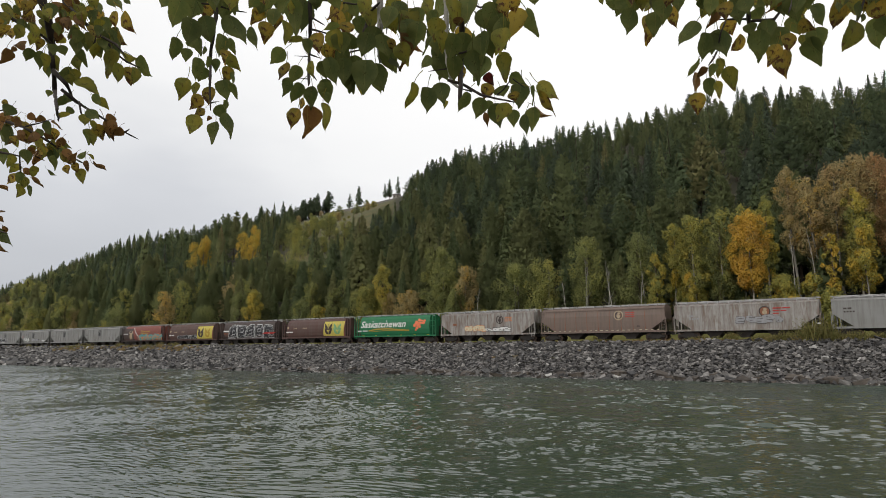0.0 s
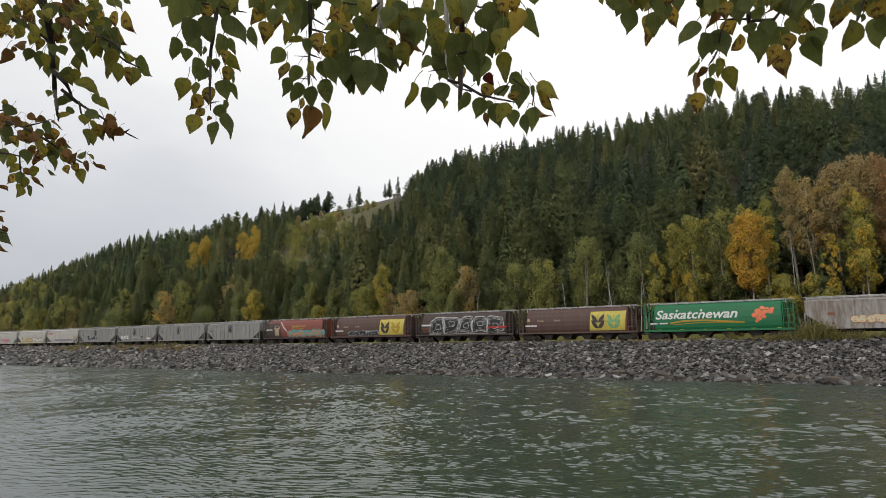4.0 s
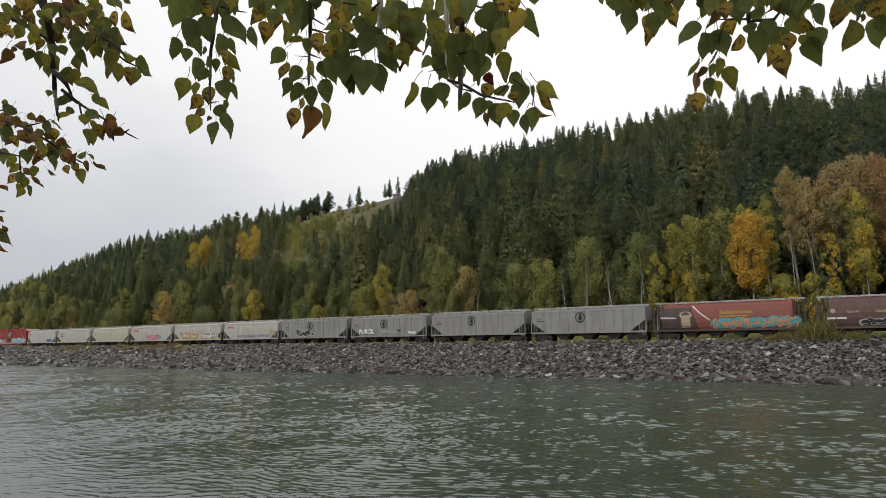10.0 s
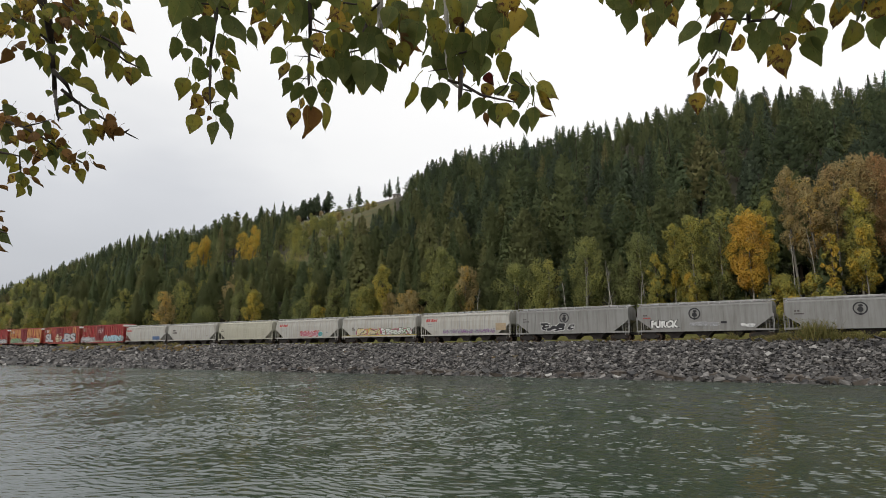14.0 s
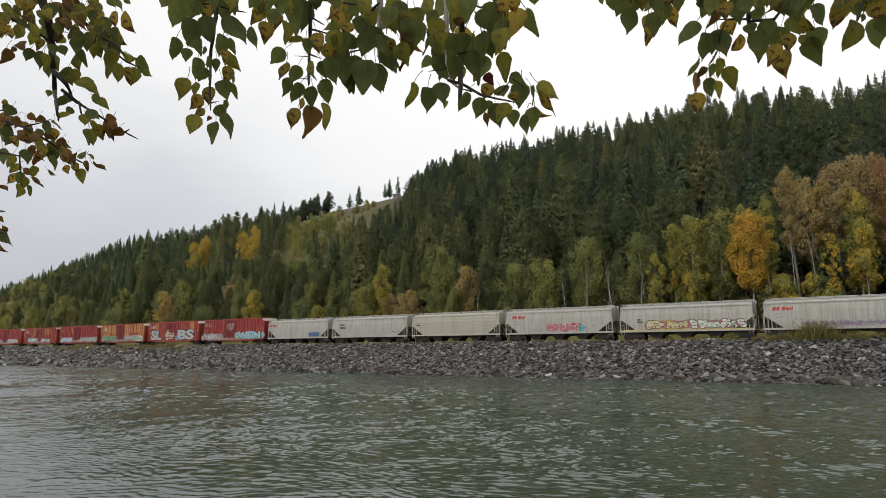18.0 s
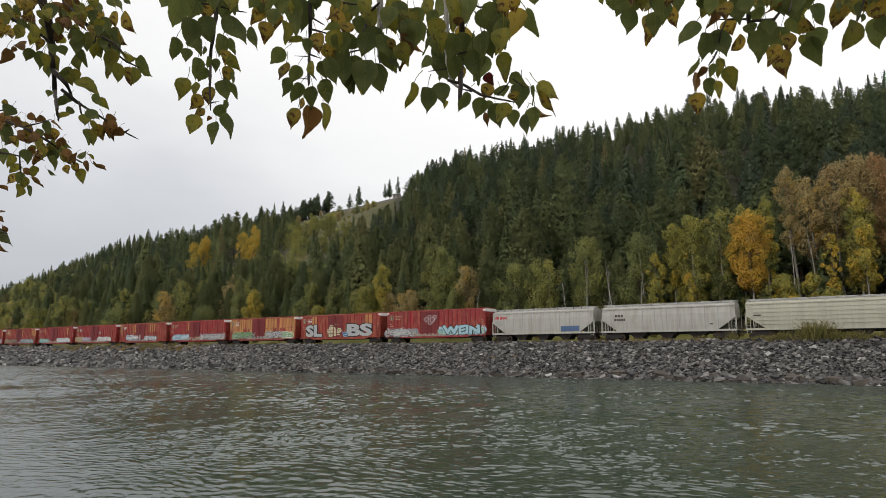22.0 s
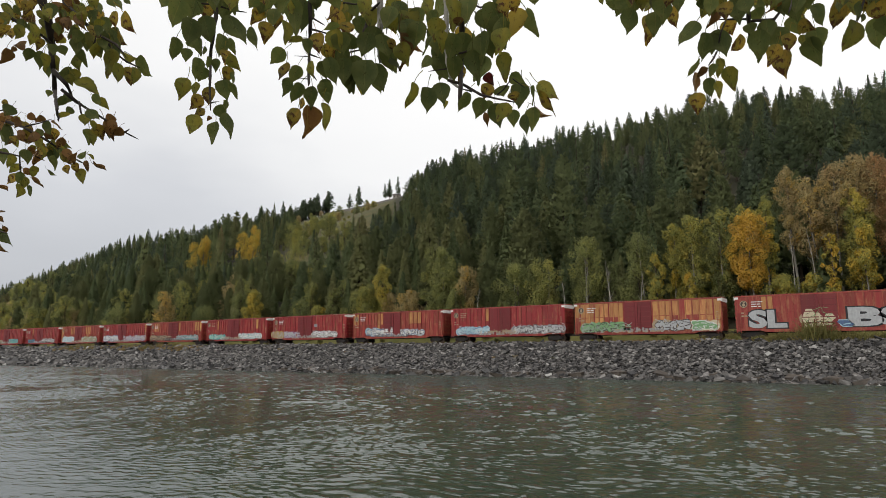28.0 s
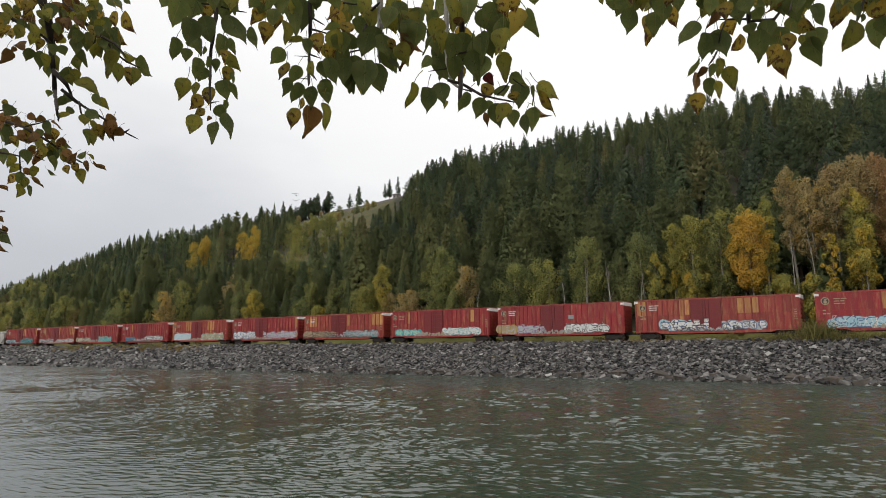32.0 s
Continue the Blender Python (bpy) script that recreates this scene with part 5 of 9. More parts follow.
def bough_at(p):
    """A drooping bough that hangs from the nearest place on the limbs and ends at p."""
    best = None
    for row in (LIMB, LIMB_LOW):
        for a, b in zip(row, row[1:]):
            for k in range(9):
                q = Vector(a).lerp(Vector(b), k / 8)
                d = (q - Vector(p)).length
                if best is None or d < best[0]:
                    best = (d, q)
    q, e = best[1], Vector(p)
    bm = bmesh.new()
    tube(bm, [v - poplar.location for v in (q, q.lerp(e, 0.3) + Vector((0, 0, 0.05)), q.lerp(e, 0.7) + Vector((0, 0, 0.03)), e)], [0.016, 0.013, 0.010, 0.008], 7)
    return part("bough", bm, "twig_bark", poplar, smooth=True)


def stick(bough, pts, r0, r1, bark="twig_bark"):
    """A twig of the bough, knotted where leaves and buds sit."""
    path, rad = [], []
    n = len(pts) - 1
    for i in range(n):
        a, b = Vector(pts[i]), Vector(pts[i + 1])
        steps = max(2, int((b - a).length / 0.02))
        for k in range(steps):
            t = (i + k / steps) / n
            j = 0.12 * r0
            path.append(a.lerp(b, k / steps) - poplar.location + Vector([random.uniform(-j, j) for _ in range(3)]))
            rad.append((r0 + (r1 - r0) * t) * random.uniform(0.85, 1.22))
    path.append(Vector(pts[-1]) - poplar.location)
    rad.append(r1 * 0.5)
    bm = bmesh.new()
    tube(bm, path, rad, 6)
    part("twig", bm, bark, bough, smooth=True)


def leaf(bough, bx, by, bz, tx, ty, tz, twist, wide, kind):
    """A leaf from stalk end to tip, turned about its length by twist degrees from facing the river path."""
    b, t = Vector((bx, by, bz)), Vector((tx, ty, tz))
    x = (t - b)
    size = x.length
    x.normalize()
    n = (Vector(EYE) - b).normalized()
    y = n.cross(x).normalized()
    n = x.cross(y)
    m = Matrix((x, y, n)).transposed().to_4x4() @ Matrix.Rotation(radians(twist), 4, "X")
    ob = part("leaf", LEAVES[kind][random.randrange(4)], "", bough)
    ob.matrix_basis = Matrix.Translation(b - poplar.location) @ m @ Matrix.Diagonal((size, size * wide, size, 1))


bough = bough_at((-1.824, 0.703, 4.460))
stick(bough, [(-1.835, 0.707, 4.466), (-1.831, 0.750, 4.369), (-1.866, 0.781, 4.309), (-1.858, 0.786, 4.242), (-1.920, 0.822, 4.204), (-1.671, 0.724, 4.057), (-1.802, 0.788, 4.076)], 0.0122, 0.0018)
stick(bough, [(-1.983, 0.648, 4.404), (-1.936, 0.716, 4.373), (-1.812, 0.728, 4.302), (-1.831, 0.766, 4.297)], 0.0054, 0.0031)
stick(bough, [(-1.735, 0.742, 4.449), (-1.724, 0.774, 4.354), (-1.624, 0.781, 4.271), (-1.592, 0.817, 4.249), (-1.572, 0.834, 4.216)], 0.0060, 0.0024)
stick(bough, [(-1.839, 0.778, 4.226), (-1.791, 0.795, 4.180), (-1.838, 0.834, 4.168)], 0.0062, 0.0031)
stick(bough, [(-1.745, 0.726, 4.444), (-1.710, 0.737, 4.365), (-1.635, 0.756, 4.295), (-1.740, 0.833, 4.331)], 0.0060, 0.0027)
stick(bough, [(-1.768, 0.772, 4.153), (-1.766, 0.812, 4.131), (-1.765, 0.835, 4.122), (-1.654, 0.819, 4.069), (-1.763, 0.923, 4.091), (-1.649, 0.890, 4.042), (-1.670, 0.939, 4.041)], 0.0048, 0.0015)
stick(bough, [(-1.637, 0.883, 4.040), (-1.637, 0.895, 4.052)], 0.0024, 0.0014)
stick(bough, [(-1.735, 0.833, 4.343), (-1.686, 0.867, 4.268), (-1.658, 0.885, 4.243), (-1.591, 0.884, 4.209)], 0.0037, 0.0019)
stick(bough, [(-1.726, 0.801, 4.118), (-1.713, 0.802, 4.084), (-1.728, 0.823, 4.075)], 0.0024, 0.0015)
stick(bough, [(-1.671, 0.799, 4.254), (-1.653, 0.795, 4.278)], 0.0030, 0.0018)
leaf(bough, -1.767, 0.719, 4.359, -1.756, 0.717, 4.312, -57, 1.00, 1)
leaf(bough, -1.753, 0.845, 4.406, -1.749, 0.841, 4.362, 36, 1.00, 2)
leaf(bough, -1.920, 0.681, 4.400, -1.899, 0.690, 4.362, -50, 1.00, 1)
leaf(bough, -1.788, 0.721, 4.282, -1.816, 0.722, 4.255, -46, 1.00, 2)
leaf(bough, -1.892, 0.788, 4.431, -1.906, 0.789, 4.402, 32, 1.00, 0)
leaf(bough, -1.903, 0.658, 4.319, -1.928, 0.663, 4.296, -10, 1.00, 0)
leaf(bough, -1.982, 0.682, 4.387, -1.961, 0.690, 4.355, 15, 1.00, 0)
leaf(bough, -1.852, 0.704, 4.361, -1.839, 0.727, 4.332, -8, 1.06, 3)
leaf(bough, -1.574, 0.765, 4.272, -1.581, 0.763, 4.243, 21, 1.00, 0)
leaf(bough, -1.805, 0.747, 4.402, -1.788, 0.765, 4.366, -51, 1.00, 3)
leaf(bough, -1.676, 0.785, 4.354, -1.670, 0.800, 4.318, 34, 1.00, 0)
leaf(bough, -1.720, 0.669, 4.281, -1.698, 0.675, 4.237, -56, 1.00, 1)
leaf(bough, -1.607, 0.756, 4.279, -1.586, 0.774, 4.245, -49, 1.00, 2)
leaf(bough, -1.829, 0.670, 4.351, -1.834, 0.687, 4.330, 39, 1.00, 2)
leaf(bough, -1.847, 0.783, 4.366, -1.848, 0.783, 4.324, -21, 1.00, 1)
leaf(bough, -1.775, 0.785, 4.430, -1.785, 0.777, 4.395, 19, 1.00, 0)
leaf(bough, -1.840, 0.827, 4.450, -1.847, 0.847, 4.412, 1, 1.01, 0)
leaf(bough, -1.908, 0.758, 4.417, -1.907, 0.766, 4.389, -28, 1.00, 1)
leaf(bough, -1.897, 0.644, 4.355, -1.908, 0.642, 4.323, 48, 1.00, 1)
leaf(bough, -1.617, 0.786, 4.312, -1.645, 0.793, 4.291, -25, 1.00, 1)
leaf(bough, -1.747, 0.849, 4.344, -1.760, 0.855, 4.304, -40, 1.00, 1)
leaf(bough, -1.713, 0.730, 4.342, -1.703, 0.741, 4.320, 26, 1.00, 0)
leaf(bough, -1.943, 0.768, 4.363, -1.963, 0.763, 4.328, -13, 1.00, 1)
leaf(bough, -1.919, 0.786, 4.424, -1.929, 0.783, 4.376, -47, 1.00, 1)
leaf(bough, -1.642, 0.750, 4.270, -1.665, 0.742, 4.244, 51, 1.00, 3)
leaf(bough, -1.689, 0.766, 4.364, -1.684, 0.757, 4.329, -4, 1.13, 1)
leaf(bough, -1.997, 0.679, 4.440, -2.026, 0.682, 4.408, 38, 1.00, 0)
leaf(bough, -1.726, 0.698, 4.331, -1.719, 0.710, 4.297, 53, 1.00, 1)
leaf(bough, -1.631, 0.741, 4.311, -1.620, 0.742, 4.268, 49, 1.00, 3)
leaf(bough, -1.737, 0.816, 4.324, -1.729, 0.814, 4.278, 32, 1.00, 1)
leaf(bough, -1.719, 0.745, 4.336, -1.716, 0.739, 4.302, -4, 1.01, 3)
leaf(bough, -1.742, 0.652, 4.349, -1.776, 0.647, 4.320, 46, 1.00, 2)
leaf(bough, -1.620, 0.795, 4.261, -1.602, 0.796, 4.229, 3, 1.02, 0)
leaf(bough, -1.695, 0.764, 4.285, -1.712, 0.759, 4.256, 28, 1.00, 3)
leaf(bough, -1.806, 0.680, 4.324, -1.825, 0.678, 4.289, 34, 1.00, 0)
leaf(bough, -1.666, 0.769, 4.280, -1.673, 0.772, 4.248, -50, 1.00, 0)
leaf(bough, -1.680, 0.726, 4.363, -1.687, 0.737, 4.341, -23, 1.00, 3)
leaf(bough, -1.715, 0.697, 4.331, -1.696, 0.701, 4.301, 9, 1.00, 1)
leaf(bough, -1.765, 0.827, 4.323, -1.785, 0.836, 4.287, 20, 1.00, 0)
leaf(bough, -1.727, 0.799, 4.386, -1.715, 0.818, 4.355, 5, 1.00, 2)
leaf(bough, -1.646, 0.737, 4.318, -1.659, 0.731, 4.296, 19, 1.00, 1)
leaf(bough, -1.881, 0.775, 4.336, -1.873, 0.781, 4.300, -28, 1.00, 1)
leaf(bough, -1.737, 0.750, 4.395, -1.718, 0.764, 4.355, 45, 1.00, 1)
leaf(bough, -1.801, 0.812, 4.364, -1.830, 0.802, 4.330, -55, 1.00, 1)
leaf(bough, -1.756, 0.627, 4.271, -1.789, 0.632, 4.245, -42, 1.00, 2)
leaf(bough, -1.824, 0.631, 4.287, -1.827, 0.639, 4.252, 29, 1.00, 1)
leaf(bough, -1.723, 0.753, 4.377, -1.737, 0.756, 4.354, 3, 1.48, 3)
leaf(bough, -1.744, 0.775, 4.383, -1.749, 0.779, 4.348, -5, 1.00, 0)
leaf(bough, -1.941, 0.672, 4.362, -1.937, 0.694, 4.339, 28, 1.00, 2)
leaf(bough, -1.649, 0.714, 4.297, -1.628, 0.716, 4.265, -23, 1.00, 3)
leaf(bough, -1.742, 0.634, 4.322, -1.741, 0.656, 4.297, 54, 1.00, 0)
leaf(bough, -1.811, 0.775, 4.326, -1.832, 0.776, 4.305, -9, 1.11, 3)
leaf(bough, -1.927, 0.772, 4.372, -1.949, 0.785, 4.350, -37, 1.00, 1)
leaf(bough, -1.810, 0.800, 4.332, -1.784, 0.815, 4.299, 62, 1.00, 3)
leaf(bough, -1.910, 0.778, 4.379, -1.897, 0.794, 4.335, -32, 1.00, 1)
leaf(bough, -1.965, 0.686, 4.356, -1.974, 0.676, 4.327, 35, 1.00, 1)
leaf(bough, -1.644, 0.772, 4.375, -1.640, 0.785, 4.346, 3, 1.15, 1)
leaf(bough, -1.751, 0.832, 4.360, -1.755, 0.849, 4.329, -19, 1.00, 0)
leaf(bough, -1.725, 0.772, 4.320, -1.748, 0.773, 4.285, 50, 1.00, 0)
leaf(bough, -1.774, 0.680, 4.345, -1.801, 0.678, 4.319, -47, 1.00, 2)
leaf(bough, -2.008, 0.703, 4.367, -2.006, 0.707, 4.337, -33, 1.00, 0)
leaf(bough, -1.947, 0.692, 4.420, -1.975, 0.699, 4.399, 4, 1.00, 0)
leaf(bough, -1.732, 0.768, 4.399, -1.747, 0.779, 4.376, 4, 1.22, 3)
leaf(bough, -1.732, 0.782, 4.361, -1.735, 0.784, 4.327, -21, 1.00, 0)
leaf(bough, -1.791, 0.872, 4.397, -1.820, 0.866, 4.363, 39, 1.00, 0)
leaf(bough, -1.847, 0.675, 4.405, -1.836, 0.688, 4.379, -5, 1.15, 1)
leaf(bough, -1.631, 0.740, 4.267, -1.649, 0.744, 4.233, 16, 1.00, 0)
leaf(bough, -1.950, 0.686, 4.392, -1.932, 0.693, 4.355, 5, 1.01, 1)
leaf(bough, -1.884, 0.668, 4.335, -1.871, 0.673, 4.290, 64, 1.00, 0)
leaf(bough, -1.793, 0.767, 4.363, -1.815, 0.780, 4.335, -12, 1.00, 3)
leaf(bough, -1.708, 0.838, 4.328, -1.681, 0.849, 4.289, 39, 1.00, 0)
leaf(bough, -1.622, 0.741, 4.317, -1.619, 0.747, 4.279, 31, 1.00, 1)
leaf(bough, -1.748, 0.662, 4.278, -1.785, 0.660, 4.253, 33, 1.00, 1)
leaf(bough, -1.756, 0.834, 4.358, -1.760, 0.858, 4.329, -13, 1.00, 0)
leaf(bough, -1.840, 0.721, 4.425, -1.848, 0.723, 4.395, 2, 1.15, 2)
leaf(bough, -1.677, 0.800, 4.329, -1.683, 0.801, 4.300, -8, 1.22, 1)
leaf(bough, -1.805, 0.671, 4.376, -1.815, 0.668, 4.337, -32, 1.00, 1)
leaf(bough, -1.758, 0.830, 4.427, -1.743, 0.834, 4.378, -56, 1.00, 0)
leaf(bough, -1.665, 0.703, 4.281, -1.680, 0.718, 4.255, 35, 1.00, 0)
leaf(bough, -1.570, 0.818, 4.330, -1.553, 0.841, 4.273, 54, 1.00, 2)
leaf(bough, -1.610, 0.820, 4.347, -1.628, 0.827, 4.303, 56, 1.00, 2)
leaf(bough, -1.739, 0.894, 4.357, -1.706, 0.910, 4.314, 61, 1.00, 2)
leaf(bough, -1.752, 0.866, 4.344, -1.767, 0.889, 4.283, -51, 1.00, 0)
leaf(bough, -1.792, 0.899, 4.386, -1.767, 0.918, 4.311, 54, 1.00, 0)
leaf(bough, -1.619, 0.784, 4.247, -1.649, 0.794, 4.210, -47, 1.00, 1)
leaf(bough, -1.629, 0.798, 4.262, -1.638, 0.808, 4.219, 58, 1.00, 0)
leaf(bough, -1.675, 0.848, 4.271, -1.684, 0.843, 4.188, 57, 1.00, 1)
leaf(bough, -1.701, 0.870, 4.298, -1.705, 0.875, 4.216, 71, 1.00, 0)
leaf(bough, -1.672, 0.789, 4.292, -1.655, 0.811, 4.215, -62, 1.00, 1)
leaf(bough, -1.697, 0.772, 4.279, -1.701, 0.773, 4.230, 26, 1.00, 0)
leaf(bough, -1.812, 0.827, 4.289, -1.801, 0.832, 4.230, 49, 1.00, 1)
leaf(bough, -1.775, 0.814, 4.287, -1.777, 0.836, 4.239, 56, 1.00, 0)
leaf(bough, -1.717, 0.899, 4.289, -1.677, 0.925, 4.267, 61, 1.00, 1)
leaf(bough, -1.617, 0.886, 4.240, -1.577, 0.906, 4.186, 51, 1.00, 0)
leaf(bough, -1.588, 0.831, 4.198, -1.589, 0.824, 4.142, -46, 1.00, 1)
leaf(bough, -1.652, 0.890, 4.229, -1.650, 0.895, 4.173, -37, 1.00, 2)
leaf(bough, -1.530, 0.839, 4.176, -1.525, 0.837, 4.129, -48, 1.00, 1)
leaf(bough, -1.685, 0.773, 4.161, -1.650, 0.813, 4.123, -44, 1.00, 1)
leaf(bough, -1.747, 0.844, 4.157, -1.728, 0.858, 4.126, 35, 1.00, 0)
leaf(bough, -1.802, 0.886, 4.172, -1.790, 0.916, 4.146, 39, 1.00, 1)
leaf(bough, -1.849, 0.751, 4.273, -1.855, 0.747, 4.219, -49, 1.00, 0)
leaf(bough, -1.740, 0.712, 4.224, -1.752, 0.722, 4.180, -50, 1.00, 1)
leaf(bough, -1.767, 0.691, 4.236, -1.800, 0.694, 4.212, -19, 1.00, 0)
leaf(bough, -1.892, 0.724, 4.297, -1.930, 0.715, 4.298, 37, 1.00, 3)
leaf(bough, -1.864, 0.693, 4.267, -1.871, 0.686, 4.252, -8, 1.10, 3)
leaf(bough, -1.813, 0.653, 4.235, -1.828, 0.653, 4.188, -42, 1.00, 3)
leaf(bough, -1.787, 0.794, 4.230, -1.818, 0.801, 4.195, -46, 1.00, 0)
leaf(bough, -1.772, 0.803, 4.223, -1.781, 0.812, 4.183, 31, 1.00, 1)
leaf(bough, -1.878, 0.819, 4.248, -1.885, 0.828, 4.217, -7, 1.05, 0)
leaf(bough, -1.759, 0.781, 4.196, -1.755, 0.795, 4.167, -10, 1.00, 1)
leaf(bough, -1.903, 0.794, 4.273, -1.928, 0.804, 4.235, -46, 1.00, 0)
leaf(bough, -1.856, 0.785, 4.276, -1.848, 0.793, 4.231, 38, 1.00, 1)
leaf(bough, -1.687, 0.771, 4.353, -1.700, 0.780, 4.322, -40, 1.00, 1)
leaf(bough, -1.645, 0.809, 4.337, -1.649, 0.822, 4.296, 4, 1.00, 0)
leaf(bough, -1.715, 0.851, 4.434, -1.712, 0.869, 4.412, 1, 1.16, 0)
leaf(bough, -1.696, 0.850, 4.426, -1.670, 0.868, 4.396, -42, 1.00, 0)
leaf(bough, -1.711, 0.895, 4.454, -1.694, 0.900, 4.431, 31, 1.00, 0)
leaf(bough, -1.818, 0.807, 4.154, -1.839, 0.789, 4.127, -35, 1.00, 0)
leaf(bough, -1.892, 0.852, 4.194, -1.899, 0.838, 4.164, 3, 1.02, 0)
leaf(bough, -1.793, 0.805, 4.104, -1.830, 0.797, 4.093, -51, 1.00, 1)
leaf(bough, -1.818, 0.827, 4.129, -1.824, 0.815, 4.109, 5, 1.27, 0)
leaf(bough, -1.699, 0.716, 4.115, -1.704, 0.715, 4.098, 8, 1.28, 0)
leaf(bough, -1.941, 0.714, 4.409, -1.951, 0.711, 4.370, 35, 1.00, 1)
leaf(bough, -1.842, 0.712, 4.340, -1.838, 0.724, 4.305, 29, 1.00, 0)
leaf(bough, -1.725, 0.656, 4.340, -1.740, 0.656, 4.302, 33, 1.00, 2)
leaf(bough, -1.817, 0.694, 4.388, -1.813, 0.697, 4.343, 32, 1.00, 2)
leaf(bough, -1.725, 0.712, 4.357, -1.732, 0.710, 4.308, 30, 1.00, 0)
leaf(bough, -1.792, 0.779, 4.396, -1.798, 0.768, 4.346, -45, 1.00, 0)
leaf(bough, -1.765, 0.770, 4.396, -1.788, 0.780, 4.361, 17, 1.00, 1)
leaf(bough, -1.880, 0.810, 4.360, -1.911, 0.792, 4.341, -41, 1.00, 1)
leaf(bough, -1.859, 0.808, 4.343, -1.884, 0.799, 4.326, 4, 1.07, 1)
leaf(bough, -2.001, 0.727, 4.377, -1.991, 0.729, 4.341, 23, 1.00, 2)
leaf(bough, -1.829, 0.851, 4.449, -1.809, 0.855, 4.403, 34, 1.00, 0)
leaf(bough, -1.693, 0.799, 4.397, -1.672, 0.815, 4.359, -41, 1.00, 0)
leaf(bough, -1.692, 0.711, 4.234, -1.688, 0.711, 4.203, 0, 1.11, 0)
leaf(bough, -1.827, 0.787, 4.300, -1.823, 0.799, 4.271, -5, 1.18, 0)
leaf(bough, -1.864, 0.758, 4.381, -1.850, 0.759, 4.337, 19, 1.00, 1)
leaf(bough, -1.753, 0.804, 4.387, -1.779, 0.813, 4.360, 42, 1.00, 1)
leaf(bough, -1.622, 0.774, 4.064, -1.599, 0.795, 4.038, -23, 1.00, 0)
leaf(bough, -1.676, 0.794, 4.070, -1.666, 0.792, 4.038, -6, 1.15, 1)
leaf(bough, -1.841, 0.888, 4.091, -1.865, 0.900, 4.048, 49, 1.00, 0)
leaf(bough, -1.831, 0.885, 4.088, -1.829, 0.896, 4.040, -40, 1.00, 1)
leaf(bough, -1.718, 0.845, 4.067, -1.723, 0.869, 4.027, 24, 1.00, 2)
leaf(bough, -1.693, 0.854, 4.077, -1.700, 0.870, 4.020, 49, 1.00, 3)
leaf(bough, -1.747, 0.899, 4.091, -1.744, 0.895, 4.044, 53, 1.00, 0)
leaf(bough, -1.650, 0.857, 4.069, -1.645, 0.863, 4.026, -43, 1.00, 3)
leaf(bough, -1.639, 0.868, 4.051, -1.673, 0.865, 4.023, -31, 1.00, 3)
leaf(bough, -1.707, 0.829, 4.071, -1.713, 0.839, 4.041, 51, 1.00, 1)
leaf(bough, -1.795, 0.929, 4.133, -1.819, 0.923, 4.111, -3, 1.17, 3)

bough = bough_at((-1.834, 0.587, 4.060))
stick(bough, [(-1.792, 0.574, 4.046), (-1.755, 0.634, 4.026), (-1.675, 0.654, 3.996), (-1.642, 0.698, 3.966), (-1.697, 0.771, 3.959), (-1.622, 0.778, 3.925)], 0.0049, 0.0016)
stick(bough, [(-1.796, 0.596, 3.951), (-1.732, 0.633, 3.938), (-1.689, 0.659, 3.927), (-1.718, 0.676, 3.886)], 0.0033, 0.0014)
stick(bough, [(-1.826, 0.635, 3.769), (-1.764, 0.661, 3.753), (-1.721, 0.662, 3.743)], 0.0028, 0.0014)
stick(bough, [(-1.710, 0.667, 4.006), (-1.663, 0.685, 4.012), (-1.627, 0.696, 4.018)], 0.0022, 0.0012)
stick(bough, [(-1.777, 0.606, 4.030), (-1.768, 0.637, 4.052), (-1.741, 0.663, 4.060)], 0.0027, 0.0014)
stick(bough, [(-1.693, 0.691, 3.938), (-1.671, 0.708, 3.924)], 0.0019, 0.0012)
leaf(bough, -1.614, 0.718, 3.976, -1.636, 0.714, 3.955, -28, 1.00, 3)
leaf(bough, -1.668, 0.614, 4.006, -1.695, 0.621, 3.976, 59, 1.00, 3)
leaf(bough, -1.759, 0.725, 3.995, -1.765, 0.747, 3.969, 50, 1.00, 2)
leaf(bough, -1.801, 0.766, 4.009, -1.800, 0.780, 3.978, -45, 1.00, 0)
leaf(bough, -1.584, 0.690, 3.918, -1.599, 0.703, 3.886, 55, 1.00, 0)
leaf(bough, -1.681, 0.704, 3.995, -1.668, 0.719, 3.979, 26, 1.00, 3)
leaf(bough, -1.787, 0.686, 4.004, -1.799, 0.679, 3.976, -47, 1.00, 3)
leaf(bough, -1.686, 0.728, 3.988, -1.690, 0.740, 3.956, 59, 1.00, 1)
leaf(bough, -1.620, 0.618, 3.998, -1.620, 0.610, 3.968, -42, 1.00, 3)
leaf(bough, -1.675, 0.631, 3.967, -1.667, 0.641, 3.946, -42, 1.00, 2)
leaf(bough, -1.614, 0.723, 3.939, -1.587, 0.734, 3.906, -56, 1.00, 2)
leaf(bough, -1.767, 0.633, 4.013, -1.773, 0.629, 3.979, 64, 1.00, 3)
leaf(bough, -1.691, 0.725, 3.967, -1.716, 0.720, 3.936, -41, 1.00, 2)
leaf(bough, -1.901, 0.698, 4.042, -1.900, 0.693, 4.011, -26, 1.00, 3)
leaf(bough, -1.771, 0.662, 4.048, -1.798, 0.656, 4.027, -56, 1.00, 3)
leaf(bough, -1.712, 0.673, 4.022, -1.689, 0.676, 3.993, -50, 1.00, 2)
leaf(bough, -1.683, 0.691, 3.945, -1.716, 0.692, 3.919, -61, 1.00, 3)
leaf(bough, -1.813, 0.723, 4.051, -1.823, 0.711, 4.021, -44, 1.00, 3)
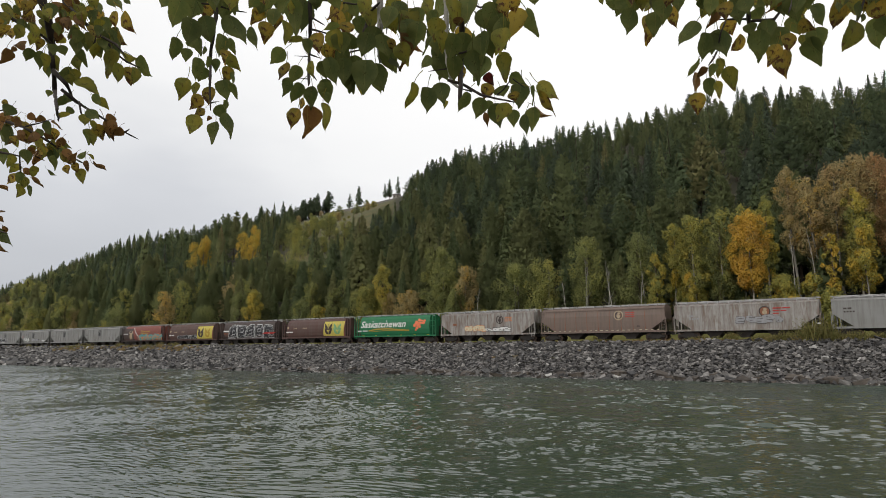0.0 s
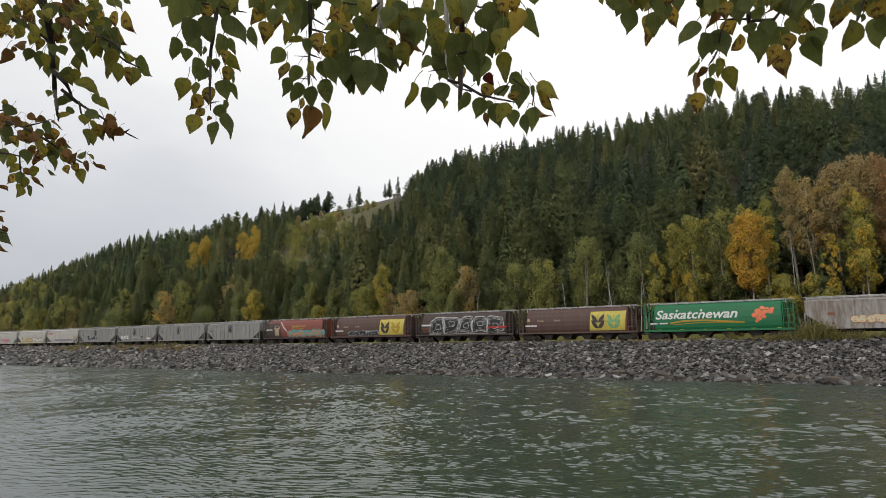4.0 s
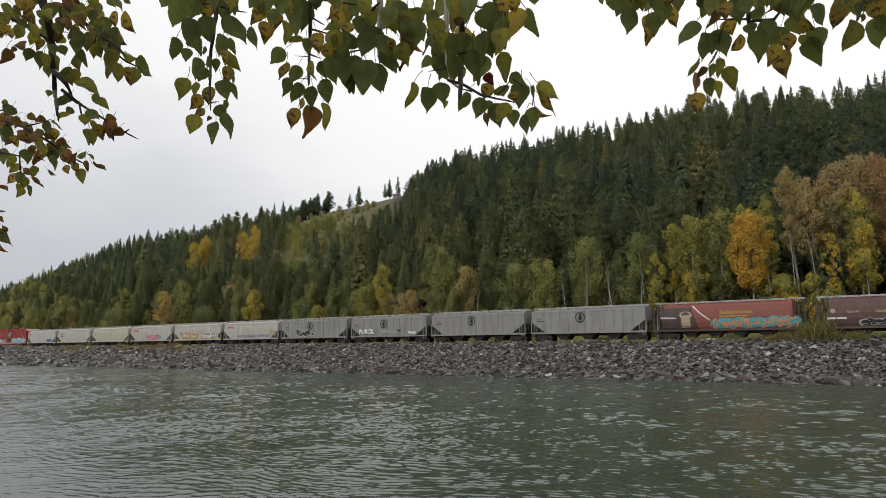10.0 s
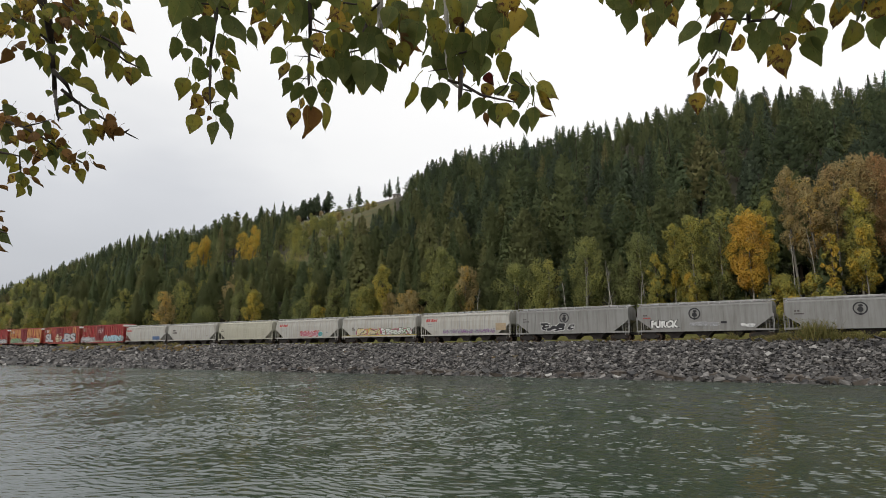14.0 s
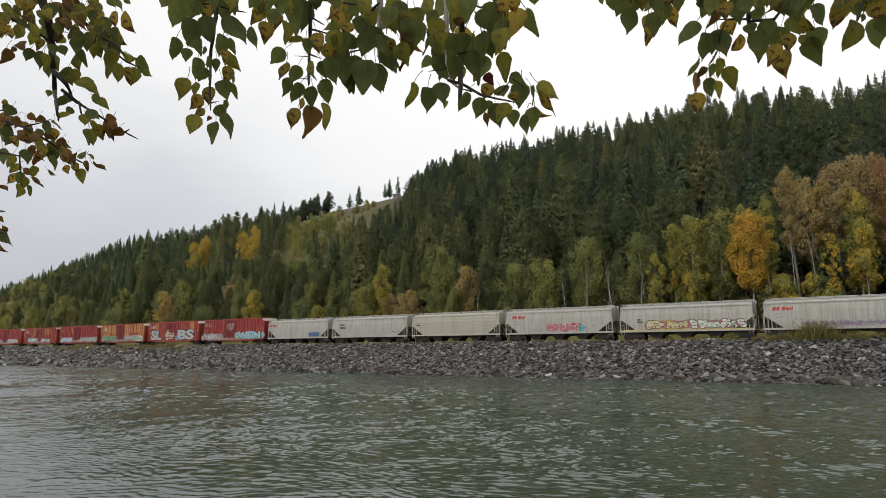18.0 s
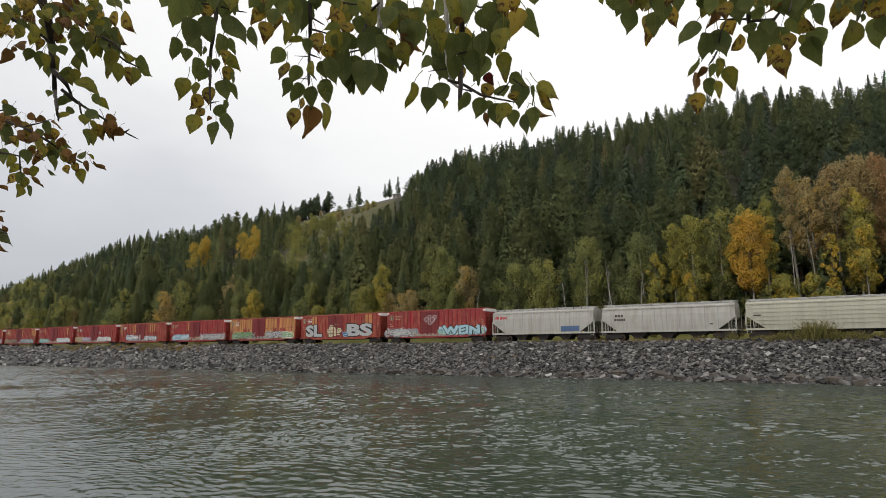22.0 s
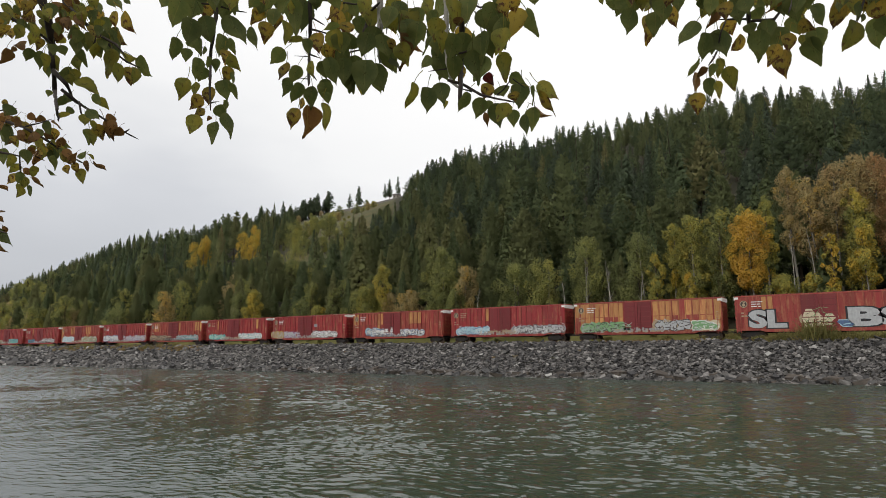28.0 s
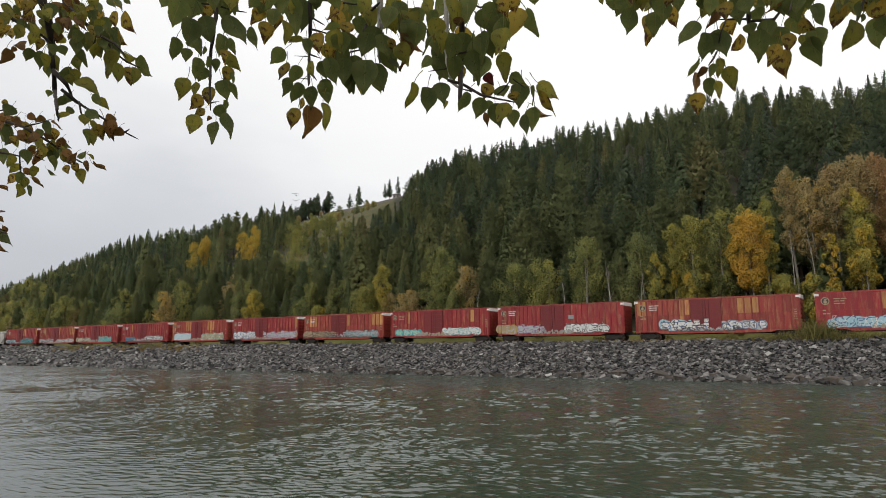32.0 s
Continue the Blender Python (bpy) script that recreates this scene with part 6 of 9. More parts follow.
leaf(bough, -1.632, 0.669, 3.963, -1.619, 0.675, 3.930, 49, 1.00, 1)
leaf(bough, -1.739, 0.635, 4.041, -1.721, 0.642, 4.011, -32, 1.00, 3)
leaf(bough, -1.565, 0.655, 3.930, -1.589, 0.668, 3.902, 69, 1.00, 1)
leaf(bough, -1.801, 0.720, 3.986, -1.806, 0.742, 3.973, 8, 1.02, 3)
leaf(bough, -1.577, 0.669, 3.930, -1.588, 0.653, 3.906, 34, 1.00, 2)
leaf(bough, -1.747, 0.773, 4.001, -1.760, 0.791, 3.972, -30, 1.00, 1)
leaf(bough, -1.844, 0.696, 4.069, -1.875, 0.693, 4.054, -41, 1.00, 3)
leaf(bough, -1.770, 0.649, 4.040, -1.746, 0.662, 4.016, 46, 1.00, 1)
leaf(bough, -1.674, 0.605, 4.046, -1.671, 0.619, 4.039, -8, 1.10, 2)
leaf(bough, -1.663, 0.623, 4.036, -1.668, 0.611, 4.009, 4, 1.43, 0)
leaf(bough, -1.802, 0.684, 4.059, -1.806, 0.691, 4.041, 3, 1.33, 1)
leaf(bough, -1.778, 0.665, 4.027, -1.812, 0.675, 3.980, 49, 1.00, 0)
leaf(bough, -1.841, 0.673, 4.038, -1.828, 0.676, 3.988, 54, 1.00, 0)
leaf(bough, -1.736, 0.685, 4.049, -1.731, 0.707, 4.040, 9, 1.06, 3)
leaf(bough, -1.823, 0.749, 4.087, -1.850, 0.757, 4.065, -32, 1.00, 3)
leaf(bough, -1.660, 0.693, 4.017, -1.649, 0.704, 3.983, 41, 1.00, 0)
leaf(bough, -1.787, 0.771, 4.049, -1.803, 0.781, 4.016, 28, 1.00, 2)
leaf(bough, -1.723, 0.744, 4.049, -1.705, 0.752, 4.019, -74, 1.00, 3)
leaf(bough, -1.755, 0.698, 4.017, -1.781, 0.705, 3.984, 31, 1.00, 2)
leaf(bough, -1.594, 0.649, 3.967, -1.603, 0.643, 3.933, 38, 1.00, 3)
leaf(bough, -1.704, 0.734, 3.980, -1.698, 0.734, 3.923, -41, 1.00, 0)
leaf(bough, -1.737, 0.772, 4.004, -1.720, 0.791, 3.986, 58, 1.00, 0)
leaf(bough, -1.633, 0.721, 3.951, -1.640, 0.744, 3.920, -53, 1.00, 0)
leaf(bough, -1.596, 0.724, 3.946, -1.596, 0.733, 3.910, -40, 1.00, 3)
leaf(bough, -1.651, 0.793, 3.960, -1.681, 0.782, 3.955, 48, 1.00, 0)
leaf(bough, -1.698, 0.820, 3.975, -1.681, 0.829, 3.957, -63, 1.00, 1)
leaf(bough, -1.646, 0.743, 3.917, -1.634, 0.746, 3.894, 24, 1.00, 2)
leaf(bough, -1.574, 0.743, 3.896, -1.564, 0.749, 3.859, 37, 1.00, 1)
leaf(bough, -1.576, 0.730, 3.909, -1.571, 0.740, 3.883, 35, 1.00, 2)
leaf(bough, -1.564, 0.753, 3.918, -1.562, 0.767, 3.894, -53, 1.00, 3)
leaf(bough, -1.633, 0.804, 3.932, -1.605, 0.820, 3.907, -77, 1.00, 3)
leaf(bough, -1.821, 0.738, 4.000, -1.837, 0.743, 3.979, -32, 1.00, 1)
leaf(bough, -1.710, 0.678, 3.953, -1.700, 0.684, 3.915, -27, 1.00, 0)
leaf(bough, -1.874, 0.690, 3.988, -1.868, 0.692, 3.945, 29, 1.00, 0)
leaf(bough, -1.609, 0.613, 3.905, -1.615, 0.609, 3.873, -37, 1.00, 1)
leaf(bough, -1.873, 0.729, 3.956, -1.903, 0.721, 3.934, -39, 1.00, 1)
leaf(bough, -1.694, 0.694, 3.912, -1.710, 0.699, 3.884, -36, 1.00, 1)
leaf(bough, -1.795, 0.710, 3.925, -1.782, 0.723, 3.908, 27, 1.00, 3)
leaf(bough, -1.827, 0.713, 3.914, -1.848, 0.694, 3.890, 40, 1.00, 2)
leaf(bough, -1.698, 0.667, 3.892, -1.709, 0.667, 3.863, -32, 1.00, 0)
leaf(bough, -1.852, 0.741, 3.920, -1.850, 0.736, 3.884, -23, 1.00, 1)
leaf(bough, -1.662, 0.658, 3.851, -1.691, 0.664, 3.827, 39, 1.00, 1)
leaf(bough, -1.696, 0.686, 3.862, -1.697, 0.693, 3.833, 61, 1.00, 0)
leaf(bough, -1.581, 0.644, 3.853, -1.586, 0.669, 3.832, -87, 1.00, 3)
leaf(bough, -1.621, 0.694, 3.890, -1.623, 0.716, 3.879, -66, 1.00, 0)
leaf(bough, -1.803, 0.672, 3.812, -1.785, 0.677, 3.803, -42, 1.00, 3)
leaf(bough, -1.835, 0.683, 3.771, -1.829, 0.715, 3.726, -56, 1.00, 0)
leaf(bough, -1.779, 0.667, 3.729, -1.764, 0.674, 3.700, 67, 1.00, 3)
leaf(bough, -1.811, 0.663, 3.875, -1.786, 0.675, 3.852, -69, 1.00, 3)
leaf(bough, -1.836, 0.694, 3.779, -1.854, 0.709, 3.763, 60, 1.00, 3)
leaf(bough, -1.776, 0.657, 3.788, -1.783, 0.672, 3.777, -49, 1.00, 3)
leaf(bough, -1.739, 0.724, 4.021, -1.750, 0.713, 3.997, 18, 1.00, 0)
leaf(bough, -1.610, 0.617, 3.962, -1.592, 0.622, 3.934, 47, 1.00, 3)
leaf(bough, -1.855, 0.700, 4.022, -1.861, 0.720, 3.995, -30, 1.00, 1)
leaf(bough, -1.597, 0.656, 3.930, -1.601, 0.676, 3.914, 56, 1.00, 3)
leaf(bough, -1.553, 0.724, 3.926, -1.579, 0.730, 3.904, -64, 1.00, 3)

bough = bough_at((-1.577, 1.100, 4.572))
stick(bough, [(-1.565, 1.091, 4.563), (-1.561, 1.087, 4.452), (-1.565, 1.083, 4.380), (-1.590, 1.096, 4.322), (-1.539, 1.063, 4.210), (-1.531, 1.064, 4.132)], 0.0076, 0.0024)
stick(bough, [(-1.596, 1.112, 4.493), (-1.581, 1.154, 4.492), (-1.567, 1.199, 4.500)], 0.0037, 0.0020)
stick(bough, [(-1.601, 1.114, 4.499), (-1.674, 1.080, 4.511)], 0.0034, 0.0017)
stick(bough, [(-1.619, 1.126, 4.195), (-1.595, 1.137, 4.197)], 0.0022, 0.0013)
leaf(bough, -1.555, 1.066, 4.504, -1.555, 1.087, 4.439, -35, 1.00, 0)
leaf(bough, -1.668, 1.105, 4.583, -1.648, 1.120, 4.521, 7, 1.07, 0)
leaf(bough, -1.767, 1.074, 4.624, -1.760, 1.079, 4.558, -50, 1.00, 1)
leaf(bough, -1.523, 1.050, 4.502, -1.522, 1.064, 4.439, 31, 1.00, 0)
leaf(bough, -1.607, 1.149, 4.558, -1.626, 1.147, 4.482, 44, 1.00, 0)
leaf(bough, -1.640, 1.144, 4.585, -1.642, 1.171, 4.519, -46, 1.00, 0)
leaf(bough, -1.715, 1.067, 4.596, -1.717, 1.094, 4.529, -33, 1.00, 0)
leaf(bough, -1.572, 1.131, 4.530, -1.612, 1.127, 4.467, -46, 1.00, 0)
leaf(bough, -1.536, 1.106, 4.509, -1.532, 1.141, 4.465, 22, 1.00, 0)
leaf(bough, -1.622, 1.113, 4.580, -1.618, 1.126, 4.509, 28, 1.00, 0)
leaf(bough, -1.638, 1.082, 4.543, -1.666, 1.082, 4.473, -21, 1.00, 0)
leaf(bough, -1.560, 1.134, 4.537, -1.557, 1.146, 4.464, 41, 1.00, 0)
leaf(bough, -1.659, 1.183, 4.609, -1.684, 1.199, 4.554, -5, 1.17, 2)
leaf(bough, -1.455, 1.057, 4.473, -1.455, 1.060, 4.407, -23, 1.00, 1)
leaf(bough, -1.569, 0.976, 4.445, -1.590, 0.964, 4.355, -29, 1.00, 0)
leaf(bough, -1.598, 1.039, 4.477, -1.604, 1.028, 4.414, -8, 1.22, 0)
leaf(bough, -1.545, 0.999, 4.385, -1.561, 0.998, 4.307, -21, 1.00, 0)
leaf(bough, -1.690, 1.088, 4.408, -1.668, 1.108, 4.370, 6, 1.11, 0)
leaf(bough, -1.620, 1.002, 4.351, -1.640, 1.001, 4.285, -45, 1.00, 0)
leaf(bough, -1.669, 1.070, 4.359, -1.675, 1.070, 4.316, 2, 1.02, 0)
leaf(bough, -1.591, 1.051, 4.360, -1.584, 1.058, 4.306, 51, 1.00, 0)
leaf(bough, -1.562, 1.058, 4.329, -1.579, 1.060, 4.309, 52, 1.00, 0)
leaf(bough, -1.559, 1.043, 4.417, -1.556, 1.069, 4.340, 30, 1.00, 0)
leaf(bough, -1.713, 1.154, 4.569, -1.720, 1.165, 4.503, 2, 1.19, 2)
leaf(bough, -1.653, 1.184, 4.563, -1.684, 1.197, 4.506, 1, 1.06, 0)
leaf(bough, -1.574, 1.140, 4.467, -1.538, 1.177, 4.370, -44, 1.00, 0)
leaf(bough, -1.600, 1.156, 4.458, -1.609, 1.154, 4.423, -48, 1.00, 2)
leaf(bough, -1.563, 1.216, 4.458, -1.569, 1.241, 4.389, -58, 1.00, 0)
leaf(bough, -1.518, 1.083, 4.363, -1.529, 1.076, 4.294, -38, 1.00, 0)
leaf(bough, -1.531, 1.113, 4.369, -1.529, 1.135, 4.324, 46, 1.00, 0)
leaf(bough, -1.520, 1.093, 4.323, -1.516, 1.097, 4.275, -27, 1.00, 2)
leaf(bough, -1.474, 1.074, 4.287, -1.460, 1.102, 4.242, 40, 1.00, 1)
leaf(bough, -1.523, 1.045, 4.284, -1.533, 1.046, 4.250, -50, 1.00, 0)
leaf(bough, -1.513, 1.063, 4.282, -1.525, 1.071, 4.245, 34, 1.00, 0)
leaf(bough, -1.700, 1.127, 4.360, -1.722, 1.134, 4.294, -42, 1.00, 0)
leaf(bough, -1.563, 1.059, 4.268, -1.598, 1.063, 4.232, 3, 1.11, 0)
leaf(bough, -1.640, 1.193, 4.341, -1.659, 1.204, 4.285, -35, 1.00, 2)
leaf(bough, -1.485, 1.100, 4.247, -1.482, 1.100, 4.206, -66, 1.00, 0)
leaf(bough, -1.587, 1.023, 4.227, -1.617, 1.015, 4.166, 32, 1.00, 1)
leaf(bough, -1.704, 1.126, 4.280, -1.703, 1.125, 4.232, 48, 1.00, 1)
leaf(bough, -1.563, 1.079, 4.215, -1.568, 1.084, 4.160, 25, 1.00, 2)
leaf(bough, -1.651, 1.183, 4.294, -1.638, 1.195, 4.229, 6, 1.02, 0)
leaf(bough, -1.582, 1.158, 4.256, -1.573, 1.189, 4.216, 54, 1.00, 0)
leaf(bough, -1.583, 1.068, 4.189, -1.624, 1.060, 4.153, 20, 1.00, 2)
leaf(bough, -1.652, 1.127, 4.183, -1.678, 1.108, 4.159, 34, 1.00, 2)
leaf(bough, -1.573, 1.047, 4.124, -1.583, 1.038, 4.064, 11, 1.00, 1)
leaf(bough, -1.651, 1.150, 4.165, -1.668, 1.148, 4.156, -21, 1.00, 3)
leaf(bough, -1.696, 1.200, 4.173, -1.704, 1.191, 4.099, 55, 1.00, 0)
leaf(bough, -1.722, 1.219, 4.239, -1.715, 1.251, 4.200, 4, 1.12, 0)
leaf(bough, -1.641, 1.196, 4.191, -1.633, 1.219, 4.111, -56, 1.00, 0)
leaf(bough, -1.654, 1.199, 4.236, -1.656, 1.206, 4.201, -50, 1.00, 0)
leaf(bough, -1.559, 1.018, 4.386, -1.552, 1.029, 4.337, 1, 1.26, 0)
leaf(bough, -1.686, 1.005, 4.499, -1.693, 0.992, 4.461, 7, 1.08, 0)

bough = bough_at((-1.424, 1.319, 4.628))
stick(bough, [(-1.406, 1.303, 4.613), (-1.424, 1.330, 4.480), (-1.469, 1.371, 4.395), (-1.379, 1.288, 4.246)], 0.0070, 0.0032)
stick(bough, [(-1.456, 1.360, 4.480), (-1.409, 1.367, 4.459), (-1.394, 1.384, 4.454)], 0.0033, 0.0018)
stick(bough, [(-1.465, 1.367, 4.400), (-1.450, 1.405, 4.396)], 0.0033, 0.0018)
stick(bough, [(-1.442, 1.347, 4.334), (-1.437, 1.377, 4.307)], 0.0032, 0.0018)
stick(bough, [(-1.456, 1.359, 4.311), (-1.469, 1.328, 4.306)], 0.0021, 0.0012)
stick(bough, [(-1.439, 1.343, 4.376), (-1.460, 1.300, 4.367)], 0.0021, 0.0014)
stick(bough, [(-1.437, 1.341, 4.508), (-1.388, 1.358, 4.471)], 0.0032, 0.0018)
leaf(bough, -1.399, 1.337, 4.570, -1.436, 1.334, 4.515, -43, 1.00, 0)
leaf(bough, -1.325, 1.310, 4.580, -1.356, 1.300, 4.508, -46, 1.00, 0)
leaf(bough, -1.396, 1.215, 4.518, -1.417, 1.196, 4.446, 54, 1.00, 0)
leaf(bough, -1.389, 1.310, 4.577, -1.402, 1.333, 4.515, -3, 1.07, 0)
leaf(bough, -1.503, 1.339, 4.656, -1.494, 1.352, 4.592, -1, 1.07, 0)
leaf(bough, -1.288, 1.286, 4.519, -1.286, 1.317, 4.471, -1, 1.10, 0)
leaf(bough, -1.484, 1.307, 4.616, -1.521, 1.311, 4.555, -34, 1.00, 2)
leaf(bough, -1.544, 1.376, 4.642, -1.532, 1.388, 4.573, -37, 1.00, 2)
leaf(bough, -1.532, 1.239, 4.608, -1.572, 1.239, 4.556, -23, 1.00, 0)
leaf(bough, -1.502, 1.351, 4.646, -1.531, 1.341, 4.588, -50, 1.00, 2)
leaf(bough, -1.603, 1.254, 4.632, -1.578, 1.276, 4.562, 40, 1.00, 2)
leaf(bough, -1.461, 1.258, 4.559, -1.443, 1.268, 4.484, -49, 1.00, 1)
leaf(bough, -1.423, 1.185, 4.528, -1.440, 1.171, 4.450, -49, 1.00, 0)
leaf(bough, -1.630, 1.331, 4.650, -1.647, 1.325, 4.562, 42, 1.00, 1)
leaf(bough, -1.623, 1.314, 4.624, -1.644, 1.306, 4.567, 7, 1.29, 0)
leaf(bough, -1.645, 1.314, 4.595, -1.683, 1.309, 4.538, -29, 1.00, 2)
leaf(bough, -1.488, 1.208, 4.450, -1.498, 1.220, 4.383, -24, 1.00, 2)
leaf(bough, -1.560, 1.303, 4.558, -1.569, 1.298, 4.491, 22, 1.00, 0)
leaf(bough, -1.562, 1.317, 4.552, -1.582, 1.320, 4.498, 30, 1.00, 2)
leaf(bough, -1.564, 1.335, 4.614, -1.572, 1.345, 4.556, -5, 1.30, 0)
leaf(bough, -1.578, 1.362, 4.445, -1.620, 1.338, 4.396, -14, 1.00, 0)
leaf(bough, -1.553, 1.352, 4.391, -1.571, 1.338, 4.325, 55, 1.00, 2)
leaf(bough, -1.503, 1.356, 4.368, -1.537, 1.360, 4.313, -25, 1.00, 0)
leaf(bough, -1.578, 1.396, 4.357, -1.601, 1.386, 4.292, -45, 1.00, 0)
leaf(bough, -1.401, 1.277, 4.256, -1.443, 1.275, 4.203, -37, 1.00, 0)
leaf(bough, -1.524, 1.441, 4.332, -1.542, 1.458, 4.256, 42, 1.00, 0)
leaf(bough, -1.508, 1.469, 4.361, -1.498, 1.502, 4.306, -33, 1.00, 0)
leaf(bough, -1.416, 1.393, 4.270, -1.405, 1.396, 4.226, -32, 1.00, 0)
leaf(bough, -1.520, 1.399, 4.276, -1.550, 1.409, 4.241, 60, 1.00, 2)
leaf(bough, -1.505, 1.363, 4.226, -1.538, 1.358, 4.162, 36, 1.00, 2)
leaf(bough, -1.552, 1.449, 4.274, -1.559, 1.468, 4.168, -40, 1.00, 3)
leaf(bough, -1.390, 1.360, 4.218, -1.391, 1.384, 4.131, -65, 1.00, 1)
leaf(bough, -1.372, 1.267, 4.386, -1.376, 1.279, 4.338, -28, 1.00, 0)
leaf(bough, -1.440, 1.315, 4.427, -1.493, 1.301, 4.422, -54, 1.00, 1)
leaf(bough, -1.415, 1.226, 4.436, -1.423, 1.228, 4.362, -54, 1.00, 1)
leaf(bough, -1.459, 1.273, 4.541, -1.452, 1.312, 4.432, 50, 1.00, 0)
leaf(bough, -1.452, 1.324, 4.562, -1.460, 1.331, 4.457, -35, 1.00, 0)
leaf(bough, -1.547, 1.371, 4.565, -1.542, 1.389, 4.497, 31, 1.00, 1)
leaf(bough, -1.365, 1.301, 4.416, -1.364, 1.316, 4.351, 22, 1.00, 2)
leaf(bough, -1.388, 1.302, 4.332, -1.387, 1.318, 4.278, 55, 1.00, 1)
leaf(bough, -1.306, 1.339, 4.437, -1.346, 1.300, 4.421, -60, 1.00, 0)
leaf(bough, -1.326, 1.305, 4.326, -1.318, 1.349, 4.252, -42, 1.00, 0)
leaf(bough, -1.409, 1.370, 4.364, -1.420, 1.392, 4.329, 4, 1.11, 0)
leaf(bough, -1.305, 1.338, 4.515, -1.339, 1.314, 4.458, 58, 1.00, 2)
leaf(bough, -1.355, 1.415, 4.560, -1.376, 1.412, 4.518, 48, 1.00, 1)
leaf(bough, -1.545, 1.218, 4.553, -1.574, 1.210, 4.521, 6, 1.16, 0)
leaf(bough, -1.437, 1.408, 4.444, -1.428, 1.439, 4.387, 10, 1.00, 2)

bough = bough_at((-1.301, 1.517, 4.683))
stick(bough, [(-1.294, 1.508, 4.676), (-1.317, 1.540, 4.538), (-1.328, 1.549, 4.465), (-1.338, 1.567, 4.411)], 0.0112, 0.0074, "pale_bark")
stick(bough, [(-1.377, 1.525, 4.440), (-1.361, 1.512, 4.510), (-1.359, 1.540, 4.592), (-1.271, 1.483, 4.568)], 0.0064, 0.0038)
stick(bough, [(-1.435, 1.394, 4.589), (-1.351, 1.453, 4.574), (-1.310, 1.480, 4.583)], 0.0037, 0.0022)
stick(bough, [(-1.407, 1.496, 4.442), (-1.390, 1.540, 4.463), (-1.395, 1.552, 4.441)], 0.0034, 0.0022)
stick(bough, [(-1.289, 1.544, 4.552), (-1.312, 1.567, 4.508)], 0.0034, 0.0019)
leaf(bough, -1.358, 1.392, 4.529, -1.370, 1.384, 4.449, -31, 1.00, 2)
leaf(bough, -1.221, 1.541, 4.518, -1.193, 1.560, 4.429, -21, 1.00, 0)
leaf(bough, -1.215, 1.462, 4.504, -1.216, 1.496, 4.447, 18, 1.00, 1)
leaf(bough, -1.363, 1.522, 4.603, -1.345, 1.535, 4.513, -28, 1.00, 1)
leaf(bough, -1.166, 1.552, 4.501, -1.196, 1.569, 4.422, 16, 1.00, 0)
leaf(bough, -1.200, 1.464, 4.523, -1.230, 1.457, 4.449, 30, 1.00, 0)
leaf(bough, -1.243, 1.638, 4.560, -1.235, 1.674, 4.500, -6, 1.03, 0)
leaf(bough, -1.247, 1.538, 4.590, -1.230, 1.557, 4.515, -32, 1.00, 0)
leaf(bough, -1.201, 1.576, 4.571, -1.198, 1.604, 4.509, -5, 1.06, 0)
leaf(bough, -1.409, 1.537, 4.589, -1.400, 1.564, 4.512, -6, 1.00, 0)
leaf(bough, -1.388, 1.463, 4.622, -1.372, 1.491, 4.546, -12, 1.00, 0)
leaf(bough, -1.417, 1.477, 4.618, -1.427, 1.492, 4.528, -26, 1.00, 1)
leaf(bough, -1.346, 1.415, 4.496, -1.346, 1.406, 4.443, 1, 1.23, 2)
leaf(bough, -1.353, 1.385, 4.448, -1.350, 1.405, 4.382, -5, 1.21, 0)
leaf(bough, -1.331, 1.431, 4.451, -1.377, 1.427, 4.411, -6, 1.30, 0)
leaf(bough, -1.351, 1.442, 4.385, -1.376, 1.456, 4.276, 45, 1.00, 0)
leaf(bough, -1.440, 1.588, 4.455, -1.457, 1.618, 4.343, -35, 1.00, 1)
leaf(bough, -1.429, 1.635, 4.428, -1.408, 1.660, 4.352, -36, 1.00, 0)
leaf(bough, -1.377, 1.639, 4.509, -1.348, 1.661, 4.412, 28, 1.00, 0)
leaf(bough, -1.285, 1.447, 4.454, -1.310, 1.444, 4.376, 5, 1.00, 0)
leaf(bough, -1.310, 1.516, 4.510, -1.340, 1.509, 4.429, 0, 1.02, 0)
leaf(bough, -1.251, 1.517, 4.454, -1.253, 1.534, 4.407, -40, 1.00, 2)
leaf(bough, -1.218, 1.521, 4.465, -1.216, 1.567, 4.361, -60, 1.00, 3)
leaf(bough, -1.269, 1.569, 4.627, -1.294, 1.563, 4.537, -28, 1.00, 1)
leaf(bough, -1.223, 1.568, 4.571, -1.211, 1.578, 4.475, -17, 1.00, 1)
leaf(bough, -1.179, 1.619, 4.621, -1.176, 1.633, 4.544, 40, 1.00, 1)
leaf(bough, -1.244, 1.501, 4.538, -1.242, 1.529, 4.472, 8, 1.13, 0)
leaf(bough, -1.271, 1.493, 4.465, -1.250, 1.511, 4.380, -31, 1.00, 0)
leaf(bough, -1.294, 1.670, 4.556, -1.286, 1.701, 4.477, 60, 1.00, 3)
leaf(bough, -1.277, 1.430, 4.564, -1.296, 1.425, 4.501, 29, 1.00, 1)
leaf(bough, -1.436, 1.477, 4.457, -1.402, 1.505, 4.389, 34, 1.00, 0)
leaf(bough, -1.346, 1.398, 4.367, -1.356, 1.417, 4.286, 15, 1.00, 0)
leaf(bough, -1.351, 1.457, 4.400, -1.350, 1.474, 4.329, -20, 1.00, 0)
leaf(bough, -1.287, 1.438, 4.359, -1.295, 1.437, 4.247, 10, 1.00, 0)
leaf(bough, -1.279, 1.477, 4.361, -1.278, 1.511, 4.275, -25, 1.00, 0)
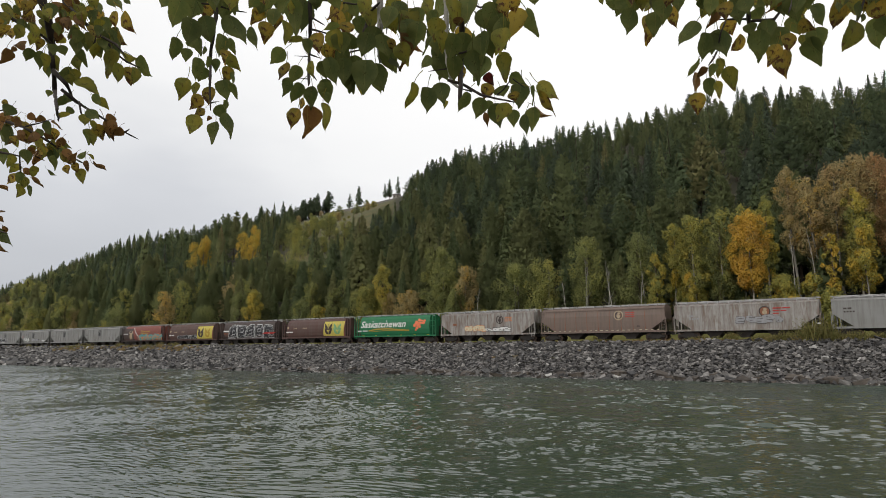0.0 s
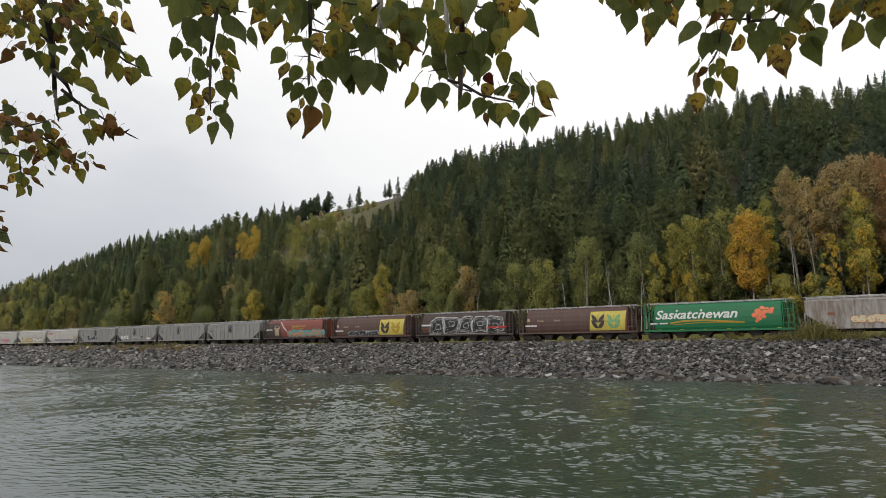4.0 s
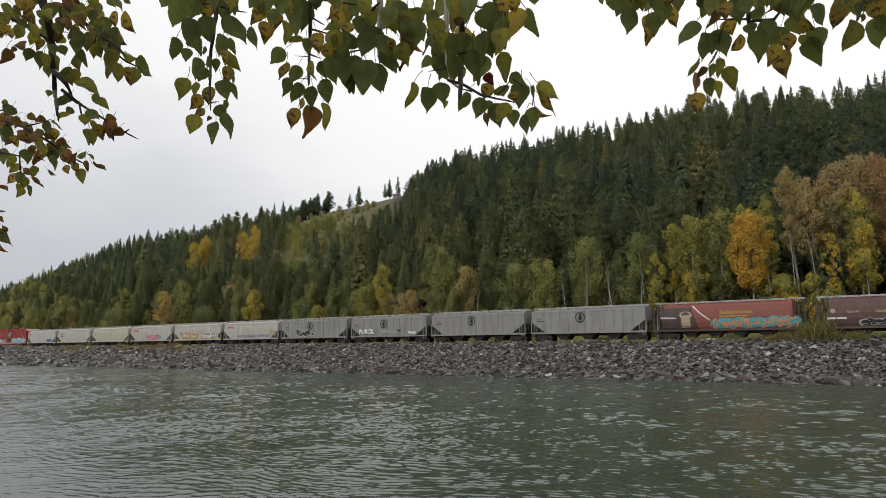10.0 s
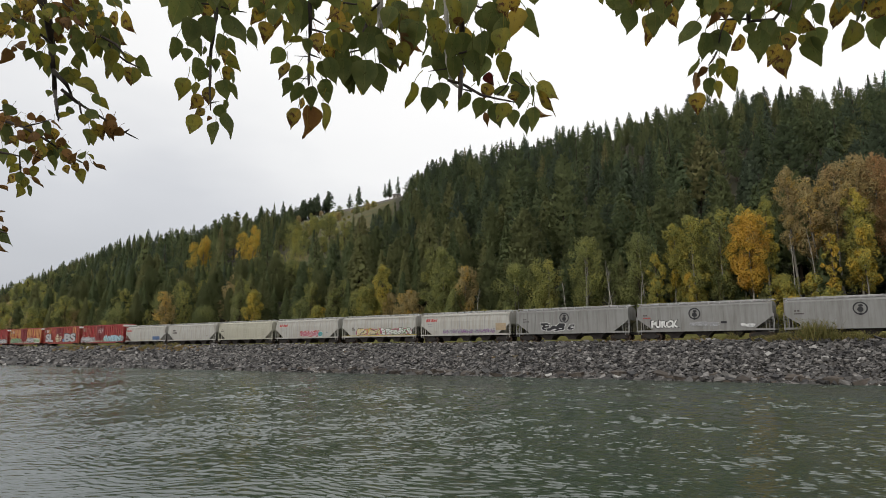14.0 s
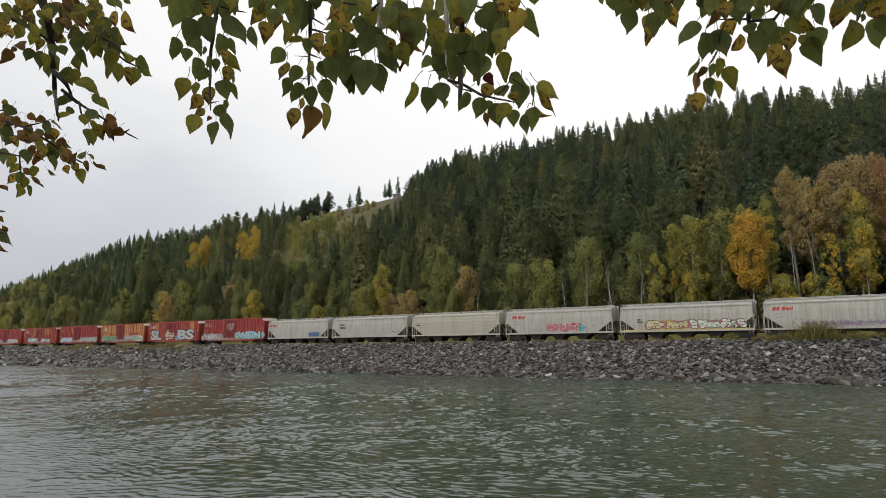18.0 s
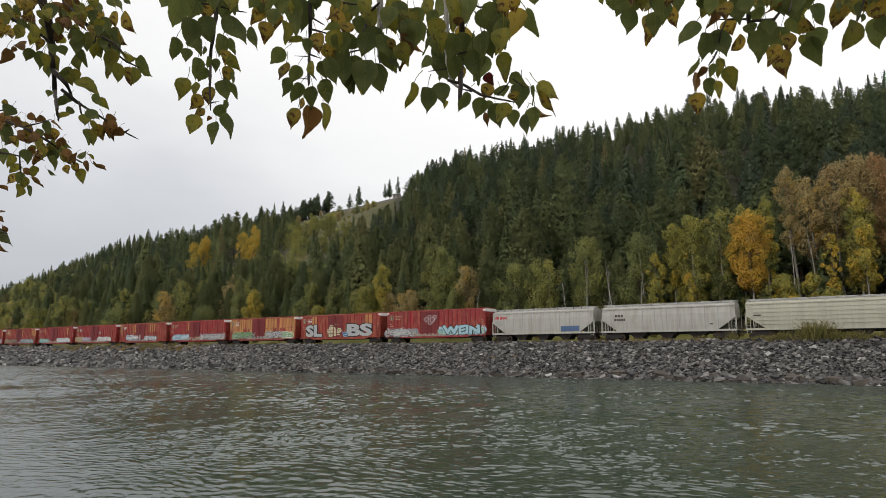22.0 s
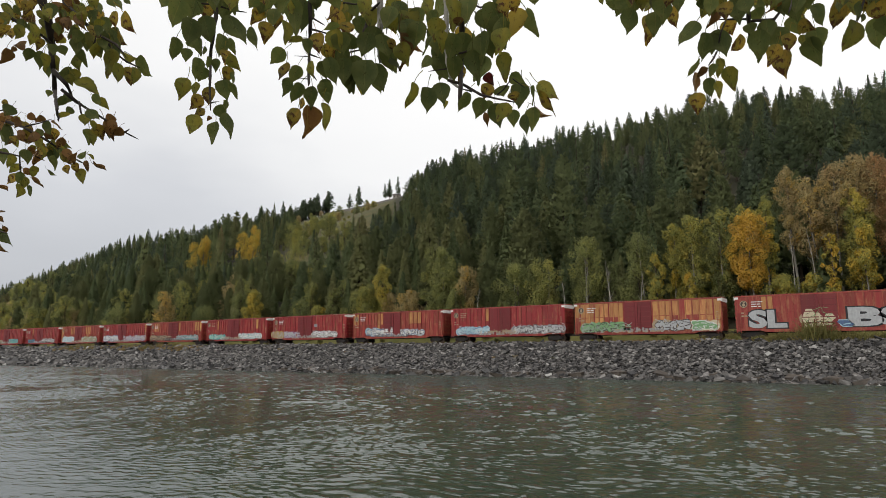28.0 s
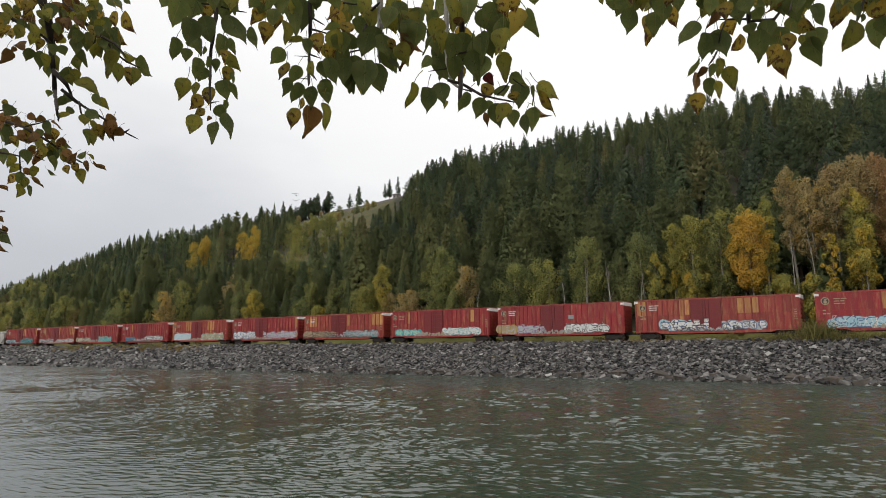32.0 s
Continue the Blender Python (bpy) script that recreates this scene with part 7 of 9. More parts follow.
leaf(bough, -1.422, 1.380, 4.367, -1.418, 1.402, 4.315, 20, 1.00, 0)
leaf(bough, -1.466, 1.475, 4.467, -1.475, 1.499, 4.397, -12, 1.00, 0)
leaf(bough, -1.373, 1.448, 4.342, -1.361, 1.464, 4.273, 30, 1.00, 0)
leaf(bough, -1.460, 1.426, 4.326, -1.458, 1.450, 4.258, -18, 1.00, 0)
leaf(bough, -1.202, 1.505, 4.421, -1.196, 1.532, 4.347, 25, 1.00, 1)
leaf(bough, -1.308, 1.559, 4.462, -1.303, 1.592, 4.380, -15, 1.00, 0)
leaf(bough, -1.370, 1.368, 4.456, -1.361, 1.404, 4.387, 8, 1.00, 1)
leaf(bough, -1.295, 1.565, 4.423, -1.261, 1.589, 4.373, -66, 1.00, 0)

bough = bough_at((-1.042, 1.528, 4.598))
stick(bough, [(-1.039, 1.524, 4.595), (-1.061, 1.551, 4.427), (-1.044, 1.535, 4.325), (-1.055, 1.574, 4.278), (-1.012, 1.560, 4.239)], 0.0095, 0.0038, "pale_bark")
stick(bough, [(-1.008, 1.566, 4.605), (-1.009, 1.565, 4.473), (-1.064, 1.644, 4.371), (-1.001, 1.539, 4.226), (-1.006, 1.538, 4.188)], 0.0088, 0.0053)
stick(bough, [(-1.042, 1.556, 4.354), (-1.011, 1.579, 4.364), (-0.985, 1.590, 4.375)], 0.0045, 0.0024)
stick(bough, [(-1.053, 1.547, 4.273), (-1.021, 1.586, 4.265), (-0.956, 1.578, 4.214), (-0.906, 1.590, 4.194), (-0.848, 1.594, 4.171)], 0.0051, 0.0024)
stick(bough, [(-1.017, 1.559, 4.529), (-0.971, 1.610, 4.513), (-0.895, 1.610, 4.502)], 0.0045, 0.0028)
stick(bough, [(-0.960, 1.686, 4.251), (-0.943, 1.693, 4.264), (-0.898, 1.666, 4.281)], 0.0025, 0.0016)
stick(bough, [(-0.890, 1.661, 4.277), (-0.850, 1.664, 4.237)], 0.0024, 0.0015)
stick(bough, [(-1.073, 1.570, 4.323), (-1.103, 1.517, 4.303)], 0.0028, 0.0016)
stick(bough, [(-0.994, 1.594, 4.239), (-1.021, 1.569, 4.246)], 0.0031, 0.0021)
leaf(bough, -0.904, 1.593, 4.425, -0.913, 1.593, 4.360, 9, 1.02, 0)
leaf(bough, -1.101, 1.612, 4.598, -1.146, 1.618, 4.526, 33, 1.00, 0)
leaf(bough, -0.867, 1.570, 4.502, -0.868, 1.583, 4.424, 38, 1.00, 2)
leaf(bough, -0.955, 1.585, 4.490, -0.937, 1.613, 4.419, -1, 1.00, 0)
leaf(bough, -1.063, 1.659, 4.474, -1.050, 1.700, 4.409, -28, 1.00, 0)
leaf(bough, -0.945, 1.648, 4.516, -0.947, 1.676, 4.457, -26, 1.00, 0)
leaf(bough, -0.907, 1.627, 4.465, -0.897, 1.639, 4.376, 39, 1.00, 0)
leaf(bough, -0.873, 1.553, 4.419, -0.857, 1.561, 4.346, 41, 1.00, 0)
leaf(bough, -0.934, 1.650, 4.433, -0.952, 1.670, 4.371, 8, 1.18, 1)
leaf(bough, -1.113, 1.585, 4.476, -1.100, 1.600, 4.394, -23, 1.00, 1)
leaf(bough, -0.853, 1.539, 4.380, -0.869, 1.538, 4.302, 28, 1.00, 1)
leaf(bough, -1.019, 1.459, 4.388, -1.028, 1.482, 4.325, -42, 1.00, 1)
leaf(bough, -1.108, 1.580, 4.481, -1.150, 1.582, 4.427, -4, 1.10, 0)
leaf(bough, -1.019, 1.446, 4.422, -1.039, 1.459, 4.355, 7, 1.05, 1)
leaf(bough, -1.090, 1.429, 4.234, -1.118, 1.431, 4.155, -64, 1.00, 1)
leaf(bough, -1.057, 1.451, 4.218, -1.057, 1.451, 4.139, -35, 1.00, 0)
leaf(bough, -1.045, 1.493, 4.245, -1.033, 1.499, 4.178, -4, 1.06, 0)
leaf(bough, -1.129, 1.649, 4.259, -1.134, 1.647, 4.229, 49, 1.00, 1)
leaf(bough, -1.085, 1.519, 4.415, -1.123, 1.508, 4.358, 78, 1.00, 0)
leaf(bough, -1.034, 1.433, 4.300, -1.067, 1.429, 4.272, 28, 1.00, 0)
leaf(bough, -1.094, 1.556, 4.443, -1.098, 1.565, 4.365, 33, 1.00, 0)
leaf(bough, -1.131, 1.647, 4.453, -1.141, 1.644, 4.330, -44, 1.00, 0)
leaf(bough, -1.121, 1.585, 4.387, -1.096, 1.611, 4.299, -26, 1.00, 0)
leaf(bough, -1.012, 1.518, 4.331, -1.023, 1.533, 4.254, -33, 1.00, 0)
leaf(bough, -1.054, 1.622, 4.355, -1.072, 1.632, 4.291, -50, 1.00, 2)
leaf(bough, -1.042, 1.618, 4.477, -1.035, 1.630, 4.401, -30, 1.00, 4)
leaf(bough, -0.940, 1.563, 4.401, -0.945, 1.568, 4.272, 51, 1.00, 0)
leaf(bough, -0.944, 1.519, 4.330, -0.939, 1.556, 4.231, -50, 1.00, 0)
leaf(bough, -1.004, 1.568, 4.421, -1.023, 1.574, 4.330, -36, 1.00, 0)
leaf(bough, -0.925, 1.553, 4.321, -0.962, 1.557, 4.245, 32, 1.00, 0)
leaf(bough, -0.891, 1.565, 4.481, -0.931, 1.568, 4.411, -16, 1.00, 0)
leaf(bough, -0.880, 1.561, 4.440, -0.882, 1.594, 4.341, 45, 1.00, 0)
leaf(bough, -0.992, 1.714, 4.499, -0.999, 1.715, 4.396, 46, 1.00, 0)
leaf(bough, -0.880, 1.686, 4.517, -0.915, 1.692, 4.417, 39, 1.00, 4)
leaf(bough, -0.863, 1.710, 4.515, -0.838, 1.729, 4.423, 56, 1.00, 0)
leaf(bough, -0.818, 1.673, 4.539, -0.823, 1.685, 4.507, 4, 1.59, 0)
leaf(bough, -0.934, 1.585, 4.390, -0.931, 1.611, 4.334, 7, 1.01, 0)
leaf(bough, -0.968, 1.731, 4.411, -0.968, 1.749, 4.312, 50, 1.00, 1)
leaf(bough, -0.964, 1.519, 4.205, -0.998, 1.522, 4.148, -50, 1.00, 0)
leaf(bough, -0.988, 1.659, 4.315, -0.975, 1.693, 4.290, 10, 1.00, 5)
leaf(bough, -1.019, 1.743, 4.322, -1.039, 1.732, 4.267, -5, 1.06, 2)
leaf(bough, -1.012, 1.687, 4.252, -1.044, 1.689, 4.190, -17, 1.00, 0)
leaf(bough, -1.033, 1.753, 4.271, -1.030, 1.758, 4.235, 0, 1.07, 0)
leaf(bough, -0.957, 1.600, 4.167, -0.969, 1.613, 4.125, 57, 1.00, 3)
leaf(bough, -0.960, 1.705, 4.285, -0.949, 1.710, 4.249, 5, 1.84, 0)
leaf(bough, -0.987, 1.719, 4.240, -0.991, 1.751, 4.165, -28, 1.00, 0)
leaf(bough, -0.929, 1.690, 4.219, -0.953, 1.671, 4.153, 25, 1.00, 1)
leaf(bough, -0.933, 1.724, 4.323, -0.893, 1.749, 4.291, 18, 1.00, 0)
leaf(bough, -0.888, 1.709, 4.278, -0.896, 1.705, 4.198, 10, 1.00, 0)
leaf(bough, -0.870, 1.620, 4.217, -0.868, 1.632, 4.189, 7, 1.58, 2)
leaf(bough, -0.946, 1.762, 4.223, -0.953, 1.779, 4.169, -13, 1.00, 0)
leaf(bough, -0.824, 1.610, 4.134, -0.831, 1.619, 4.070, -55, 1.00, 0)
leaf(bough, -0.841, 1.703, 4.189, -0.860, 1.723, 4.120, 36, 1.00, 0)
leaf(bough, -0.839, 1.680, 4.247, -0.830, 1.681, 4.183, 77, 1.00, 0)
leaf(bough, -0.826, 1.700, 4.262, -0.776, 1.744, 4.214, -38, 1.00, 1)
leaf(bough, -0.837, 1.713, 4.240, -0.788, 1.747, 4.162, 68, 1.00, 2)
leaf(bough, -0.907, 1.845, 4.250, -0.875, 1.860, 4.202, 80, 1.00, 3)
leaf(bough, -0.992, 1.484, 4.495, -1.005, 1.501, 4.390, -51, 1.00, 1)
leaf(bough, -0.962, 1.530, 4.507, -0.970, 1.525, 4.416, 29, 1.00, 0)
leaf(bough, -1.133, 1.564, 4.531, -1.115, 1.576, 4.454, 41, 1.00, 0)
leaf(bough, -0.988, 1.491, 4.381, -1.010, 1.493, 4.300, -35, 1.00, 0)
leaf(bough, -0.865, 1.615, 4.520, -0.868, 1.643, 4.473, 7, 1.23, 2)
leaf(bough, -0.950, 1.717, 4.597, -0.966, 1.713, 4.526, 9, 1.05, 0)
leaf(bough, -0.971, 1.704, 4.465, -0.971, 1.733, 4.429, 3, 1.13, 1)
leaf(bough, -0.973, 1.484, 4.426, -0.978, 1.497, 4.402, -3, 1.53, 3)

bough = bough_at((-0.640, 2.025, 4.746))
stick(bough, [(-0.630, 1.993, 4.726), (-0.600, 2.005, 4.640), (-0.561, 2.094, 4.650)], 0.0056, 0.0038)
stick(bough, [(-0.577, 2.066, 4.662), (-0.589, 2.095, 4.587)], 0.0019, 0.0013)
leaf(bough, -0.583, 2.205, 4.711, -0.603, 2.200, 4.633, -2, 1.01, 1)
leaf(bough, -0.636, 2.050, 4.672, -0.643, 2.076, 4.613, 21, 1.00, 0)
leaf(bough, -0.626, 1.966, 4.664, -0.609, 1.975, 4.580, 46, 1.00, 1)
leaf(bough, -0.588, 2.171, 4.706, -0.623, 2.145, 4.623, 40, 1.00, 1)
leaf(bough, -0.491, 2.003, 4.603, -0.510, 1.990, 4.538, -37, 1.00, 2)
leaf(bough, -0.634, 2.114, 4.732, -0.653, 2.137, 4.672, 0, 1.10, 2)
leaf(bough, -0.712, 2.093, 4.697, -0.693, 2.110, 4.622, -9, 1.00, 0)
leaf(bough, -0.599, 2.152, 4.742, -0.620, 2.155, 4.672, 33, 1.00, 2)
leaf(bough, -0.581, 1.965, 4.608, -0.585, 1.981, 4.544, 15, 1.00, 1)
leaf(bough, -0.511, 2.101, 4.658, -0.522, 2.122, 4.602, 26, 1.00, 1)
leaf(bough, -0.481, 2.017, 4.598, -0.482, 2.031, 4.533, -17, 1.00, 0)
leaf(bough, -0.600, 1.942, 4.634, -0.604, 1.942, 4.548, 41, 1.00, 2)
leaf(bough, -0.556, 2.166, 4.745, -0.590, 2.155, 4.665, 44, 1.00, 0)
leaf(bough, -0.541, 2.117, 4.667, -0.569, 2.096, 4.592, 23, 1.00, 0)
leaf(bough, -0.708, 1.945, 4.620, -0.705, 1.948, 4.588, -47, 1.00, 1)
leaf(bough, -0.700, 2.015, 4.650, -0.699, 2.034, 4.607, 16, 1.00, 0)
leaf(bough, -0.669, 2.083, 4.672, -0.707, 2.085, 4.610, -1, 1.13, 0)
leaf(bough, -0.602, 1.987, 4.604, -0.621, 1.999, 4.556, 2, 1.46, 0)
leaf(bough, -0.612, 1.972, 4.557, -0.641, 1.974, 4.474, -29, 1.00, 0)
leaf(bough, -0.610, 2.133, 4.607, -0.621, 2.162, 4.507, -48, 1.00, 2)
leaf(bough, -0.568, 2.087, 4.587, -0.585, 2.089, 4.500, 28, 1.00, 0)
leaf(bough, -0.523, 2.016, 4.588, -0.530, 2.022, 4.499, -32, 1.00, 0)
leaf(bough, -0.522, 2.109, 4.599, -0.517, 2.138, 4.531, 43, 1.00, 2)
leaf(bough, -0.571, 2.096, 4.646, -0.571, 2.116, 4.601, -6, 1.34, 0)
leaf(bough, -0.664, 2.014, 4.638, -0.676, 2.018, 4.590, -4, 1.02, 0)

bough = bough_at((-0.289, 2.107, 4.622))
stick(bough, [(-0.292, 2.131, 4.636), (-0.299, 2.143, 4.488), (-0.312, 2.215, 4.433)], 0.0072, 0.0054)
stick(bough, [(-0.300, 2.155, 4.506), (-0.352, 2.118, 4.504), (-0.398, 2.113, 4.516)], 0.0040, 0.0022)
stick(bough, [(-0.299, 2.145, 4.493), (-0.232, 2.186, 4.496), (-0.203, 2.218, 4.550), (-0.184, 2.264, 4.624)], 0.0054, 0.0036)
stick(bough, [(-0.383, 2.047, 4.373), (-0.388, 2.017, 4.341), (-0.398, 1.992, 4.314)], 0.0039, 0.0018)
stick(bough, [(-0.354, 2.076, 4.484), (-0.367, 2.042, 4.428), (-0.389, 2.098, 4.397)], 0.0028, 0.0018)
leaf(bough, -0.377, 2.063, 4.575, -0.402, 2.059, 4.502, -40, 1.00, 1)
leaf(bough, -0.342, 2.066, 4.609, -0.364, 2.074, 4.557, 22, 1.00, 2)
leaf(bough, -0.402, 2.108, 4.653, -0.437, 2.118, 4.594, 4, 1.03, 0)
leaf(bough, -0.342, 2.193, 4.675, -0.321, 2.218, 4.611, 34, 1.00, 0)
leaf(bough, -0.303, 2.093, 4.585, -0.331, 2.087, 4.524, 18, 1.00, 0)
leaf(bough, -0.303, 2.190, 4.662, -0.307, 2.196, 4.576, -44, 1.00, 0)
leaf(bough, -0.390, 2.144, 4.624, -0.374, 2.174, 4.561, 3, 1.00, 0)
leaf(bough, -0.290, 2.179, 4.645, -0.286, 2.210, 4.571, -34, 1.00, 0)
leaf(bough, -0.287, 2.176, 4.648, -0.270, 2.219, 4.591, 12, 1.00, 0)
leaf(bough, -0.410, 2.025, 4.590, -0.414, 2.054, 4.537, -6, 1.17, 0)
leaf(bough, -0.294, 2.126, 4.574, -0.310, 2.112, 4.491, 30, 1.00, 0)
leaf(bough, -0.296, 2.033, 4.582, -0.315, 2.029, 4.522, 7, 1.01, 2)
leaf(bough, -0.351, 1.987, 4.529, -0.381, 1.997, 4.469, -37, 1.00, 1)
leaf(bough, -0.400, 2.010, 4.574, -0.388, 2.028, 4.513, -2, 1.13, 0)
leaf(bough, -0.428, 2.018, 4.478, -0.488, 2.000, 4.412, 45, 1.00, 0)
leaf(bough, -0.404, 2.007, 4.428, -0.419, 2.022, 4.340, -50, 1.00, 0)
leaf(bough, -0.362, 1.926, 4.492, -0.372, 1.921, 4.436, 1, 1.00, 0)
leaf(bough, -0.338, 1.981, 4.497, -0.339, 1.986, 4.436, 1, 1.06, 2)
leaf(bough, -0.373, 1.999, 4.489, -0.385, 2.000, 4.436, -49, 1.00, 3)
leaf(bough, -0.322, 2.058, 4.541, -0.313, 2.085, 4.460, -27, 1.00, 0)
leaf(bough, -0.371, 2.179, 4.534, -0.360, 2.215, 4.491, -1, 1.27, 2)
leaf(bough, -0.378, 2.066, 4.455, -0.363, 2.076, 4.360, -25, 1.00, 0)
leaf(bough, -0.389, 2.059, 4.445, -0.404, 2.083, 4.384, 3, 1.03, 0)
leaf(bough, -0.321, 2.200, 4.465, -0.365, 2.169, 4.420, -38, 1.00, 2)
leaf(bough, -0.426, 2.004, 4.353, -0.466, 1.981, 4.288, -75, 1.00, 0)
leaf(bough, -0.442, 1.998, 4.304, -0.459, 2.003, 4.242, -75, 1.00, 3)
leaf(bough, -0.404, 2.008, 4.314, -0.433, 2.009, 4.281, -46, 1.00, 3)
leaf(bough, -0.389, 2.018, 4.327, -0.399, 2.018, 4.282, 41, 1.00, 0)
leaf(bough, -0.390, 2.112, 4.381, -0.396, 2.139, 4.322, -54, 1.00, 1)
leaf(bough, -0.363, 2.073, 4.329, -0.349, 2.092, 4.251, 40, 1.00, 1)
leaf(bough, -0.435, 2.137, 4.333, -0.427, 2.167, 4.274, -32, 1.00, 0)
leaf(bough, -0.385, 2.028, 4.273, -0.384, 2.036, 4.217, 54, 1.00, 1)
leaf(bough, -0.469, 2.137, 4.293, -0.478, 2.164, 4.224, -21, 1.00, 2)
leaf(bough, -0.406, 2.063, 4.544, -0.420, 2.053, 4.502, -8, 1.04, 1)
leaf(bough, -0.413, 2.005, 4.539, -0.409, 2.033, 4.516, 5, 1.02, 0)

bough = bough_at((-0.140, 2.150, 4.610))
stick(bough, [(-0.139, 2.138, 4.604), (-0.168, 2.140, 4.531), (-0.181, 2.069, 4.447)], 0.0052, 0.0026)
leaf(bough, -0.116, 2.117, 4.535, -0.136, 2.137, 4.475, 39, 1.00, 0)
leaf(bough, -0.183, 2.002, 4.509, -0.200, 1.986, 4.448, -8, 1.07, 0)
leaf(bough, -0.190, 2.215, 4.588, -0.175, 2.242, 4.531, -5, 1.05, 0)
leaf(bough, -0.263, 2.005, 4.549, -0.261, 2.005, 4.472, 51, 1.00, 1)
leaf(bough, -0.159, 2.288, 4.611, -0.187, 2.268, 4.528, 48, 1.00, 0)
leaf(bough, -0.269, 2.206, 4.618, -0.277, 2.200, 4.535, -26, 1.00, 0)
leaf(bough, -0.168, 2.247, 4.623, -0.149, 2.258, 4.546, 34, 1.00, 1)
leaf(bough, -0.226, 2.175, 4.613, -0.229, 2.208, 4.540, -54, 1.00, 0)
leaf(bough, -0.163, 2.168, 4.591, -0.192, 2.176, 4.542, -12, 1.00, 1)
leaf(bough, -0.215, 2.105, 4.560, -0.239, 2.092, 4.492, 44, 1.00, 1)
leaf(bough, -0.231, 2.085, 4.547, -0.218, 2.125, 4.497, -32, 1.00, 1)
leaf(bough, -0.155, 2.237, 4.585, -0.163, 2.264, 4.514, 39, 1.00, 1)
leaf(bough, -0.145, 2.053, 4.494, -0.165, 2.050, 4.430, 42, 1.00, 0)
leaf(bough, -0.191, 2.003, 4.502, -0.220, 2.008, 4.446, 12, 1.00, 1)
leaf(bough, -0.283, 2.175, 4.544, -0.273, 2.203, 4.510, -1, 1.49, 0)
leaf(bough, -0.252, 2.020, 4.399, -0.263, 2.045, 4.305, -37, 1.00, 0)
leaf(bough, -0.214, 2.050, 4.354, -0.250, 2.060, 4.295, 34, 1.00, 2)
leaf(bough, -0.207, 2.104, 4.429, -0.231, 2.103, 4.351, -8, 1.06, 0)
leaf(bough, -0.189, 2.279, 4.538, -0.174, 2.311, 4.478, 1, 1.19, 0)
leaf(bough, -0.185, 2.096, 4.400, -0.193, 2.096, 4.340, -19, 1.00, 2)
leaf(bough, -0.213, 2.174, 4.385, -0.219, 2.177, 4.291, 39, 1.00, 2)
leaf(bough, -0.210, 2.206, 4.545, -0.257, 2.175, 4.528, -69, 1.00, 3)
leaf(bough, -0.161, 2.087, 4.415, -0.115, 2.120, 4.402, -12, 1.00, 2)
leaf(bough, -0.127, 2.297, 4.566, -0.113, 2.331, 4.496, -46, 1.00, 0)
leaf(bough, -0.175, 2.167, 4.546, -0.168, 2.193, 4.470, 9, 1.10, 0)
leaf(bough, -0.122, 2.154, 4.421, -0.115, 2.167, 4.344, 0, 1.03, 0)
leaf(bough, -0.140, 2.158, 4.395, -0.119, 2.176, 4.304, 35, 1.00, 0)
leaf(bough, -0.159, 2.283, 4.464, -0.167, 2.274, 4.419, -24, 1.00, 1)
leaf(bough, -0.293, 2.091, 4.460, -0.284, 2.092, 4.421, -5, 1.37, 0)
leaf(bough, -0.242, 2.071, 4.449, -0.238, 2.081, 4.379, -3, 1.02, 0)
leaf(bough, -0.212, 2.199, 4.573, -0.205, 2.202, 4.504, -6, 1.03, 0)
leaf(bough, -0.290, 2.003, 4.506, -0.278, 2.004, 4.449, -3, 1.14, 0)
leaf(bough, -0.135, 2.081, 4.492, -0.129, 2.100, 4.461, 2, 1.56, 0)

bough = bough_at((0.030, 2.156, 4.552))
stick(bough, [(0.029, 2.113, 4.531), (0.008, 2.108, 4.448), (-0.013, 2.066, 4.371)], 0.0049, 0.0024)
leaf(bough, 0.034, 2.210, 4.537, 0.047, 2.216, 4.467, 50, 1.00, 2)
leaf(bough, -0.048, 2.121, 4.524, -0.060, 2.111, 4.461, 17, 1.00, 0)
leaf(bough, 0.058, 2.089, 4.477, 0.032, 2.102, 4.424, 1, 1.01, 0)
leaf(bough, 0.030, 2.144, 4.516, 0.013, 2.132, 4.436, -29, 1.00, 0)
leaf(bough, -0.050, 2.005, 4.465, -0.042, 2.025, 4.409, -3, 1.05, 1)
leaf(bough, -0.010, 2.091, 4.515, 0.007, 2.099, 4.443, -46, 1.00, 2)
leaf(bough, -0.024, 2.065, 4.454, -0.018, 2.068, 4.389, -33, 1.00, 1)
leaf(bough, 0.043, 2.115, 4.491, 0.024, 2.134, 4.429, -39, 1.00, 0)
leaf(bough, 0.015, 2.195, 4.505, 0.004, 2.203, 4.448, -40, 1.00, 1)
leaf(bough, -0.007, 2.236, 4.570, 0.004, 2.265, 4.516, -40, 1.00, 1)
leaf(bough, 0.053, 2.286, 4.581, 0.037, 2.306, 4.516, -35, 1.00, 2)
leaf(bough, 0.055, 2.071, 4.477, 0.028, 2.046, 4.415, -30, 1.00, 2)
leaf(bough, -0.029, 2.050, 4.468, -0.058, 2.027, 4.399, 53, 1.00, 0)
leaf(bough, -0.013, 2.224, 4.565, -0.026, 2.241, 4.513, 9, 1.00, 0)
leaf(bough, -0.043, 2.112, 4.464, -0.071, 2.100, 4.377, -49, 1.00, 2)
leaf(bough, -0.024, 2.230, 4.505, -0.069, 2.226, 4.450, -52, 1.00, 2)
leaf(bough, -0.001, 2.039, 4.414, -0.013, 2.045, 4.358, -66, 1.00, 0)
leaf(bough, 0.006, 2.226, 4.457, -0.004, 2.222, 4.433, -39, 1.00, 0)
leaf(bough, -0.015, 2.178, 4.419, -0.054, 2.163, 4.329, -44, 1.00, 1)
leaf(bough, 0.027, 2.283, 4.463, 0.027, 2.309, 4.370, 37, 1.00, 0)
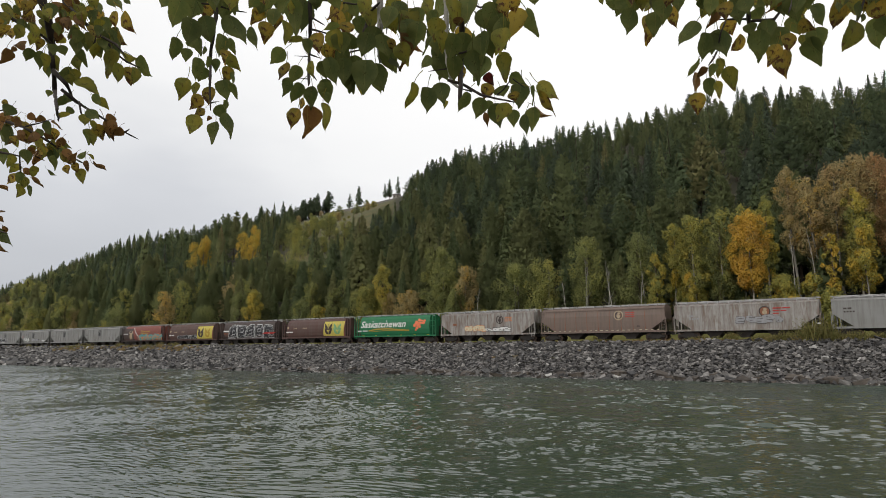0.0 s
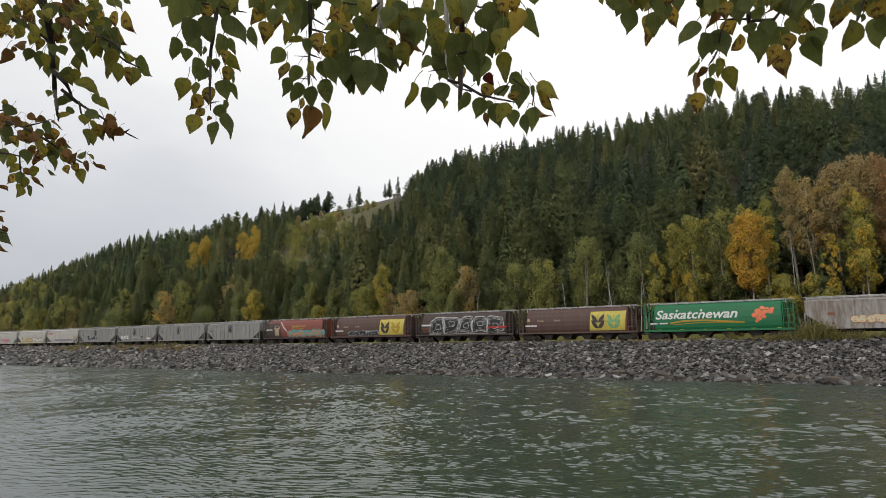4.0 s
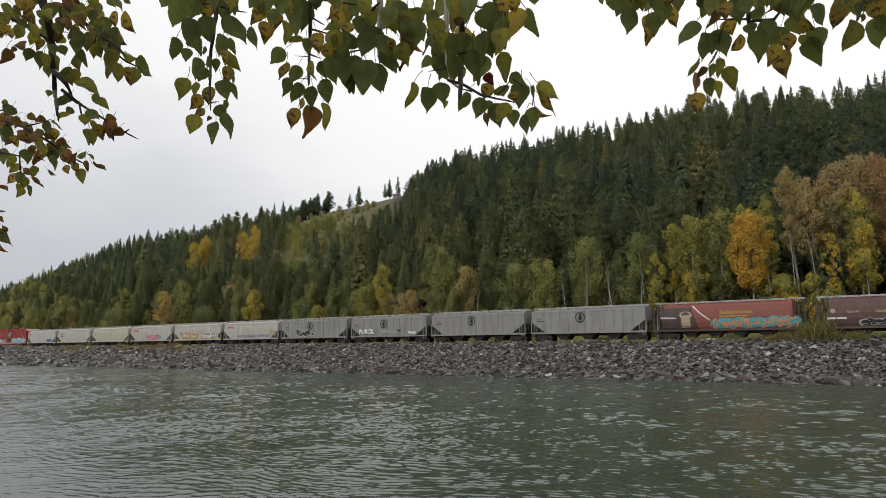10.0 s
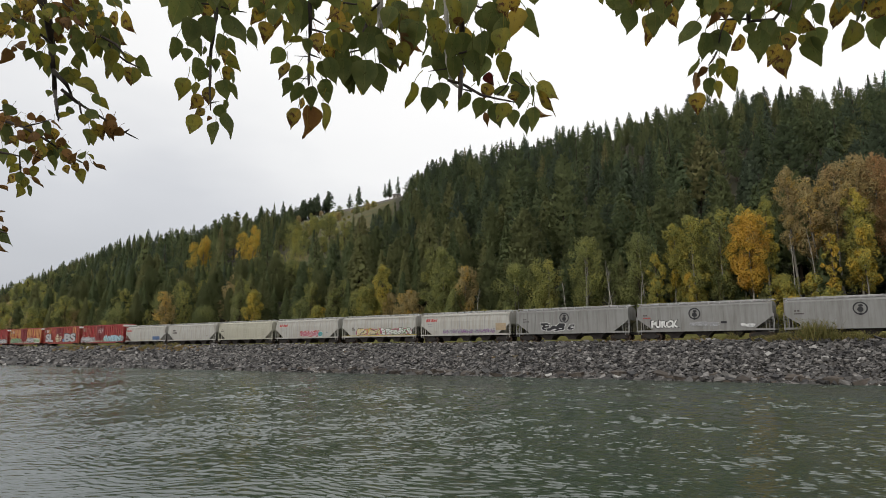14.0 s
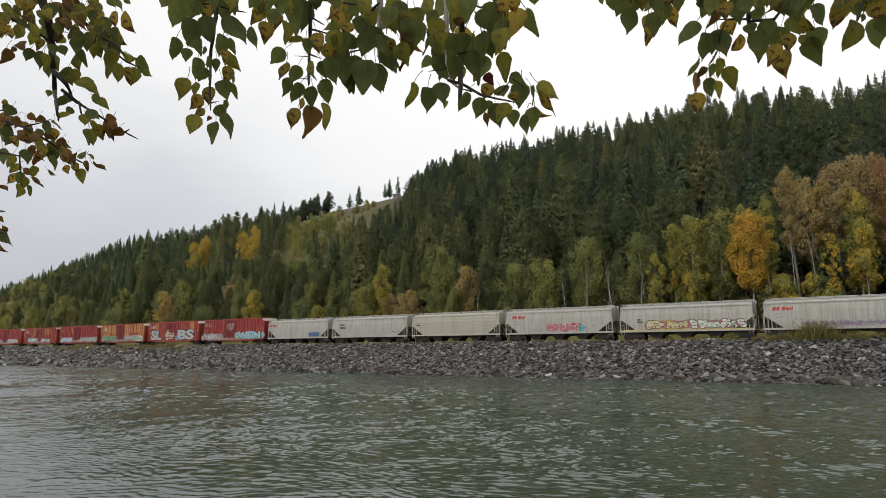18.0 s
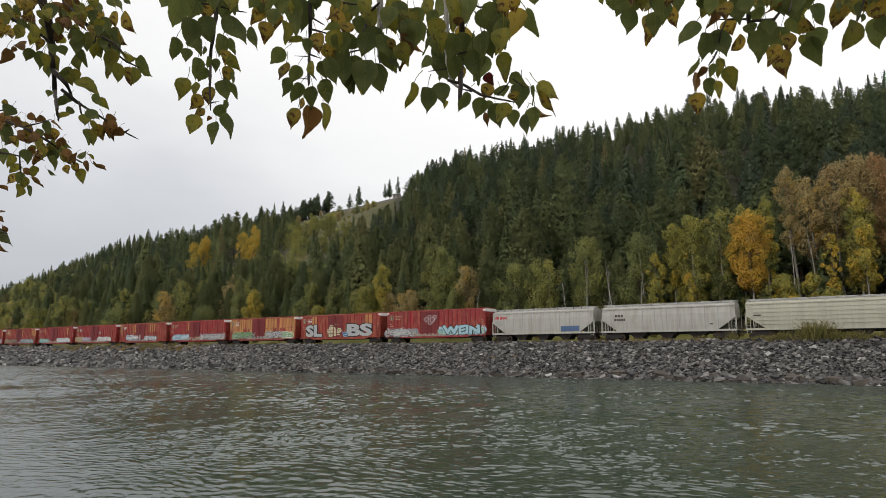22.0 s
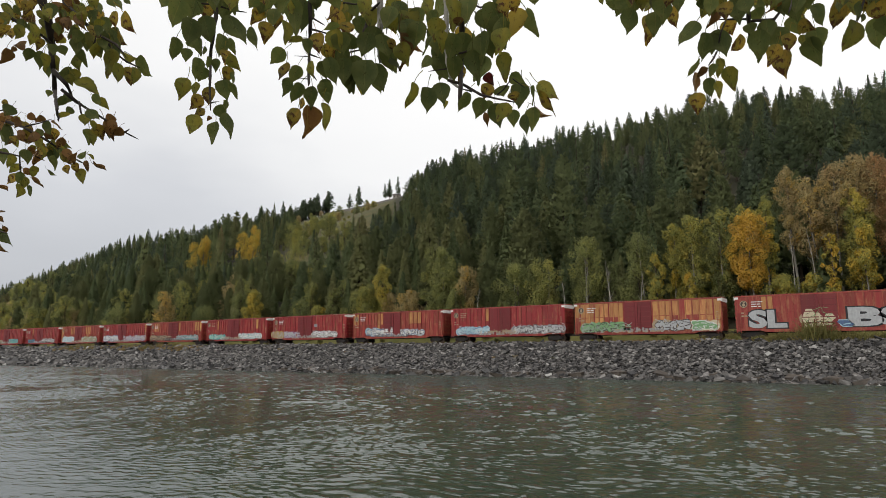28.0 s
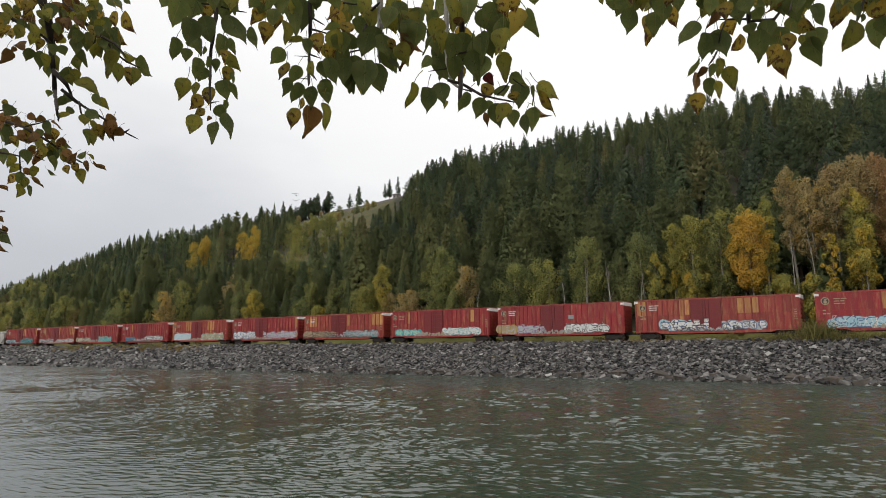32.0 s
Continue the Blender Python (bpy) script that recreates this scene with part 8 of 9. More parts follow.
leaf(bough, 0.032, 2.107, 4.440, 0.058, 2.135, 4.376, 9, 1.13, 2)
leaf(bough, 0.012, 2.159, 4.482, 0.019, 2.175, 4.432, -5, 1.16, 2)
leaf(bough, 0.043, 2.114, 4.388, 0.053, 2.137, 4.327, 34, 1.00, 0)
leaf(bough, -0.011, 2.119, 4.470, -0.028, 2.113, 4.431, -9, 1.10, 0)


# ---- lettering, emblems and graffiti on the cars ----
def flat_paint(name, c, rough=0.5):
    """Sign paint, a little chalky and worn."""
    m, nt, b = nodes_of(name)
    n = noise_node(nt, 5.0, 4, (1, 1, 0.5))
    r = ramp_node(nt, n.outputs[0], [(0.3, tuple(v * 0.72 for v in c)), (0.7, c)])
    nt.links.new(r.outputs[0], b.inputs["Base Color"])
    b.inputs["Roughness"].default_value = rough
    b.inputs["Specular IOR Level"].default_value = 0.3


for name, c in {"p_white": (0.72, 0.72, 0.70), "p_black": (0.025, 0.025, 0.028), "p_silver": (0.45, 0.46, 0.47), "p_red": (0.42, 0.035, 0.03), "p_teal": (0.08, 0.33, 0.34), "p_sky": (0.38, 0.58, 0.66), "p_blue": (0.09, 0.15, 0.28), "p_pink": (0.45, 0.15, 0.19), "p_yellow": (0.66, 0.50, 0.05), "p_green": (0.20, 0.38, 0.18), "p_orange": (0.66, 0.24, 0.09), "p_lily": (0.80, 0.20, 0.09), "p_gold": (0.42, 0.28, 0.04), "p_cream": (0.62, 0.55, 0.38), "p_dark": (0.06, 0.045, 0.04), "p_purple": (0.28, 0.14, 0.30), "p_grey": (0.30, 0.30, 0.31), "p_tan": (0.40, 0.31, 0.20), "p_mint": (0.28, 0.55, 0.44), "p_rust": (0.24, 0.09, 0.045)}.items():
    flat_paint(name, c)


class Side:
    """The river-facing side of a car: x from the rear end (0) to the front end (1) of its length, z above the rail."""

    def __init__(self, car, length, kind):
        self.car, self.length, self.kind = car, length, kind
        self.layer = 0

    def out(self, z):
        if self.kind == "box":
            return 1.572
        p = profile(self.kind)
        return float(np.interp(z, [b for a, b in p], [a for a, b in p])) + (0.052 if self.kind == "straight" else 0.006)

    def at(self, x, z, lift):
        return ((x - 0.5) * self.length, -self.out(z) - lift, z)


def strips(bm, side, x, z, pts, width, lift, step=0.22):
    """A painted line along pts, laid on the side in short pieces so that it follows the curve of the sheet."""
    n = 0
    L = side.length
    for (x0, z0), (x1, z1) in zip(pts, pts[1:]):
        ax, az, bx, bz = x * L + x0, z + z0, x * L + x1, z + z1
        d = math.hypot(bx - ax, bz - az)
        if d < 1e-4:
            continue
        k = max(1, int(d / step))
        ux, uz = (bx - ax) / d, (bz - az) / d
        ax, az, bx, bz = ax - ux * width * 0.3, az - uz * width * 0.3, bx + ux * width * 0.3, bz + uz * width * 0.3
        nx, nz = -uz * width / 2, ux * width / 2
        rows = []
        for i in range(k + 1):
            t = i / k
            px, pz = ax + (bx - ax) * t, az + (bz - az) * t
            rows.append([bm.verts.new(side.at((px + s * nx) / L, pz + s * nz, lift + 0.0006 * n)) for s in (-1, 1)])
        for a, b in zip(rows, rows[1:]):
            bm.faces.new((a[0], b[0], b[1], a[1]))
        n += 1


def panel(side, name, x0, x1, z0, z1, material, lift=0.004, label="", slant=0.0, parent=None):
    """A painted field that follows the side."""
    bm = bmesh.new()
    nx, nz = max(1, int((x1 - x0) * side.length / 1.2)), max(1, int((z1 - z0) / 0.22))
    grid = [[bm.verts.new(side.at(x0 + (x1 - x0) * i / nx + slant * (j / nz) / side.length, z0 + (z1 - z0) * j / nz, lift)) for i in range(nx + 1)] for j in range(nz + 1)]
    for j in range(nz):
        for i in range(nx):
            bm.faces.new((grid[j][i], grid[j][i + 1], grid[j + 1][i + 1], grid[j + 1][i]))
    return part(name, bm, material, parent or side.car, label)


def bars(side, x, z, widths, material, h=0.12, gap=0.1, lift=0.006):
    """A line of stencilled marks."""
    bm = bmesh.new()
    px = x
    for w in widths:
        x1 = px + w / side.length
        v = [bm.verts.new(side.at(a, b, lift)) for a, b in ((px, z), (x1, z), (x1, z + h), (px, z + h))]
        bm.faces.new(v)
        px = x1 + gap / side.length
    part("stencil", bm, material, side.car)


def disc(bm, side, x, z, r0, r1, lift, n=20, squash=1.0):
    L = side.length
    a = [bm.verts.new(side.at(x + r1 * math.cos(2 * math.pi * k / n) / L, z + squash * r1 * math.sin(2 * math.pi * k / n), lift)) for k in range(n)]
    if r0 <= 0:
        bm.faces.new(a)
        return
    b = [bm.verts.new(side.at(x + r0 * math.cos(2 * math.pi * k / n) / L, z + squash * r0 * math.sin(2 * math.pi * k / n), lift)) for k in range(n)]
    for k in range(n):
        bm.faces.new((a[k], a[(k + 1) % n], b[(k + 1) % n], b[k]))


def emblem(side, x, z, r, ring, field, blob):
    """A round badge: a ring, a field, and a plain shape on a shield."""
    bm = bmesh.new()
    disc(bm, side, x, z, r * 0.80, r, 0.010)
    badge = part("emblem", bm, ring, side.car, "round painted badge")
    if field:
        bm = bmesh.new()
        disc(bm, side, x, z, 0, r * 0.8, 0.007)
        part("field", bm, field, badge)
    bm = bmesh.new()
    disc(bm, side, x, z - 0.18 * r, 0, r * 0.42, 0.012, 10)
    disc(bm, side, x + 0.05 / side.length, z + 0.42 * r, 0, r * 0.34, 0.013, 9, 0.6)
    disc(bm, side, x, z - 0.85 * r, 0, r * 0.3, 0.014, 8, 0.7)
    part("shape", bm, blob, badge)


def lettering(side, text, x, z, size, material, shear=0.0, lift=0.010, stretch=1.0):
    """A word in the built-in font, bent onto the side; x is where it starts, z its foot."""
    cu = bpy.data.curves.new("word", "FONT")
    cu.body, cu.size, cu.shear, cu.resolution_u, cu.offset = text, size, shear, 3, 0.02 * size
    tmp = bpy.data.objects.new("word", cu)
    me = bpy.data.meshes.new_from_object(tmp)
    bpy.data.objects.remove(tmp)
    bpy.data.curves.remove(cu)
    bm = bmesh.new()
    bm.from_mesh(me)
    bpy.data.meshes.remove(me)
    bmesh.ops.triangulate(bm, faces=bm.faces[:])
    bmesh.ops.subdivide_edges(bm, edges=[e for e in bm.edges if e.calc_length() > 0.35], cuts=1)
    for v in bm.verts:
        v.co = side.at(x + v.co.x * stretch / side.length, z + v.co.y, lift)
    return part("lettering", bm, material, side.car, "painted word")


def graffiti(side, x0, x1, z0, z1, fill, edge, seed, back=None, count=None, weight=0.24, extra=None, label=""):
    """Spray-painted shapes: overlapping bent strokes with an outline, on a cloud of paint."""
    r = random.Random(seed)
    L = side.length
    w, h = (x1 - x0) * L, z1 - z0
    count = count or max(3, int(w / (h * 0.56)))
    root = None
    if back:
        bm = bmesh.new()
        for k in range(count * 2):
            disc(bm, side, x0 + (x1 - x0) * (k + 0.5) / (count * 2), z0 + h * r.uniform(0.38, 0.6), 0, min(h * r.uniform(0.36, 0.56), max(h * 0.3, w / count * 0.7)), 0.012 + 0.0005 * k, 11)
        root = part("graffiti", bm, back, side.car, label or "cloud of spray paint")
        root["kind"] = "stuff"
    blocks, cuts = [], []
    for k in range(count):
        cx, lw = w * (k + r.uniform(0.3, 0.7)) / count, w / count * r.uniform(0.42, 0.72)
        lo, hi = h * r.uniform(0.0, 0.16), h * r.uniform(0.7, 1.05)
        blocks.append((cx, lw, lo, hi, r.uniform(-0.9, 0.9), r.uniform(0, 6), r.uniform(0.12, 0.38)))
        for j in range(r.choice((1, 2, 2))):
            y0 = lo + (hi - lo) * (0.32 + 0.36 * j + r.uniform(-0.06, 0.06))
            cuts.append([(cx + lw * r.uniform(-0.5, -0.1), y0), (cx + lw * r.uniform(0.1, 0.95), y0 + r.uniform(-0.1, 0.1) * h)])
        if r.random() < 0.4:
            cuts.append([(cx + lw * 0.1, lo), (cx - lw * 0.1, lo + 0.4 * (hi - lo))])
    for lift, inset, mat, nm in ((0.022, 0.0, edge, "outline"), (0.030, weight * h * 0.42, fill, "fill")):
        bm = bmesh.new()
        for k, (cx, lw, lo, hi, lean, ph, wob) in enumerate(blocks):
            n = max(5, int((hi - lo) / 0.17))
            rows = []
            for i in range(n + 1):
                t = i / n
                zz = lo + inset + (hi - lo - 2 * inset) * t
                mid = cx + lean * lw * (t - 0.5)
                end = 1 - 0.35 * abs(2 * t - 1) ** 4
                le = mid - (lw * (1 + wob * math.sin(8 * t + ph)) * end - inset)
                ri = mid + (lw * (1 + wob * math.sin(10 * t + 2 * ph)) * end - inset)
                if ri < le:
                    le = ri = (le + ri) / 2
                rows.append([bm.verts.new(side.at(x0 + px / L, z0 + zz, lift + 0.0012 * (k % 3))) for px in (le, ri)])
            for p, q in zip(rows, rows[1:]):
                bm.faces.new((p[0], p[1], q[1], q[0]))
        ob = part(nm if root else "graffiti", bm, mat, root or side.car, "" if root else (label or "sprayed shapes"))
        ob["kind"] = "stuff"
        root = root or ob
    bm = bmesh.new()
    for pts in cuts:
        strips(bm, side, x0, z0, pts, max(0.05, weight * h * 0.5), 0.036)
    part("stroke", bm, edge, root)["kind"] = "stuff"
    if extra:
        bm = bmesh.new()
        for k in range(count * 4):
            px, pz = w * r.random(), h * r.uniform(0.1, 0.85)
            path = [(px, pz)]
            for _ in range(r.choice((1, 2, 3))):
                px, pz = min(max(px + r.uniform(-0.35, 0.35) * h, 0.0), w), min(max(pz + r.uniform(-0.4, 0.4) * h, 0.0), h * 1.05)
                path.append((px, pz))
            strips(bm, side, x0, z0, path, max(0.045, weight * h * r.uniform(0.15, 0.35)), 0.042)
        part("highlight", bm, extra, root)["kind"] = "stuff"


def block_word(side, text, x0, x1, z0, z1, fill, edge, label, sway=0.0, base=0.012):
    """Block letters fitted to a field, with a dark edge behind them; sway lifts and leans them one by one."""
    root = None
    for lift, fat, mat, nm in ((base, 0.10, edge, "graffiti"), (base + 0.010, 0.05, fill, "fill")):
        cu = bpy.data.curves.new("word", "FONT")
        cu.body, cu.size, cu.resolution_u, cu.offset = text, 1.0, 3, fat
        tmp = bpy.data.objects.new("word", cu)
        me = bpy.data.meshes.new_from_object(tmp)
        bpy.data.objects.remove(tmp)
        bpy.data.curves.remove(cu)
        bm = bmesh.new()
        bm.from_mesh(me)
        bpy.data.meshes.remove(me)
        xs, zs = [v.co.x for v in bm.verts], [v.co.y for v in bm.verts]
        a, b, c, d = min(xs), max(xs), min(zs), max(zs)
        g = 0.0 if root is None else 0.055
        for v in bm.verts:
            fx, fz = (v.co.x - a) / (b - a), (v.co.y - c) / (d - c)
            z = z0 + (z1 - z0) * (g + (1 - 2 * g) * fz + sway * math.sin(5.5 * fx * len(text)) * (0.4 + fz))
            fx += sway * 0.5 * math.sin(4 * fz + 7 * fx) / len(text)
            v.co = side.at(x0 + (x1 - x0) * (g * 0.6 + (1 - 1.2 * g) * fx), z, lift)
        ob = part(nm, bm, mat, root or side.car, label if root is None else "")
        root = root or ob


def contour_piece(side, x0, x1, z0, z1, count, seed, fill, line, shade, label):
    """A tall piece of overlapping rounded blocks, each drawn with doubled contour lines over a dark fill."""
    r = random.Random(seed)
    L = side.length
    w, h = (x1 - x0) * L, z1 - z0
    black, white, grey = bmesh.new(), bmesh.new(), bmesh.new()
    for k in range(count):
        cx, cz = w * (k + 0.5) / count + r.uniform(-0.1, 0.1), h * r.uniform(0.46, 0.54)
        a, b, ph = w / count * r.uniform(0.52, 0.66), h * r.uniform(0.44, 0.52), r.uniform(0, 6.28)

        def ring(f, n=26):
            pts = []
            for i in range(n + 1):
                t = 2 * math.pi * i / n
                q = f * (1 + 0.13 * math.sin(3 * t + ph) + 0.08 * math.sin(5 * t + 2 * ph))
                c, d = math.cos(t), math.sin(t)
                pts.append((cx + a * q * math.copysign(abs(c) ** 0.55, c) + 0.25 * (d * b) * (0.5 - 0.3 * (k % 2)), cz + b * min(q, 1.08) * math.copysign(abs(d) ** 0.55, d)))
            return pts

        rows = [[black.verts.new(side.at(x0 + (cx + (px - cx) * g) / L, z0 + cz + (pz - cz) * g, 0.020 + 0.001 * k)) for px, pz in ring(1.0)[:-1]] for g in (1.0, 0.75, 0.5, 0.25)]
        for p, q in zip(rows, rows[1:]):
            for i in range(len(p)):
                j = (i + 1) % len(p)
                black.faces.new((p[i], p[j], q[j], q[i]))
        black.faces.new(rows[-1])
        for f, wd in ((1.0, 0.062), (0.86, 0.032), (0.70, 0.025)):
            strips(white, side, x0, z0, ring(f), wd, 0.030)
        hole = [(cx + (px - cx) * 0.32 + 0.1 * a, cz + (pz - cz) * 0.30 + r.uniform(-0.02, 0.02) + 0.12 * b * (1 if k % 2 else -1)) for px, pz in ring(1.0)]
        strips(white, side, x0, z0, hole, 0.05, 0.034)
        for j in range(7):
            px, pz = cx + a * r.uniform(-0.7, 0.5), cz + b * r.uniform(-0.75, 0.7)
            strips(grey, side, x0, z0, [(px, pz), (px + a * r.uniform(0.2, 0.5), pz + b * r.uniform(-0.12, 0.12))], 0.035, 0.040)
    root = part("graffiti", black, fill, side.car, label)
    for nm, bm, mat in (("contour", white, line), ("shading", grey, shade)):
        part(nm, bm, mat, root)["kind"] = "stuff"
    root["kind"] = "stuff"


def wheat(side, x, z, h, material, root):
    """Two rows of leaf blades on a stalk."""
    bm = bmesh.new()
    L = side.length
    for k in range(2):
        for s in (-1, 1):
            b = z + h * (0.08 + 0.36 * k)
            rows = []
            for i in range(10):
                t = i / 9
                px, pz, fat = 0.03 * h + 0.40 * h * t, 0.52 * h * t ** 1.25, 0.13 * h * math.sin(math.pi * (0.04 + 0.96 * t)) ** 0.75
                rows.append([bm.verts.new(side.at(x + s * (px + fat * q * 0.7) / L, b + pz - fat * q * 0.7, 0.012)) for q in (-1, -0.5, 0, 0.5, 1)])
            for p0, p1 in zip(rows, rows[1:]):
                for q in range(4):
                    bm.faces.new((p0[q], p1[q], p1[q + 1], p0[q + 1]))
    strips(bm, side, x, z, [(0, 0), (0, h * 0.9)], 0.06, 0.014)
    part("wheat_mark", bm, material, root)


def side_of(car, length, kind):
    return Side(car, length, kind)


def mark_cars():
    # pale grey ribbed car at the head
    s = side_of(A, 16.9, "straight")
    bars(s, 0.10, 3.1, (0.3, 0.35), "p_dark", 0.16)
    bars(s, 0.10, 2.75, (0.18, 0.18, 0.18, 0.18), "p_dark", 0.16)
    emblem(s, 0.52, 3.1, 0.66, "p_black", None, "p_black")
    # weathered pale car
    s = side_of(B, 16.8, "straight")
    emblem(s, 0.64, 3.15, 0.62, "p_dark", "p_rust", "p_tan")
    for k, w in enumerate(((0.9, 0.8), (0.7, 0.6), (0.6,))):
        bars(s, 0.69, 3.42 - 0.3 * k, w, "p_red", 0.13)
    bars(s, 0.14, 2.75, (0.5,), "p_grey", 0.18)
    bars(s, 0.14, 2.42, (0.2, 0.2, 0.2, 0.2), "p_grey", 0.18)
    graffiti(s, 0.46, 0.74, 1.75, 2.75, "p_grey", "p_dark", 3, count=5, weight=0.06)
    bars(s, 0.94, 1.6, (0.5,), "p_white", 0.12)
    # faded maroon car
    s = side_of(C, 18.1, "curved")
    emblem(s, 0.64, 3.25, 0.62, "p_tan", "p_dark", "p_tan")
    for k in range(3):
        bars(s, 0.69, 3.5 - 0.26 * k, (0.6, 0.5), "p_red", 0.11)
    bars(s, 0.05, 1.30, (0.32,) * 22, "p_cream", 0.07, 0.42)
    bars(s, 0.77, 1.75, (0.4,), "p_dark", 0.12)
    # rust-streaked grey car
    s = side_of(Dg, 17.0, "straight")
    emblem(s, 0.64, 3.2, 0.6, "p_dark", None, "p_dark")
    for k in range(3):
        bars(s, 0.69, 3.45 - 0.26 * k, (0.5, 0.6), "p_orange", 0.10)
    bars(s, 0.16, 2.5, (0.7,), "p_rust", 0.3)
    graffiti(s, 0.29, 0.49, 1.5, 2.5, "p_cream", "p_orange", 11, count=5, weight=0.10)
    graffiti(s, 0.50, 0.74, 1.4, 2.25, "p_white", "p_black", 12, count=4, weight=0.16)
    # the green car
    s = side_of(E_, 17.9, "round")
    lettering(s, "Saskatchewan", 0.105, 2.58, 1.52, "p_white", 0.28, stretch=1.13)
    bm = bmesh.new()
    strips(bm, s, 0.21, 2.0, [(0, 0.05), (1.6, 0.30), (4.0, 0.32), (6.8, 0.12), (8.4, 0.0)], 0.2, 0.008)
    strips(bm, s, 0.23, 1.86, [(0, 0.0), (2.5, 0.16), (5.0, 0.20), (7.6, 0.1)], 0.10, 0.009)
    part("gold_swoosh", bm, "p_gold", E_, "golden field stripe")
    bm = bmesh.new()
    for dx, dz, r in ((0.745, 2.75, 0.34), (0.765, 3.2, 0.36), (0.785, 2.9, 0.42), (0.815, 3.3, 0.40), (0.79, 3.6, 0.25), (0.84, 3.15, 0.32), (0.77, 2.35, 0.30), (0.80, 2.55, 0.26), (0.85, 3.45, 0.22), (0.755, 2.05, 0.2)):
        disc(bm, s, dx, dz, 0, r, 0.010 + 0.001 * r, 9, 0.85)
    part("lily_emblem", bm, "p_lily", E_, "orange-red lily painted on the side")
    bars(s, 0.07, 1.95, (0.9,), "p_white", 0.18)
    bars(s, 0.135, 1.95, (1.0,), "p_white", 0.18)
    for k in range(6):
        bars(s, 0.12 + 0.15 * k, 1.22, (0.45,), "p_yellow", 0.09)
    # brown cars with the yellow wheat panel
    for car, ln, seed in ((F_, 17.9, 21), (H_, 18.5, 22)):
        s = side_of(car, ln, "round")
        root = panel(s, "wheat_panel", 0.615, 0.885, 1.35, 3.85, "yellow_mark", 0.006, "yellow panel with two stylised wheat heads", 0.25)
        wheat(s, 0.685, 1.5, 2.1, "p_dark", root)
        wheat(s, 0.805, 1.5, 2.1, "p_green" if car is F_ else "p_gold", root)
        lettering(s, "Canada", 0.185, 2.72, 0.36, "p_tan")
        lettering(s, "Canada", 0.325, 2.72, 0.36, "p_tan")
        bars(s, 0.085, 2.05, (0.8, 0.9), "p_white", 0.2)
        bm = bmesh.new()
        disc(bm, s, 0.115, 2.95, 0, 0.26, 0.01, 7)
        part("leaf_mark", bm, "p_tan", car)
        panel(s, "end_patch", 0.888, 0.90, 1.3, 3.9, "red_brown_paint", 0.005)
    s = side_of(H_, 18.5, "round")
    graffiti(s, 0.25, 0.60, 1.3, 2.15, "p_black", "p_silver", 31, back="p_silver", weight=0.10, label="grey and black sprayed graffiti")
    # the silver piece
    s = side_of(G_, 18.4, "round")
    contour_piece(s, 0.19, 0.875, 1.3, 3.8, 5, 41, "p_black", "p_white", "p_silver", "tall black graffiti with doubled white contour lines")
    bars(s, 0.09, 2.55, (1.9,), "p_white", 0.24)
    for k in range(3):
        bars(s, 0.10, 2.2 - 0.24 * k, (0.8, 0.5), "p_rust", 0.1)
    panel(s, "sprayed_foot", 0.16, 0.90, 1.15, 1.35, "p_silver", 0.005)
    panel(s, "sprayed_foot", 0.72, 0.9, 2.0, 2.3, "p_red", 0.05, slant=0.8)
    # red and dark brown car
    s = side_of(I_, 17.8, "round")
    panel(s, "dark_field", 0.100, 0.33, 1.15, 4.1, "black_brown_paint", 0.004, "dark brown painted end", -0.9)
    bm = bmesh.new()
    strips(bm, s, 0.40, 2.35, [(0, 0), (-0.9, 0.7), (-1.9, 1.7)], 0.14, 0.012)
    part("white_stripe", bm, "p_white", I_)
    root = panel(s, "sheaf", 0.215, 0.275, 1.5, 2.6, "p_tan", 0.009, "tan painted wheat sheaf")
    bm = bmesh.new()
    disc(bm, s, 0.245, 3.0, 0, 0.75, 0.010, 12, 0.6)
    part("sheaf_head", bm, "p_tan", root)
    bars(s, 0.075, 2.6, (1.9,), "p_white", 0.2)
    lettering(s, "Saskatchewan", 0.465, 3.02, 0.62, "p_gold", 0.0, stretch=1.06)
    bars(s, 0.465, 2.66, (0.5, 0.4, 0.7, 0.5, 0.6), "p_gold", 0.14)
    graffiti(s, 0.42, 0.93, 1.25, 2.6, "p_tan", "p_teal", 51, back="p_teal", weight=0.36, extra="p_orange", label="teal and tan sprayed graffiti")
    # the four grey ribbed cars
    for k, car in enumerate(GREYS):
        s = side_of(car, 17.0, "straight")
        emblem(s, 0.455, 3.15, 0.70, "p_black", None, "p_black")
        bars(s, 0.085, 3.0, (0.22, 0.2), "p_dark", 0.14)
        bars(s, 0.085, 2.68, (0.14,) * 5, "p_dark" if k != 2 else "p_red", 0.14, 0.06)
        bars(s, 0.30, 1.9, (0.12, 0.2), "p_grey", 0.1)
    s = side_of(GREYS[2], 16.9, "straight")
    block_word(s, "PURCK", 0.135, 0.345, 1.45, 2.45, "p_white", "p_black", "white bubble-letter tag edged in black", 0.07)
    graffiti(s, 0.41, 0.60, 1.6, 2.2, "p_grey", "p_silver", 62, count=4, weight=0.08)
    panel(s, "dark_patch", 0.63, 0.67, 1.9, 2.15, "p_black", 0.056)
    graffiti(s, 0.76, 0.84, 1.4, 1.95, "p_white", "p_silver", 63, count=2, weight=0.2)
    s = side_of(GREYS[3], 16.9, "straight")
    graffiti(s, 0.26, 0.54, 1.3, 2.55, "p_black", "p_white", 64, count=4, weight=0.12, label="black tag outlined in white")
